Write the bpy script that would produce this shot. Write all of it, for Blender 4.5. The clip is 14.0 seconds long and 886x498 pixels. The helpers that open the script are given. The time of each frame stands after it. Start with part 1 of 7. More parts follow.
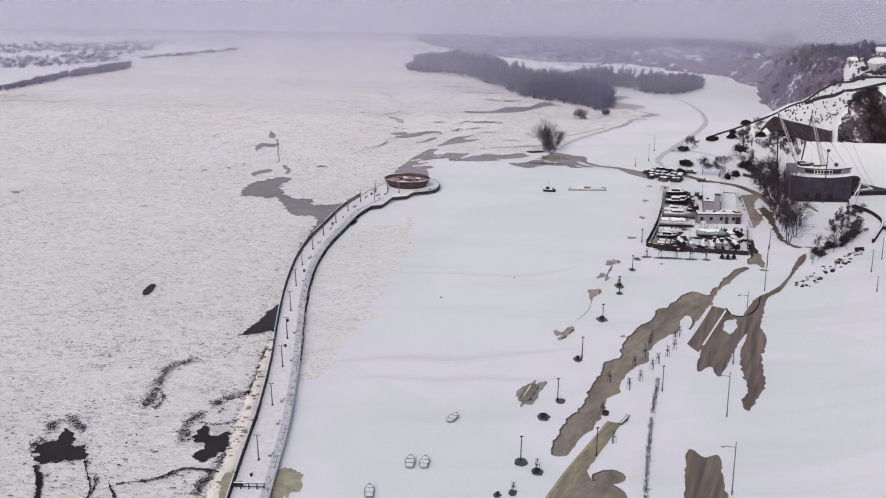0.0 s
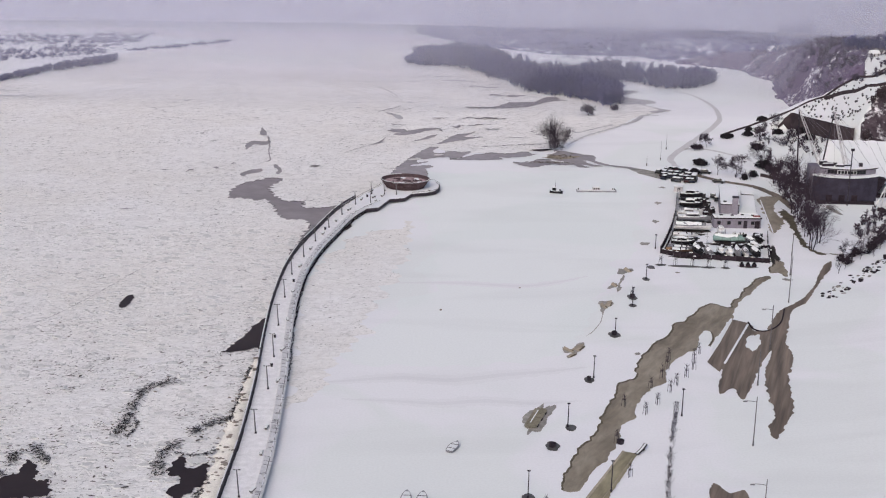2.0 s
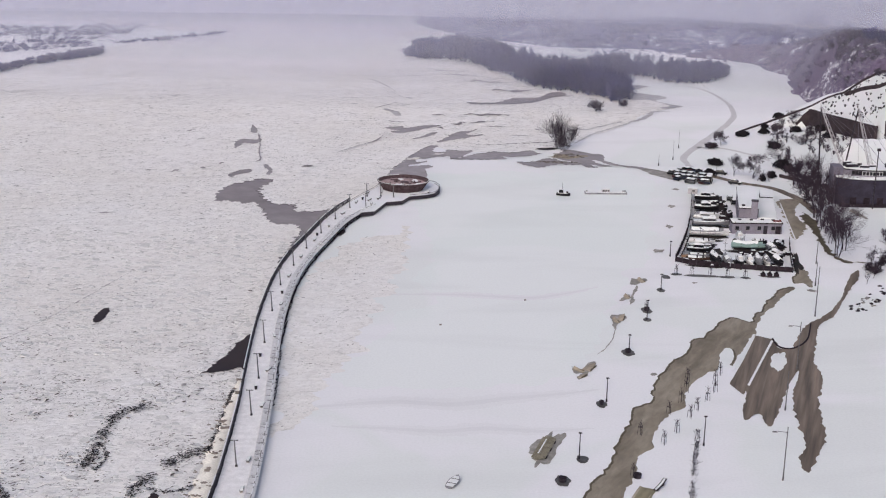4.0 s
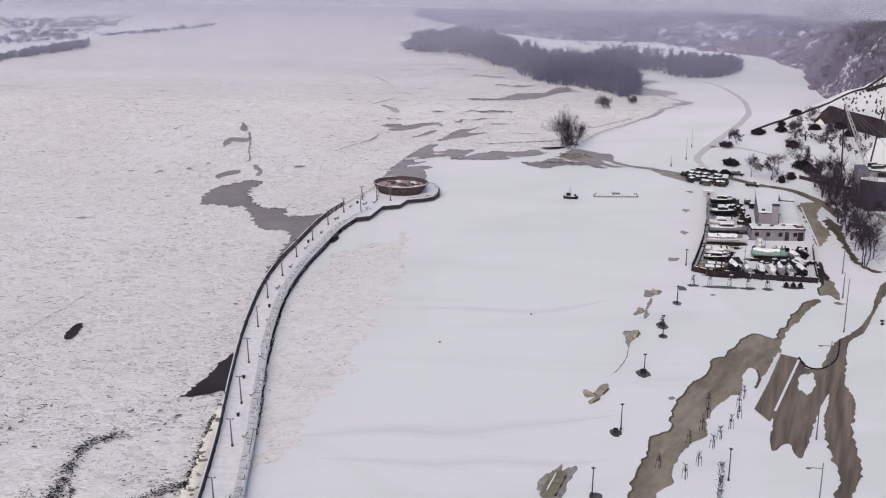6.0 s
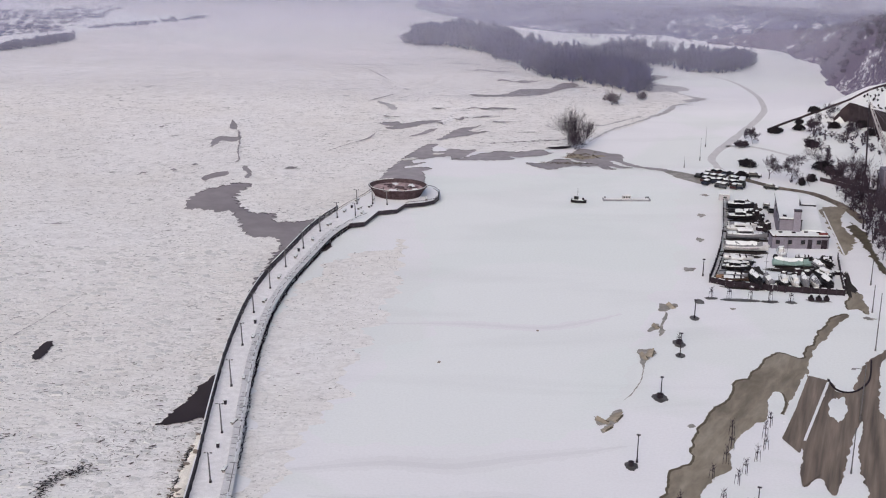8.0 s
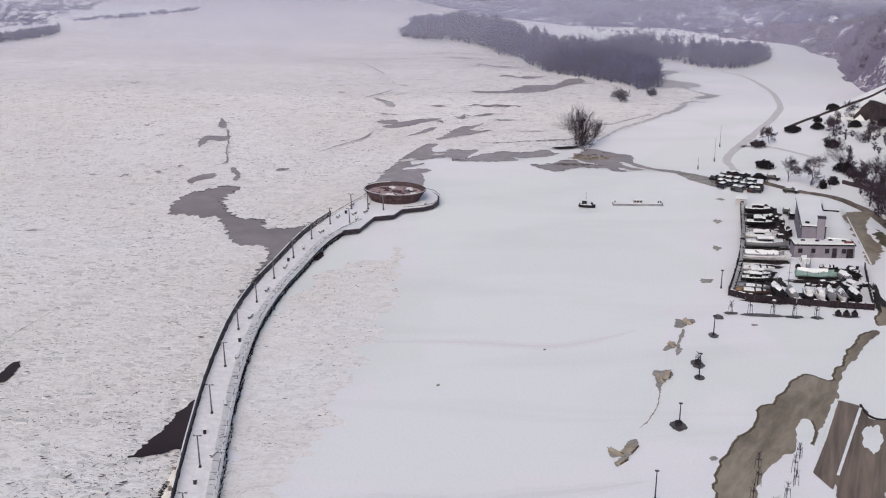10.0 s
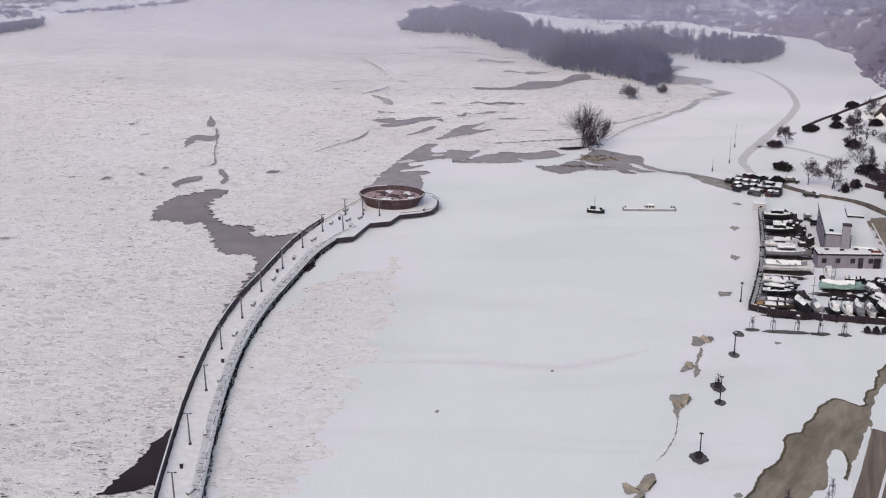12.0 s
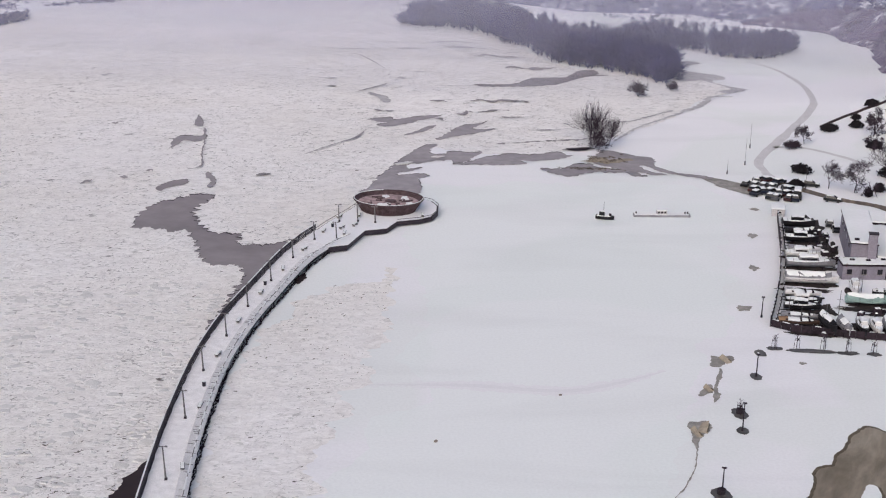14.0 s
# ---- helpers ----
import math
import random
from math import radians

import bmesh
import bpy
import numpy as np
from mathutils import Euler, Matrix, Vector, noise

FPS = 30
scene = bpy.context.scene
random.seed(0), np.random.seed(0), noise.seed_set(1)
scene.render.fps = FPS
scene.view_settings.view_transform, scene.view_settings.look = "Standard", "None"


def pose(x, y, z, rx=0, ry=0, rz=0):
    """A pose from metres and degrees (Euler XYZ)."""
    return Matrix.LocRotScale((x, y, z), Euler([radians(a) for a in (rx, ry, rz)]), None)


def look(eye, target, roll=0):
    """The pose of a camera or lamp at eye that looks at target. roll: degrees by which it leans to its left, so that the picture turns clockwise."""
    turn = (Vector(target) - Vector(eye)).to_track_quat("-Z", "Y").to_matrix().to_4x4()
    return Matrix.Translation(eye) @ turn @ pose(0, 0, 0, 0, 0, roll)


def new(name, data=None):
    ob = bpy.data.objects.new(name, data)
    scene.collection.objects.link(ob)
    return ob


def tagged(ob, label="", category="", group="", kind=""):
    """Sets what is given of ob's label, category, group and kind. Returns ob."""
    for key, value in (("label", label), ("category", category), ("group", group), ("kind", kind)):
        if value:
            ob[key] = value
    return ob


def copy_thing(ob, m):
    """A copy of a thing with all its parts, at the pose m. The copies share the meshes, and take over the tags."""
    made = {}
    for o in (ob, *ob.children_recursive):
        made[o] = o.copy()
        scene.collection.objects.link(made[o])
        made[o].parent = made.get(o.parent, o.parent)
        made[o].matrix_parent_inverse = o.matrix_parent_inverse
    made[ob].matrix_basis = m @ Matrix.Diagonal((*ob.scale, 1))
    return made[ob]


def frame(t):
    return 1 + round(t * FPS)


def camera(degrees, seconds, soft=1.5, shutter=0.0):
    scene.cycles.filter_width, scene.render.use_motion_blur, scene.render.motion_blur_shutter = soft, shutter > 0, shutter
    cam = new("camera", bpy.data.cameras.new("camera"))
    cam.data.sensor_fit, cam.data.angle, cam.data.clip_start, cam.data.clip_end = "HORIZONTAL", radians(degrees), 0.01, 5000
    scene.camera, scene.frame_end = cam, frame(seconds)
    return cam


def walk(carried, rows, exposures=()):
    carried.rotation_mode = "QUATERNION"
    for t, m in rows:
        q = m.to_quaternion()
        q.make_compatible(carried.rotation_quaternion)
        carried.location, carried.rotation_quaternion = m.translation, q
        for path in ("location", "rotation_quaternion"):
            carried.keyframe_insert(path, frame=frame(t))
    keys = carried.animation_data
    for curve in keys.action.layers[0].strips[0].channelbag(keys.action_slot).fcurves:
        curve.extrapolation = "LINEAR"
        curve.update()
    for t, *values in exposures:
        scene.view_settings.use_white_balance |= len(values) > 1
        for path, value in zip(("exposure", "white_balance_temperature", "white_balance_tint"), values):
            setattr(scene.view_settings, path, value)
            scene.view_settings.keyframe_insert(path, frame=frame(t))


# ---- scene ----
cam = camera(32.0, 14.0, 1.1)
# seconds, eye, pitch, roll, heading
PATH = [
    (0.0, 0.0, 0.0, 120.0, -17.488, 1.206, 0.0),
    (0.5, 0.05, 6.64, 118.96, -17.573, 1.211, 0.009),
    (1.0, 0.1, 13.19, 117.92, -17.658, 1.215, 0.019),
    (1.5, 0.14, 19.67, 116.9, -17.742, 1.22, 0.028),
    (2.0, 0.19, 26.06, 115.89, -17.826, 1.225, 0.037),
    (2.5, 0.23, 32.38, 114.9, -17.911, 1.229, 0.046),
    (3.0, 0.28, 38.61, 113.91, -17.994, 1.234, 0.055),
    (3.5, 0.32, 44.76, 112.94, -18.078, 1.239, 0.063),
    (4.0, 0.36, 50.82, 111.98, -18.162, 1.243, 0.072),
    (4.5, 0.4, 56.81, 111.03, -18.245, 1.248, 0.081),
    (5.0, 0.44, 62.72, 110.1, -18.329, 1.253, 0.089),
    (5.5, 0.47, 68.54, 109.17, -18.412, 1.257, 0.097),
    (6.0, 0.51, 74.28, 108.26, -18.495, 1.262, 0.106),
    (6.5, 0.54, 79.94, 107.36, -18.577, 1.266, 0.114),
    (7.0, 0.57, 85.52, 106.47, -18.66, 1.271, 0.122),
    (7.5, 0.61, 91.02, 105.6, -18.742, 1.276, 0.129),
    (8.0, 0.64, 96.44, 104.73, -18.825, 1.28, 0.137),
    (8.5, 0.66, 101.77, 103.88, -18.907, 1.285, 0.145),
    (9.0, 0.69, 107.03, 103.04, -18.989, 1.29, 0.152),
    (9.5, 0.72, 112.2, 102.21, -19.071, 1.294, 0.16),
    (10.0, 0.74, 117.29, 101.4, -19.152, 1.299, 0.167),
    (10.5, 0.77, 122.3, 100.59, -19.234, 1.304, 0.174),
    (11.0, 0.79, 127.23, 99.8, -19.315, 1.308, 0.181),
    (11.5, 0.81, 132.08, 99.02, -19.396, 1.313, 0.188),
    (12.0, 0.83, 136.84, 98.25, -19.477, 1.318, 0.195),
    (12.5, 0.85, 141.53, 97.49, -19.558, 1.322, 0.202),
    (13.0, 0.87, 146.13, 96.75, -19.639, 1.327, 0.209),
    (13.5, 0.88, 150.65, 96.02, -19.719, 1.332, 0.215),
    (14.0, 0.9, 155.09, 95.3, -19.799, 1.336, 0.221),
]
walk(cam, [(t, pose(x, y, z, 0, 0, turn) @ pose(0, 0, 0, 90 + pitch) @ pose(0, 0, 0, 0, 0, roll)) for t, x, y, z, pitch, roll, turn in PATH])

# ---- light: one overcast winter sky, weak soft sun ----
world = bpy.data.worlds.new("winter_sky")
scene.world = world
world.use_nodes = True
wn = world.node_tree.nodes
sky = wn.new("ShaderNodeTexSky")
sky.sky_type, sky.sun_disc = "NISHITA", False
sky.sun_elevation, sky.sun_rotation = radians(40), radians(201)
sky.air_density, sky.dust_density, sky.ozone_density = 1.0, 4.2, 1.0
wn["Background"].inputs["Strength"].default_value = 0.135
world.node_tree.links.new(sky.outputs["Color"], wn["Background"].inputs["Color"])
sun = new("sun", bpy.data.lights.new("sun", "SUN"))
sun.data.energy, sun.data.angle, sun.data.color = 0.7, radians(60), (1.0, 0.94, 0.9)
sun.matrix_world = look((0, 0, 300), (40, 104, 200))
scene.view_settings.exposure = 0.05


# ---- materials ----
def shader(name, rough=0.8, metal=0.0, spec=0.3):
    m = bpy.data.materials.new(name)
    m.use_nodes = True
    b = m.node_tree.nodes["Principled BSDF"]
    b.inputs["Roughness"].default_value = rough
    b.inputs["Metallic"].default_value = metal
    b.inputs["Specular IOR Level"].default_value = spec
    return m, m.node_tree.nodes, m.node_tree.links, b


def coords(n, l, stretch=(1, 1, 1), turn=0.0, of="Object"):
    tc, mp = n.new("ShaderNodeTexCoord"), n.new("ShaderNodeMapping")
    mp.vector_type = "TEXTURE"
    mp.inputs["Scale"].default_value = tuple(1 / s for s in stretch)
    mp.inputs["Rotation"].default_value = (0, 0, radians(turn))
    l.new(tc.outputs[of], mp.inputs["Vector"])
    return mp.outputs["Vector"]


def grain(n, l, vec, scale, detail=4.0, rough=0.55, distort=0.0):
    t = n.new("ShaderNodeTexNoise")
    t.inputs["Scale"].default_value, t.inputs["Detail"].default_value = scale, detail
    t.inputs["Roughness"].default_value, t.inputs["Distortion"].default_value = rough, distort
    l.new(vec, t.inputs["Vector"])
    return t.outputs["Fac"]


def ramp(n, l, fac, *stops):
    r = n.new("ShaderNodeValToRGB")
    e = r.color_ramp.elements
    while len(e) < len(stops):
        e.new(0.5)
    for el, (at, col) in zip(e, stops):
        el.position, el.color = at, (*(col if isinstance(col, tuple) else (col,) * 3), 1)
    l.new(fac, r.inputs["Fac"])
    return r.outputs["Color"]


def blend(n, l, fac, a, b, mode="MIX"):
    x = n.new("ShaderNodeMix")
    x.data_type, x.blend_type = "RGBA", mode
    for sock, v in ((x.inputs[0], fac), (x.inputs[6], a), (x.inputs[7], b)):
        if isinstance(v, (int, float)):
            sock.default_value = v if sock.type == "VALUE" else (v, v, v, 1)
        elif isinstance(v, tuple):
            sock.default_value = (*v, 1)
        else:
            l.new(v, sock)
    return x.outputs[2]


def relief(n, l, b, height, strength, distance):
    k = n.new("ShaderNodeBump")
    k.inputs["Strength"].default_value, k.inputs["Distance"].default_value = strength, distance
    l.new(height, k.inputs["Height"])
    l.new(k.outputs["Normal"], b.inputs["Normal"])


def plain(name, colour, rough=0.7, metal=0.0, scale=1.5, spread=0.35, bump=0.0, spec=0.15):
    """A surface with fine grain and broad stains round one base colour; each object a little different."""
    m, n, l, b = shader(name, rough, metal, spec)
    v = coords(n, l)
    dark, light = tuple(c * (1 - spread) for c in colour), tuple(min(1, c * (1 + spread)) for c in colour)
    c1 = ramp(n, l, grain(n, l, v, scale), (0.3, dark), (0.7, light))
    c2 = ramp(n, l, grain(n, l, v, scale * 9, 3), (0.35, 0.8), (0.65, 1.0))
    info = n.new("ShaderNodeObjectInfo")
    c3 = ramp(n, l, info.outputs["Random"], (0.0, 0.82), (1.0, 1.0))
    c = blend(n, l, 1.0, blend(n, l, 1.0, c1, c2, "MULTIPLY"), c3, "MULTIPLY")
    l.new(c, b.inputs["Base Color"])
    if bump:
        relief(n, l, b, grain(n, l, v, scale * 6), bump, 0.05)
    return m


def snow_cover(name="snow", damp_tone=(0.745, 0.763, 0.772), dry_tone=(0.785, 0.78, 0.815)):
    """Settled snow on land and harbour ice: broad drifts, damp greyer areas, fine grain."""
    m, n, l, b = shader(name, 0.85, 0, 0.2)
    v = coords(n, l)
    damp = ramp(n, l, grain(n, l, v, 0.022, 3, 0.5, 0.8), (0.45, damp_tone), (0.53, dry_tone))
    drift = ramp(n, l, grain(n, l, coords(n, l, (0.22, 1, 1), 6), 0.07, 4, 0.5, 0.8), (0.34, 0.955), (0.5, 1.0))
    fine = ramp(n, l, grain(n, l, v, 2.2, 4), (0.3, 0.95), (0.6, 1.0))
    c = blend(n, l, 1.0, blend(n, l, 1.0, damp, drift, "MULTIPLY"), fine, "MULTIPLY")
    l.new(c, b.inputs["Base Color"])
    mixed = blend(n, l, 0.5, grain(n, l, v, 0.35, 5), grain(n, l, v, 1.7, 4))
    relief(n, l, b, mixed, 0.25, 0.25)
    return m


def pack_ice(name, marks=1.0):
    """Pressed drift ice: small floes frozen together, dark seams, streaks lying along the current."""
    m, n, l, b = shader(name, 0.75, 0, 0.3)
    v = coords(n, l)
    warp = n.new("ShaderNodeVectorMath")
    warp.operation = "ADD"
    wob = n.new("ShaderNodeTexNoise")
    wob.inputs["Scale"].default_value, wob.inputs["Detail"].default_value = 0.5, 3
    l.new(v, wob.inputs["Vector"])
    l.new(v, warp.inputs[0]), l.new(wob.outputs["Color"], warp.inputs[1])
    vor = n.new("ShaderNodeTexVoronoi")
    vor.feature = "DISTANCE_TO_EDGE"
    vor.inputs["Scale"].default_value = 0.5
    l.new(warp.outputs[0], vor.inputs["Vector"])
    lay = coords(n, l, (0.55, 0.85, 1), 22)
    tone = ramp(n, l, grain(n, l, lay, 0.42, 6, 0.62, 1.2), (0.34, (0.70, 0.683, 0.683)), (0.47, (0.77, 0.755, 0.755)), (0.64, (0.815, 0.803, 0.805)))
    # coarse streaks also paint the shade of crumpled ice into the colour
    coarse = ramp(n, l, grain(n, l, lay, 1.1, 5, 0.62, 1.6), (0.355, 0.36), (0.425, 1.0))
    fine = ramp(n, l, grain(n, l, coords(n, l, (0.5, 1.1, 1), 12), 2.0, 4, 0.6, 1.0), (0.34, 0.72), (0.42, 1.0))
    gate = ramp(n, l, grain(n, l, v, 0.3, 3), (0.5, 0.0), (0.6, 1.0))
    seams = blend(n, l, gate, 1.0, ramp(n, l, vor.outputs["Distance"], (0.0, 0.7), (0.05, 1.0)))
    broad = ramp(n, l, grain(n, l, v, 0.02, 5, 0.6, 0.5), (0.35, (0.95, 0.935, 0.915)), (0.65, (1.0, 0.995, 1.0)))
    flecks = ramp(n, l, grain(n, l, v, 0.06, 5), (0.40, 0.0), (0.66, 0.8))
    c = blend(n, l, marks * 0.6, tone, seams, "MULTIPLY")
    c = blend(n, l, marks, c, blend(n, l, flecks, coarse, 1.0), "MULTIPLY")
    c = blend(n, l, marks * 0.8, c, fine, "MULTIPLY")
    c = blend(n, l, 1.0, c, broad, "MULTIPLY")
    l.new(c, b.inputs["Base Color"])
    relief(n, l, b, grain(n, l, lay, 0.6, 6, 0.62, 1.2), 0.75, 0.45)
    return m


def water_dark(name="river_water"):
    m, n, l, b = shader(name, 0.4, 0, 0.12)
    v = coords(n, l)
    l.new(ramp(n, l, grain(n, l, v, 0.15), (0.3, (0.019, 0.011, 0.012)), (0.7, (0.034, 0.022, 0.023))), b.inputs["Base Color"])
    relief(n, l, b, grain(n, l, coords(n, l, (1, 0.5, 1)), 2.2, 3), 0.06, 0.1)
    return m


def mud_water(name, lo, hi, rough=0.5, turn=-20, streak=(0.84, 1.08), run=0.16):
    """Shallow muddy meltwater over ground: silt streaks, slush flecks."""
    m, n, l, b = shader(name, rough, 0, 0.25)
    v = coords(n, l)
    a = ramp(n, l, grain(n, l, coords(n, l, (1, run * 2, 1), turn), 0.2, 6, 0.6, 0.6), (0.3, lo), (0.7, hi))
    s = ramp(n, l, grain(n, l, coords(n, l, (1, run, 1), turn), 0.9, 4), (0.3, streak[0]), (0.65, streak[1]))
    e = ramp(n, l, grain(n, l, coords(n, l, (1, run * 2, 1), turn), 0.8, 6, 0.6, 0.5), (0.3, 0.76), (0.65, 1.08))
    c = blend(n, l, 1.0, blend(n, l, 1.0, a, s, "MULTIPLY"), e, "MULTIPLY")
    l.new(c, b.inputs["Base Color"])
    relief(n, l, b, grain(n, l, v, 2.0, 4), 0.12, 0.06)
    return m


def brush_slope(name="brush_slope", bare=0.525, lo=(0.08, 0.063, 0.082), hi=(0.165, 0.132, 0.165)):
    """Bluff face: brown scrub showing through thin snow."""
    m, n, l, b = shader(name, 0.9, 0, 0.1)
    v = coords(n, l)
    mask = blend(n, l, 0.55, grain(n, l, v, 0.07, 6, 0.65, 0.6), grain(n, l, coords(n, l, (1, 1, 1.4)), 0.45, 5, 0.7))
    brown = ramp(n, l, grain(n, l, v, 0.9, 5), (0.3, lo), (0.7, hi))
    l.new(blend(n, l, ramp(n, l, mask, (bare, 0.0), (bare + 0.1, 0.9)), brown, (0.78, 0.77, 0.82)), b.inputs["Base Color"])
    relief(n, l, b, grain(n, l, v, 0.6, 6), 0.6, 0.6)
    return m


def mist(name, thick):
    """Distance haze as a flat sheet: a thin bluish scatter that lets most light through, thinning out at its foot."""
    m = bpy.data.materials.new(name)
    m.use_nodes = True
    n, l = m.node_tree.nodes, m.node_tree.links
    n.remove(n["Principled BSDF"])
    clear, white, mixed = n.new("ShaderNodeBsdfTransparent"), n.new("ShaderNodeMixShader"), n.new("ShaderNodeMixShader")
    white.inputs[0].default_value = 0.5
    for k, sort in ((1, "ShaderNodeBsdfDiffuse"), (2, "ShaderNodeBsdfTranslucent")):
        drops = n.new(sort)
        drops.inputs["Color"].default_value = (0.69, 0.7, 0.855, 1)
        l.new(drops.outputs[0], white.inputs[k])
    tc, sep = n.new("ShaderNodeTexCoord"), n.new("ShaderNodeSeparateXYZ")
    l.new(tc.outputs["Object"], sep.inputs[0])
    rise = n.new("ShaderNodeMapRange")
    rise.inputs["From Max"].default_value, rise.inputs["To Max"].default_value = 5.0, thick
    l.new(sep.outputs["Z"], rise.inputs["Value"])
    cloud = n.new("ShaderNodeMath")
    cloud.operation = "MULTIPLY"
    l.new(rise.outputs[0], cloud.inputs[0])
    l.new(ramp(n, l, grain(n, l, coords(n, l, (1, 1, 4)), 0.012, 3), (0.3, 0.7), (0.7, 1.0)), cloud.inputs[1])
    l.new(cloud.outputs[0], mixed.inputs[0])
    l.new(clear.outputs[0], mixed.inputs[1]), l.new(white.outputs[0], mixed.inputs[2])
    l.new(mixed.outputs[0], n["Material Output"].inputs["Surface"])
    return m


def sky_far(name="overcast"):
    m = bpy.data.materials.new(name)
    m.use_nodes = True
    n, l = m.node_tree.nodes, m.node_tree.links
    n.remove(n["Principled BSDF"])
    e = n.new("ShaderNodeEmission")
    v = coords(n, l, (1, 1, 3))
    l.new(ramp(n, l, grain(n, l, v, 0.008, 3), (0.3, (0.41, 0.397, 0.46)), (0.7, (0.44, 0.427, 0.487))), e.inputs["Color"])
    l.new(e.outputs[0], n["Material Output"].inputs["Surface"])
    return m


SNOW = snow_cover()
SCOURED = snow_cover("scoured_snow", (0.748, 0.778, 0.785), (0.77, 0.788, 0.803))
DRIFT_LINE = snow_cover("darker_snow_line", (0.735, 0.742, 0.76), (0.755, 0.75, 0.782))
DRIFT_CORE = snow_cover("darker_snow_core", (0.695, 0.7, 0.72), (0.715, 0.71, 0.742))
PACK = pack_ice("pack_ice")
PACK_CLEAN = pack_ice("broken_harbour_ice", 0.62)
SLAB = plain("ice_slab", (0.745, 0.733, 0.735), 0.85, 0, 0.6, 0.05, 0, 0.05)
DIRTY = plain("dirty_ice", (0.3, 0.255, 0.225), 0.7, 0, 0.6, 0.3)
WATER = water_dark()
# skim ice and water; the sky's reflection is put in, paler with distance
THIN_NEAR = plain("grey_sky_skim", (0.25, 0.222, 0.235), 0.35, 0, 0.03, 0.16)
THIN_MID = plain("dull_sky_skim", (0.33, 0.305, 0.325), 0.45, 0, 0.05, 0.16)
THIN_FAR = plain("pale_sky_skim", (0.52, 0.505, 0.53), 0.5, 0, 0.05, 0.14)
MUD = mud_water("muddy_meltwater", (0.14, 0.112, 0.078), (0.33, 0.285, 0.225), 0.5, -23, (0.93, 1.03))
ASPHALT = mud_water("wet_asphalt", (0.13, 0.1, 0.08), (0.2, 0.16, 0.13), 0.6, -16, (0.5, 1.3), 0.05)
PAVING = mud_water("olive_paving", (0.22, 0.192, 0.125), (0.33, 0.29, 0.195), 0.6, -23, (0.75, 1.1))
SAND = plain("wet_sand", (0.4, 0.345, 0.28), 0.8, 0, 0.2, 0.25)
SEEP = plain("yellow_seep_ice", (0.42, 0.40, 0.29), 0.5, 0, 0.3, 0.25)
SLUSH = plain("grey_slush", (0.33, 0.31, 0.29), 0.5, 0, 0.5, 0.35)
TRODDEN = plain("trodden_snow", (0.86, 0.845, 0.87), 0.85, 0, 0.8, 0.1)
STEEL = plain("painted_dark_steel", (0.048, 0.04, 0.052), 0.5, 0.3)
ZINC = plain("galvanised_steel", (0.2, 0.19, 0.2), 0.5, 0.6)
RIM_DARK = plain("soaked_dark_edge", (0.12, 0.098, 0.068), 0.6, 0, 0.6, 0.3)
LANE_SNOW = plain("driven_snow", (0.85, 0.845, 0.87), 0.85, 0, 0.3, 0.02)
TIMBER = plain("dark_wet_timber", (0.032, 0.023, 0.031), 0.8, 0, 2, 0.4)
CAFE_WOOD = plain("red_brown_slats", (0.092, 0.062, 0.07), 0.7, 0, 1.2, 0.4)
BARK = plain("bark", (0.05, 0.037, 0.048), 0.9, 0, 3, 0.35)
TWIG = plain("twigs", (0.063, 0.046, 0.062), 0.9, 0, 1, 0.35)
# bluer and paler than the near twigs: distance haze put into the colour
WOOD_HAZED = plain("hazed_woodland", (0.1, 0.097, 0.205), 0.9, 0, 0.12, 0.25)
EVERGREEN = plain("dark_evergreen", (0.022, 0.019, 0.024), 0.85, 0, 1.5, 0.5)
WALL_GREY = plain("grey_render", (0.27, 0.25, 0.305), 0.8, 0, 0.5, 0.12)
WALL_DARK = plain("dark_cladding", (0.046, 0.04, 0.062), 0.6, 0, 0.4, 0.3)
WALL_PALE = plain("pale_render", (0.56, 0.54, 0.57), 0.8, 0, 0.4, 0.12)
CONCRETE = plain("concrete", (0.3, 0.28, 0.27), 0.85, 0, 0.8, 0.25)
GLASS = plain("dark_window_glass", (0.02, 0.02, 0.025), 0.12, 0, 0.5, 0.2, 0, 0.5)
WHITE = plain("white_paint", (0.72, 0.71, 0.72), 0.4, 0, 0.8, 0.1)
RED = plain("red_paint", (0.2, 0.06, 0.06), 0.5, 0, 1, 0.2)
ORANGE = plain("orange_tarpaulin", (0.33, 0.2, 0.12), 0.6, 0, 0.8, 0.3)
TEAL = plain("teal_tarpaulin", (0.27, 0.385, 0.37), 0.55, 0, 0.6, 0.2)
HULL_DARK = plain("black_hull", (0.018, 0.017, 0.021), 0.35, 0, 0.6, 0.4)
HULL_GREY = plain("grey_tarpaulin", (0.25, 0.25, 0.28), 0.6, 0, 0.7, 0.25)
HULL_BROWN = plain("brown_hull", (0.075, 0.048, 0.038), 0.5, 0, 0.8, 0.3)
RUBBER = plain("rubber", (0.015, 0.015, 0.015), 0.8)
CAR_PAINT = [plain(nm, c, 0.3, 0.2, 0.6, 0.15, 0, 0.5) for nm, c in (("black_car_paint", (0.015, 0.015, 0.018)), ("grey_car_paint", (0.1, 0.1, 0.11)), ("dark_red_car_paint", (0.06, 0.02, 0.02)), ("dark_blue_car_paint", (0.015, 0.018, 0.035)))]
# serves both yard mud and the shade painted under and between boats
YARD_DARK = plain("yard_mud_shade", (0.04, 0.033, 0.032), 0.7, 0, 0.7, 0.5)
# bluer with distance: haze is put into the first two brush colours
BRUSH = brush_slope("brush_slope", 0.53, (0.09, 0.07, 0.115), (0.16, 0.128, 0.195))
BRUSH_HAZED = brush_slope("hazed_brush", 0.51, (0.08, 0.08, 0.16), (0.14, 0.136, 0.245))
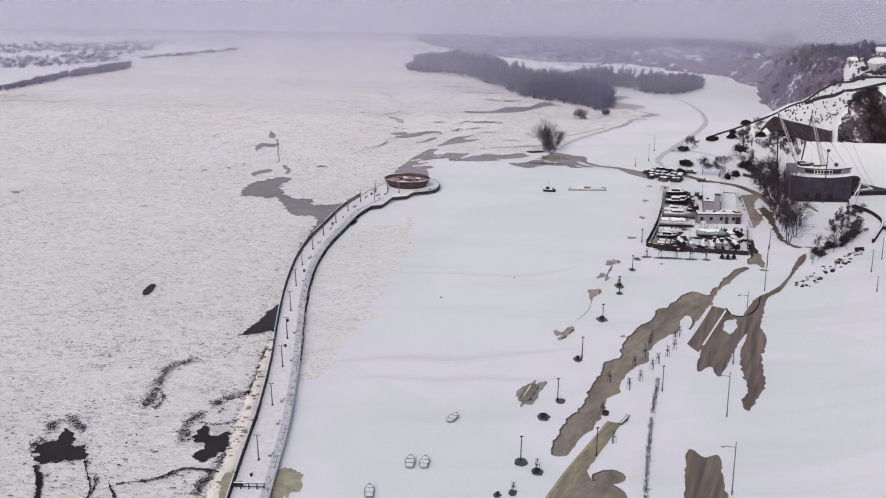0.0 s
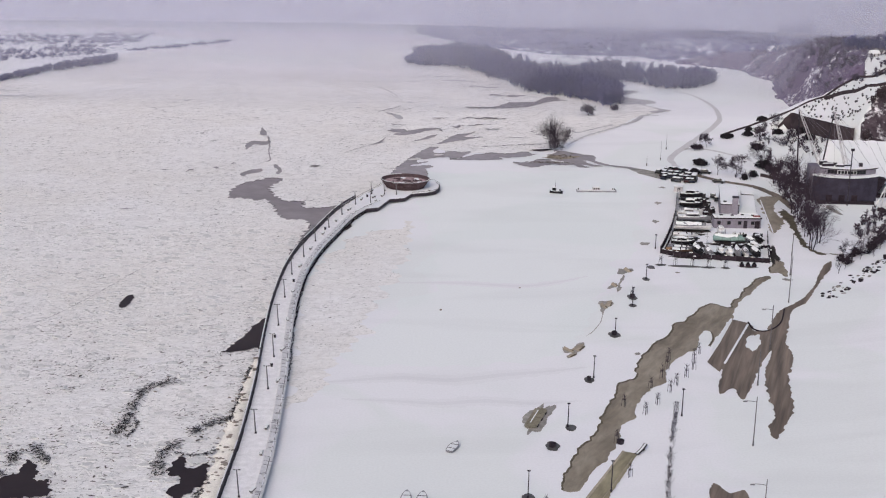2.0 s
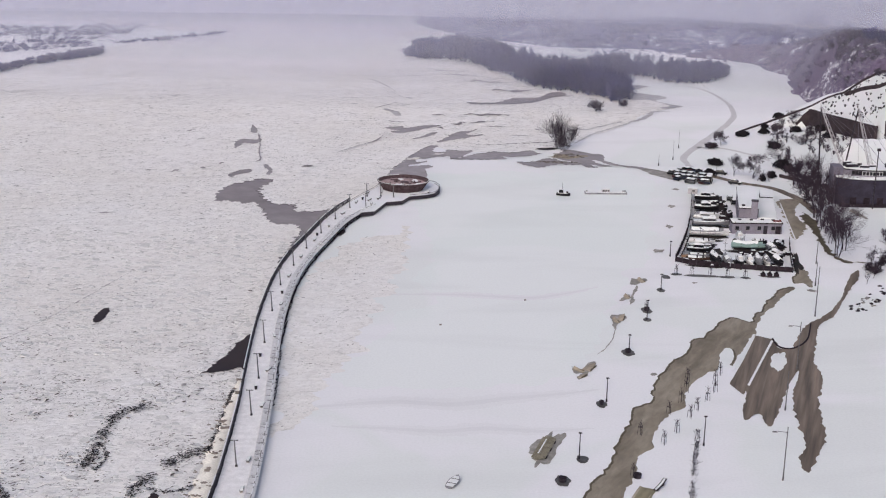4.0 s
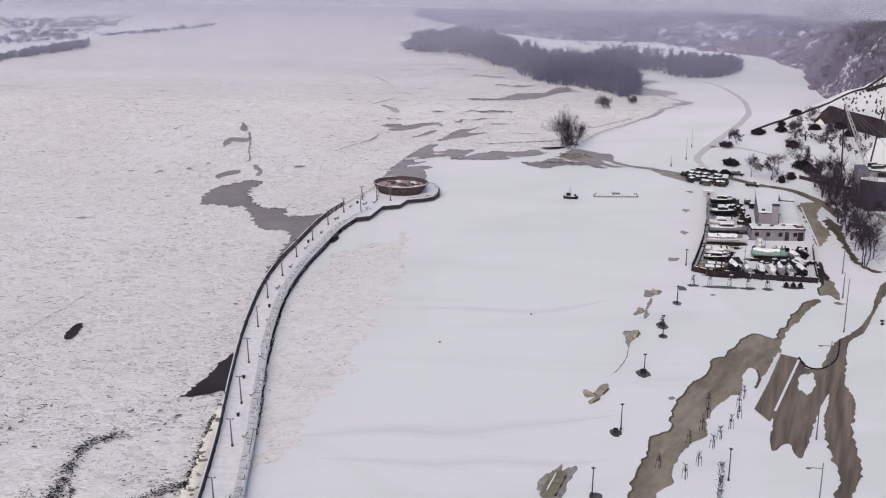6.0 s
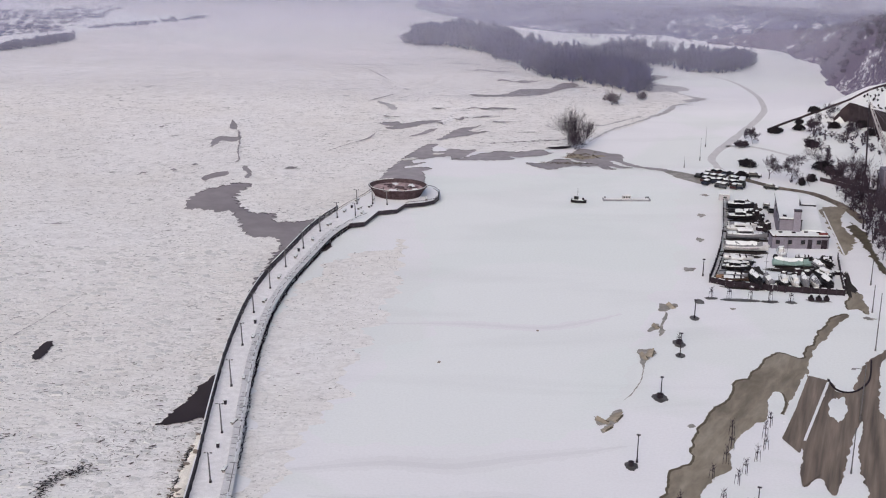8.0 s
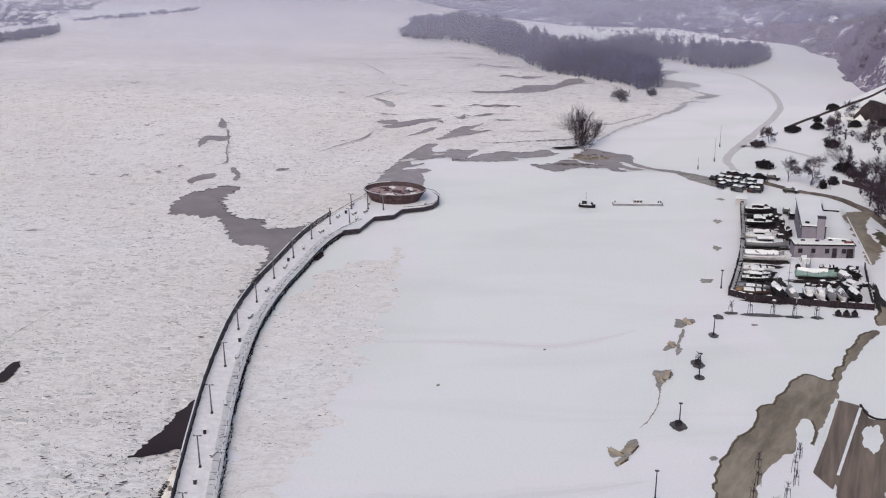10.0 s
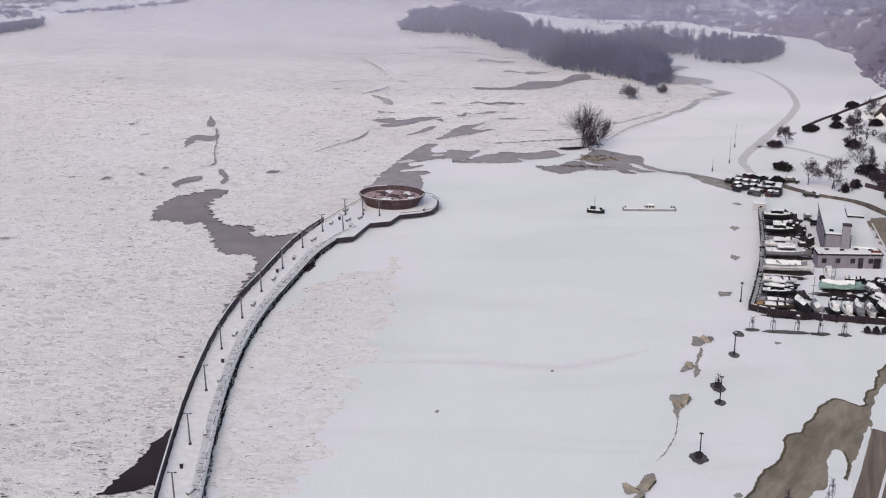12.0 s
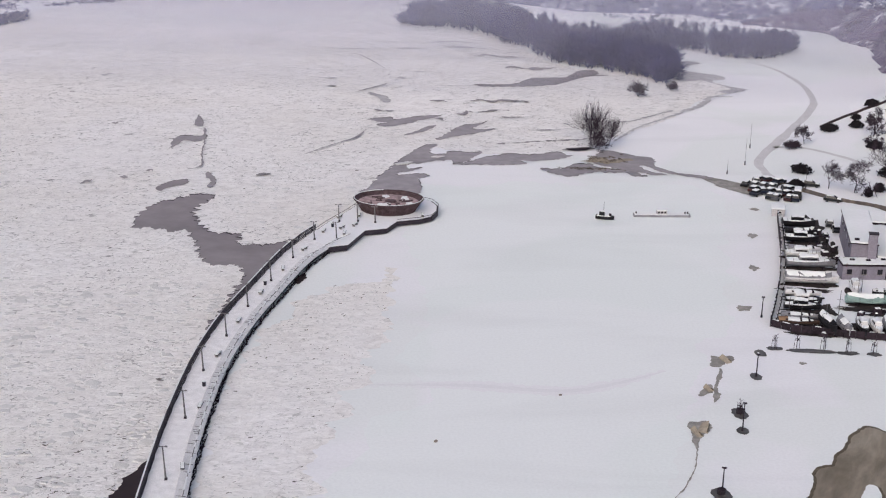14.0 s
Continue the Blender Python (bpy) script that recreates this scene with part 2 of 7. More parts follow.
BRUSH_DENSE = brush_slope("dense_brush", 0.535, (0.035, 0.027, 0.035), (0.09, 0.07, 0.085))


# ---- building helpers ----
class Form:
    """Collects vertices and faces of one part."""

    def __init__(self):
        self.v, self.f = [], []

    def add(self, pts, faces):
        k = len(self.v)
        self.v += [tuple(p) for p in pts]
        self.f += [tuple(i + k for i in f) for f in faces]
        return self

    def box(self, c, s, turn=0.0, taper=1.0):
        """A box on its base centre c, its top scaled by taper."""
        ca, sa = math.cos(radians(turn)), math.sin(radians(turn))
        pts = []
        for z, k in ((0, 1), (s[2], taper)):
            for x, y in ((-1, -1), (1, -1), (1, 1), (-1, 1)):
                px, py = x * s[0] / 2 * k, y * s[1] / 2 * k
                pts.append((c[0] + px * ca - py * sa, c[1] + px * sa + py * ca, c[2] + z))
        return self.add(pts, [(3, 2, 1, 0), (4, 5, 6, 7), (0, 1, 5, 4), (1, 2, 6, 5), (2, 3, 7, 6), (3, 0, 4, 7)])

    def tube(self, a, b, r0, r1=None, n=6):
        a, b = Vector(a), Vector(b)
        r1 = r0 if r1 is None else r1
        d = (b - a).normalized()
        u = d.orthogonal().normalized()
        w = d.cross(u)
        pts = [p + (u * math.cos(2 * math.pi * i / n) + w * math.sin(2 * math.pi * i / n)) * r for p, r in ((a, r0), (b, r1)) for i in range(n)]
        return self.add(pts, [(i, (i + 1) % n, n + (i + 1) % n, n + i) for i in range(n)] + [tuple(range(n))[::-1], tuple(range(n, 2 * n))])

    def twig(self, a, b, r0, r1):
        a, b = Vector(a), Vector(b)
        d = (b - a).normalized()
        u = d.orthogonal().normalized()
        w = d.cross(u)
        dirs = [u, -0.5 * u + 0.87 * w, -0.5 * u - 0.87 * w]
        return self.add([a + q * r0 for q in dirs] + [b + q * r1 for q in dirs], [(0, 1, 4, 3), (1, 2, 5, 4), (2, 0, 3, 5)])

    def slab(self, outline, z0, z1):
        """A flat plate with the given plan outline (anticlockwise)."""
        n = len(outline)
        pts = [(x, y, z) for z in (z0, z1) for x, y in outline]
        return self.add(pts, [tuple(range(n))[::-1], tuple(range(n, 2 * n))] + [(i, (i + 1) % n, n + (i + 1) % n, n + i) for i in range(n)])

    def sheet(self, outline, z):
        return self.add([(x, y, z) for x, y in outline], [tuple(range(len(outline)))])

    def loft(self, rings, caps=True):
        n = len(rings[0])
        k = []
        for i in range(len(rings) - 1):
            k += [(i * n + j, i * n + (j + 1) % n, (i + 1) * n + (j + 1) % n, (i + 1) * n + j) for j in range(n)]
        if caps:
            k += [tuple(range(n))[::-1], tuple(range((len(rings) - 1) * n, len(rings) * n))]
        return self.add([p for r in rings for p in r], k)

    def mesh(self, name, material):
        me = bpy.data.meshes.new(name)
        me.from_pydata(self.v, [], self.f)
        me.materials.append(material)
        me.update()
        return me


def part(name, form, material, parent, label="", smooth=False):
    ob = new(name, form.mesh(name, material) if isinstance(form, Form) else form)
    ob.parent = parent
    if smooth:
        ob.data.polygons.foreach_set("use_smooth", [True] * len(ob.data.polygons))
    return tagged(ob, label)


def thing(name, label, category, at=(0, 0, 0), turn=0.0, group=""):
    ob = new(name)
    ob.empty_display_size = 0.3
    ob.matrix_basis = pose(*at, 0, 0, turn)
    return tagged(ob, label, category, group)


def solid(name, form, material, label, category, kind="", group="", smooth=False):
    ob = new(name, form.mesh(name, material))
    if smooth:
        ob.data.polygons.foreach_set("use_smooth", [True] * len(ob.data.polygons))
    return tagged(ob, label, category, group, kind)


def area(pts):
    return sum(a[0] * b[1] - b[0] * a[1] for a, b in zip(pts, pts[1:] + pts[:1])) / 2


def curve(pts, step, closed=False):
    """A smooth line through plan points, sampled about every step metres. Points may carry a width."""
    p = [Vector(q if len(q) == 3 else (*q, 0)) for q in pts]
    n, out = len(p), []
    for i in range(n if closed else n - 1):
        a, b, c, d = (p[j % n] if closed else p[min(max(j, 0), n - 1)] for j in (i - 1, i, i + 1, i + 2))
        k = max(1, int((c - b).xy.length / step))
        for s in range(k):
            t = s / k
            out.append(0.5 * (2 * b + (c - a) * t + (2 * a - 5 * b + 4 * c - d) * t * t + (3 * b - a - 3 * c + d) * t**3))
    if not closed:
        out.append(p[-1])
    return out


def ragged(pts, jag, step=0.6, scale=0.35, seed=0.0, grow=0.0):
    """The outline of a patch whose edge wanders by about jag metres."""
    if area(pts) < 0:
        pts = pts[::-1]
    line, out = curve(pts, step, True), []
    for i, q in enumerate(line):
        d = (line[(i + 1) % len(line)] - line[i - 1]).xy.normalized()
        off = noise.fractal((q.x * scale, q.y * scale, seed), 0.8, 2.1, 5) * jag + grow
        out.append((q.x + d.y * off, q.y - d.x * off))
    return out


def stroke(pts, step=1.0, jag=0.0, scale=0.3, seed=0.0):
    """The outline of a band along plan points that carry widths."""
    line, left, right = curve(pts, step), [], []
    for i, q in enumerate(line):
        d = (line[min(i + 1, len(line) - 1)] - line[max(i - 1, 0)]).xy.normalized()
        for side, out in ((1, left), (-1, right)):
            w = q.z / 2 + noise.fractal((q.x * scale, q.y * scale, seed + side), 0.9, 2.0, 4) * jag
            w = max(w, 0.03)
            out.append((q.x - d.y * w * side, q.y + d.x * w * side))
    return right + left[::-1]


def blob(x, y, rx, ry, turn=0, jag=0.25, seed=0.0, n=40):
    ca, sa = math.cos(radians(turn)), math.sin(radians(turn))
    out = []
    for i in range(n):
        a = 2 * math.pi * i / n
        k = 1 + jag * noise.fractal((math.cos(a) * 1.5 + seed * 7.3, math.sin(a) * 1.5, seed), 0.8, 2.1, 4)
        px, py = math.cos(a) * rx * k, math.sin(a) * ry * k
        out.append((x + px * ca - py * sa, y + px * sa + py * ca))
    return out


def inside(pts, x, y):
    hit = False
    for (ax, ay), (bx, by) in zip(pts, pts[1:] + pts[:1]):
        if (ay > y) != (by > y) and x < (bx - ax) * (y - ay) / (by - ay) + ax:
            hit = not hit
    return hit


rnd = random.Random(7)


# ---- ground, river, water ----
RISE = ([100, 106, 112, 118, 123, 126, 129, 133, 140, 180], [0, 1.5, 4, 8.2, 11.5, 16.8, 21, 22.3, 24, 27])


def spur(x, y):
    """Height of the snowy spur behind the amphitheatre, cut by its retaining wall."""
    start = 464 + (x - 111) * 0.42
    if y < start or y > 560:
        return 0.0
    z = float(np.interp(x, *RISE)) * min(1.0, (y - start) / 9) * min(1.0, (560 - y) / 24)
    wall = float(np.interp(y, [440, 480, 520, 545], [133, 123.3, 113.8, 112]))
    crest = float(np.interp(x, [104, 110, 119.8, 123.3, 126, 129.3, 135], [527, 530, 527, 522, 514, 506, 503]))
    if y > crest:
        low = float(np.interp(x, [128, 140], [0, 0.95]))
        z *= low + (1 - low) * math.exp(-(((y - crest) / 14) ** 2))
    if x < wall and y < 522:
        z = min(z, max(0.0, float(np.interp(wall, *RISE)) - 4.6) * math.exp((x - wall) / 9))
    return z


def bluff(x, y):
    """Height of the wooded bluff beyond the spur."""
    d = x - float(np.interp(y, [530, 545, 558, 573, 588, 602, 611, 623, 628, 634, 690], [124, 122, 121.8, 119.4, 121, 123.8, 117.7, 115, 106.7, 91, 90]))
    if d <= 0 or y < 507:
        return 0.0
    top = float(np.interp(y, [507, 516, 528, 545, 560, 580, 600, 620, 640, 660, 690], [0, 8, 17, 23, 22, 18.6, 14.5, 8.5, 4, 1.5, 0]))
    up = min(1.0, d / float(np.interp(y, [540, 600, 625, 640], [13, 11, 20, 26])))
    rough = noise.fractal((x * 0.06, y * 0.06, 3), 0.9, 2.0, 4) * 1.6 + noise.fractal((x * 0.25, y * 0.25, 5), 0.9, 2.0, 3) * 0.5
    return max(0.0, (top + rough * min(1, top / 10)) * (up * up * (3 - 2 * up)) ** 0.7)


def hill(x, y):
    return max(spur(x, y), bluff(x, y))


def far_hill(x, y):
    """Height of the low hills that close the valley."""
    d = y - float(np.interp(x, [-60, -20, 10, 42, 78, 91, 107, 115, 130], [700, 682, 662, 646, 646, 636, 630, 624, 612]))
    if d <= 0:
        return 0.0
    up = min(1.0, d / 18)
    lift = float(np.interp(x, [-60, -20, 2, 26, 50, 75, 94, 120, 130, 144, 220], [0, 0, 0.4, 1.2, 2.8, 3.0, 4.8, 7.4, 8.0, 5.5, 5]))
    lift *= max(0.0, min(1.0, 1 - (d - 30) / 70))
    return lift * up * up * (3 - 2 * up) * (1 + 0.3 * noise.fractal((x * 0.05, y * 0.05, 6), 0.9, 2.0, 4))


def bank(x, y):
    """Height of the snow bank beside the road, rising to the east."""
    d = x - float(np.interp(y, [235, 275, 320, 350, 372, 386, 400, 420], [62, 66, 76, 84, 95, 103, 112, 130]))
    return 0.0 if d <= 0 else 5.0 * (1 - math.exp(-(d / 28) ** 2))


f = Form()
f.sheet([(-4500, -1500), (4500, -1500), (4500, 4800), (-4500, 4800)], 0.0)
ground = solid("ground", f, SNOW, "snow-covered ground and harbour ice", "ground", "structure")


def height_sheet(name, x0, x1, y0, y1, step, height, material, label):
    nx, ny = int((x1 - x0) / step) + 1, int((y1 - y0) / step) + 1
    pts = [(x0 + i * step, y0 + j * step, height(x0 + i * step, y0 + j * step) - 0.05) for j in range(ny) for i in range(nx)]
    k = Form().add(pts, [(j * nx + i, j * nx + i + 1, (j + 1) * nx + i + 1, (j + 1) * nx + i) for j in range(ny - 1) for i in range(nx - 1)
                         if max(pts[q][2] for q in (j * nx + i, j * nx + i + 1, (j + 1) * nx + i + 1, (j + 1) * nx + i)) > -0.04])
    return solid(name, k, material, label, "hill", "structure", smooth=True)


def scrub_side(x, y):
    return float(np.interp(y, [464, 472, 478, 484, 489], [122, 122.5, 123.5, 132, 180]))


height_sheet("far_hills", -70, 330, 610, 711, 2.5, far_hill, BRUSH_HAZED, "low wooded hills far up the valley")
height_sheet("hillside", 80, 330, 506, 690, 2.0, bluff, BRUSH, "wooded bluff with brown scrub under thin snow")
height_sheet("snow_slope", 92, 250, 460, 560, 1.0, spur, SNOW, "snowy slope above the amphitheatre")
height_sheet("scrub_slope", 120, 250, 460, 500, 1.0, lambda x, y: hill(x, y) + 0.25 if x > scrub_side(x, y) else 0.0, BRUSH_DENSE, "steep slope under dark scrub")
height_sheet("snow_bank", 60, 200, 225, 424, 2.0, bank, SNOW, "smooth snow bank rising beside the road")

# drifting ice on the river, west of the pier and up to the islet
PIER = [(-32.1, 220, 6.4), (-32.0, 235, 6.4), (-31.8, 250, 6.4), (-31.6, 262, 6.3), (-31.6, 274, 6.0), (-32.3, 297.4, 5.6), (-33.5, 319.2, 5.4), (-34.4, 342, 5.1), (-34.1, 363.5, 5.0), (-32.3, 380.4, 5.2), (-29.5, 394.5, 5.2), (-26.4, 408.9, 5.4), (-23.4, 417.7, 6.3)]
RIVER_EAST = [(-15, 458), (-8.4, 472.7), (-4.2, 487.3), (2.3, 483.3), (16.8, 482.3), (27.9, 487), (32.6, 489), (41.8, 502.3), (52.4, 514.8), (64.3, 535.9), (73.5, 546), (66.8, 559.7), (59.5, 558.9), (42.2, 565.1), (29.8, 571), (19.7, 591.1), (12.3, 604.8), (2.2, 615.3), (-11.6, 618.6), (-15.3, 630.4), (0, 660), (10, 720)]
edge = [(q.x, q.y) for q in curve(PIER, 4)] + [(-16, 440)]
shore = curve(RIVER_EAST, 1.0)
edge += [(q.x + noise.fractal((q.x * 0.3, q.y * 0.3, 1), 0.8, 2, 4) * 1.2, q.y + noise.fractal((q.x * 0.3, q.y * 0.3, 9), 0.8, 2, 4) * 1.2) for q in shore]
river_plan = [(-900, 200), *edge, (10, 2500), (-900, 2500)]
solid("river", Form().sheet(river_plan, 0.06), PACK, "river covered with pressed dirty white drift ice", "river", "structure")

# the broken ice along the harbour side of the pier
side = [(-28.0, 288, 1.0), (-26.6, 300, 6), (-25.4, 312, 10), (-24.2, 325, 14), (-23.0, 340, 17), (-22.0, 356, 19), (-19.8, 372, 19), (-16.0, 388, 15), (-10.6, 401, 6), (-8, 409, 1)]
harbour_ice = stroke(side, 0.4, 4.0, 0.16, 4)
solid("harbour_ice", Form().sheet(harbour_ice, 0.05), PACK_CLEAN, "broken ice refrozen beside the pier", "ice", "structure")


def patch(name, pts, material, label, category, z=0.1, jag=0.8, scale=0.35, step=0.5, seed=0.0):
    return solid(name, Form().sheet(ragged(pts, jag, step, scale, seed), z), material, label, category, "structure")


def strip(make, name, pts, step, jag, z, material, label, category, seed=0.0):
    """A narrow band of quads along plan points that carry widths."""
    ring = stroke(pts, step, jag, 0.8, seed)
    n = len(ring) // 2
    f = Form().add([(x, y, z) for x, y in ring], [(i, i + 1, 2 * n - 2 - i, 2 * n - 1 - i) for i in range(n - 1)])
    return make(name, f, material, label, category, "structure")


# wind-scoured ice in the middle of the harbour, and the darker lines across it
patch("snow_field", [(-9.4, 453.5), (5.4, 458.9), (38.2, 463.4), (56, 459.2), (53.2, 431.5), (47.3, 392.6), (38.7, 370.8), (34.4, 352.3), (28.6, 328.8), (19.6, 314.8), (-18.7, 311.6), (-15.7, 326.1), (-12.5, 337.1), (-8.4, 349.4), (-1.9, 356.3), (-5.4, 372.6), (-3.1, 388.9), (-5.0, 412.8)], SCOURED, "smooth wind-scoured snow on the harbour ice", "snow", 0.012, 3.0, 0.12, 0.8, 3)
for i, line in enumerate(([(-23.6, 300.7, 0.3), (-16.6, 302.4, 1.6), (-7.2, 304.2, 2.2), (2.4, 303.5, 2.6), (12.0, 306.6, 2.4), (21.8, 309.2, 1.4), (30, 312, 0.2)], [(-18.4, 293.2, 0.2), (-9.1, 292.8, 1.4), (0.1, 292.1, 2.0), (8.2, 293.7, 2.2), (17.4, 293.0, 1.6), (26.8, 294.8, 0.2)], [(-14, 360, 0.2), (-2, 361, 1.0), (6, 361, 1.6), (18, 360, 1.6), (26, 363, 1.2), (34, 368, 0.2)])):
    for k, (grow, mat) in enumerate(((2.0, DRIFT_LINE), (0.7, DRIFT_CORE))):
        strip(solid, "snow_drift", [(x, y, w * grow) for x, y, w in line], 0.5, 0.35 * grow, 0.016 + 0.006 * i + 0.003 * k, mat, "faint wind-packed line on the harbour snow", "snow", i + k * 7)


OPEN = "open dark water between the ice floes"
LEADS = []


def lead(pts, material, jag=0.9, seed=0.0, rim=0.45):
    """An opening in the ice: its still water, and a dark strip that paints shade on the wet far edge of the floe."""
    k = len(LEADS)
    plan = ragged(pts, jag * 1.25, 0.3, 0.75, seed)
    LEADS.append(ragged(pts, jag * 1.25, 1.2, 0.75, seed))
    if rim:
        # same outline shifted to the far side in dark: shade below the floe edge
        dark = [(x + 0.3 * noise.noise((x * 0.9, y * 0.9, 4)), y + rim * (0.75 + noise.noise((x * 0.35, y * 0.35, seed)))) for x, y in plan]
        solid("open_water", Form().sheet(dark, 0.104 + 0.005 * k), WATER, "painted shade on the wet far edge of the ice", "water", "structure")
    solid("open_water", Form().sheet(plan, 0.108 + 0.005 * k), material, OPEN, "water", "structure")


# the forked lead beside the pier
lead([(-58.3, 427.7), (-58.1, 437.8), (-53.8, 444.2), (-49.3, 447.8), (-46, 446.6), (-48.4, 438.6), (-46.4, 430.6), (-42.8, 425.7), (-37.7, 424.5), (-37.4, 419.8), (-32.4, 419.6), (-26.5, 421.8), (-27.5, 409.7), (-30.4, 399.3), (-33.0, 387), (-35, 375.2), (-37.1, 373.2), (-36.1, 385.2), (-35.1, 393.2), (-34.2, 403.8), (-36.3, 408.7), (-40, 408.4), (-43.4, 412.5), (-46.6, 424.4), (-51.1, 426), (-55.3, 427.3)], THIN_NEAR, 1.1, 0, 0.6)
# leads from the pier head round the islet to the shore
lead([(-15.5, 456.3), (-13.8, 463.5), (-12.0, 469.7), (-9.3, 478.1), (-7.0, 484.0), (-4.6, 488.3), (-2.4, 487.6), (-3.9, 483.8), (-2.6, 480.8), (-0.1, 481.1), (1.1, 483.4), (4.9, 482.8), (7.4, 483.0), (5.8, 478.9), (3.6, 474.9), (1.2, 473.8), (1.2, 476.4), (-2.5, 475.6), (-5.5, 473.7), (-8.2, 472.2), (-8.1, 469.2), (-5.4, 470.3), (-7.7, 467.6), (-10.1, 466.2), (-10.0, 464.6), (-6.5, 465.7), (-3.5, 464.7), (-5.8, 461.7), (-5.1, 457.9), (-6.1, 451.4), (-16.8, 449.4)], THIN_MID, 0.5, 1)
lead([(1.2, 473.4), (4.8, 475.4), (7.3, 478.6), (11.1, 481.1), (14.2, 482.7), (18.5, 481.8), (21.1, 483.3), (24.7, 485.0), (26.0, 482.4), (27.9, 482.6), (24.6, 479.2), (20.8, 478.1), (19.6, 477.5), (16.1, 477.2), (17.3, 475.2), (13.3, 474.0), (7.3, 473.5)], THIN_MID, 0.5, 2)
lead([(20.5, 471.2), (24.7, 471.6), (26.7, 474.3), (30.5, 476.3), (32.7, 473.5), (36.3, 472.6), (39.9, 472.5), (40.6, 469.6), (42.8, 467.8), (39.4, 467.9), (38.4, 469.9), (34.8, 470.0), (31.2, 469.7), (26.2, 466.4), (23.3, 467.8)], THIN_MID, 0.6, 3)
lead([(35.1, 486.8), (38.7, 485.3), (42.2, 483.0), (45.2, 481.5), (45.5, 478.9), (44.8, 475.8), (47.2, 473.1), (49.4, 470.8), (54.0, 469.5), (56.4, 467.7), (53.7, 467.5), (48.6, 469.9), (45.3, 472.1), (43.8, 474.5), (42.1, 475.6), (42.4, 473.1), (44.0, 471.1), (46.8, 469.7), (44.3, 468.7), (42.1, 470.2), (38.7, 471.9), (35.8, 473.4), (32.9, 475.7), (31.3, 478.5), (32.9, 483.0)], THIN_MID, 0.35, 4, 0.2)
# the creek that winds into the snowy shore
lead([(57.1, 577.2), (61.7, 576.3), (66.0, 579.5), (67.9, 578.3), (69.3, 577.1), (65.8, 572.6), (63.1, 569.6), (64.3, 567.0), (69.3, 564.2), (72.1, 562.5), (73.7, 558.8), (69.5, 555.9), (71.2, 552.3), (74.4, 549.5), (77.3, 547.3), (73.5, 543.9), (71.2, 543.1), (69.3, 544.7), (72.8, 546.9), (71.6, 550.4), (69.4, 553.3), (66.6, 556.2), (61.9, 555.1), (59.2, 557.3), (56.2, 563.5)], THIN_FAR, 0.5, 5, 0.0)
# slots farther up the river
lead([(6.6, 545.7), (11.0, 546.1), (15.4, 546.6), (17.6, 548.0), (21.5, 553.5), (25.3, 555.1), (30.6, 555.7), (34.1, 562.5), (38.1, 564.9), (40.1, 561.8), (38.4, 559.7), (42.2, 559.4), (36.7, 557.6), (31.9, 552.6), (27.9, 547.9), (22.7, 545.5), (15.3, 544.1), (8.0, 544.0)], THIN_MID, 0.5, 6)
lead([(25.3, 554.5), (30.6, 555.7), (34.1, 562.5), (38.1, 564.9), (40.1, 561.8), (38.4, 559.7), (42.2, 559.4), (36.7, 557.6), (31.9, 552.6), (28.1, 550.4)], THIN_NEAR, 0.4, 7, 0.0)
lead([(-18.4, 509.0), (-13.8, 510.9), (-12.4, 509.0), (-8.5, 511.5), (-4.5, 513.4), (-2.0, 513.1), (-5.7, 509.6), (-8.3, 506.8), (-11.5, 504.0), (-14.8, 502.7), (-16.8, 504.0), (-14.3, 505.8), (-17.0, 507.0)], THIN_MID, 0.4, 8, 0.35)
lead([(-2.3, 492.2), (-0.3, 497.2), (1.7, 502.2), (3.6, 505.4), (7.6, 507.3), (9.2, 509.0), (7.6, 505.8), (6.0, 502.6), (8.2, 501.9), (11.0, 502.6), (7.5, 499.3), (3.6, 496.6), (1.1, 494.9)], THIN_MID, 0.4, 9, 0.35)
lead([(-9.9, 495.4), (-6.8, 499.5), (-4.9, 503.1), (-2.6, 504.8), (-4.5, 500.2), (-6.7, 497.6)], THIN_MID, 0.3, 10, 0.3)
lead([(-20.1, 534.0), (-16.1, 531.5), (-14.9, 528.2), (-14.5, 525.4), (-16.5, 525.2), (-17.1, 528.6)], THIN_FAR, 0.4, 11, 0.3)
# small openings out on the river
lead([(-58.5, 451.6), (-57.3, 454.4), (-56.4, 456.0), (-53.8, 457.8), (-52.9, 457.1), (-53.2, 454.0), (-55.8, 452.6), (-57.0, 449.9)], THIN_NEAR, 0.35, 12, 0.3)
lead([(-49.7, 460.5), (-49.7, 463.3), (-48.1, 460.6), (-47.2, 456.8), (-47.3, 452.9), (-48.4, 453.6), (-48.2, 456.7)], THIN_MID, 0.3, 13, 0.3)
lead([(-61.2, 486.0), (-60.0, 490.3), (-56.8, 490.2), (-54.4, 490.9), (-54.2, 487.6), (-56.1, 486.0), (-58.8, 486.7), (-59.7, 482.5), (-60.5, 480.7)], THIN_MID, 0.35, 14, 0.4)
lead([(-58.4, 499.7), (-58.8, 508.8), (-56.4, 499.9)], THIN_MID, 0.3, 15, 0.3)
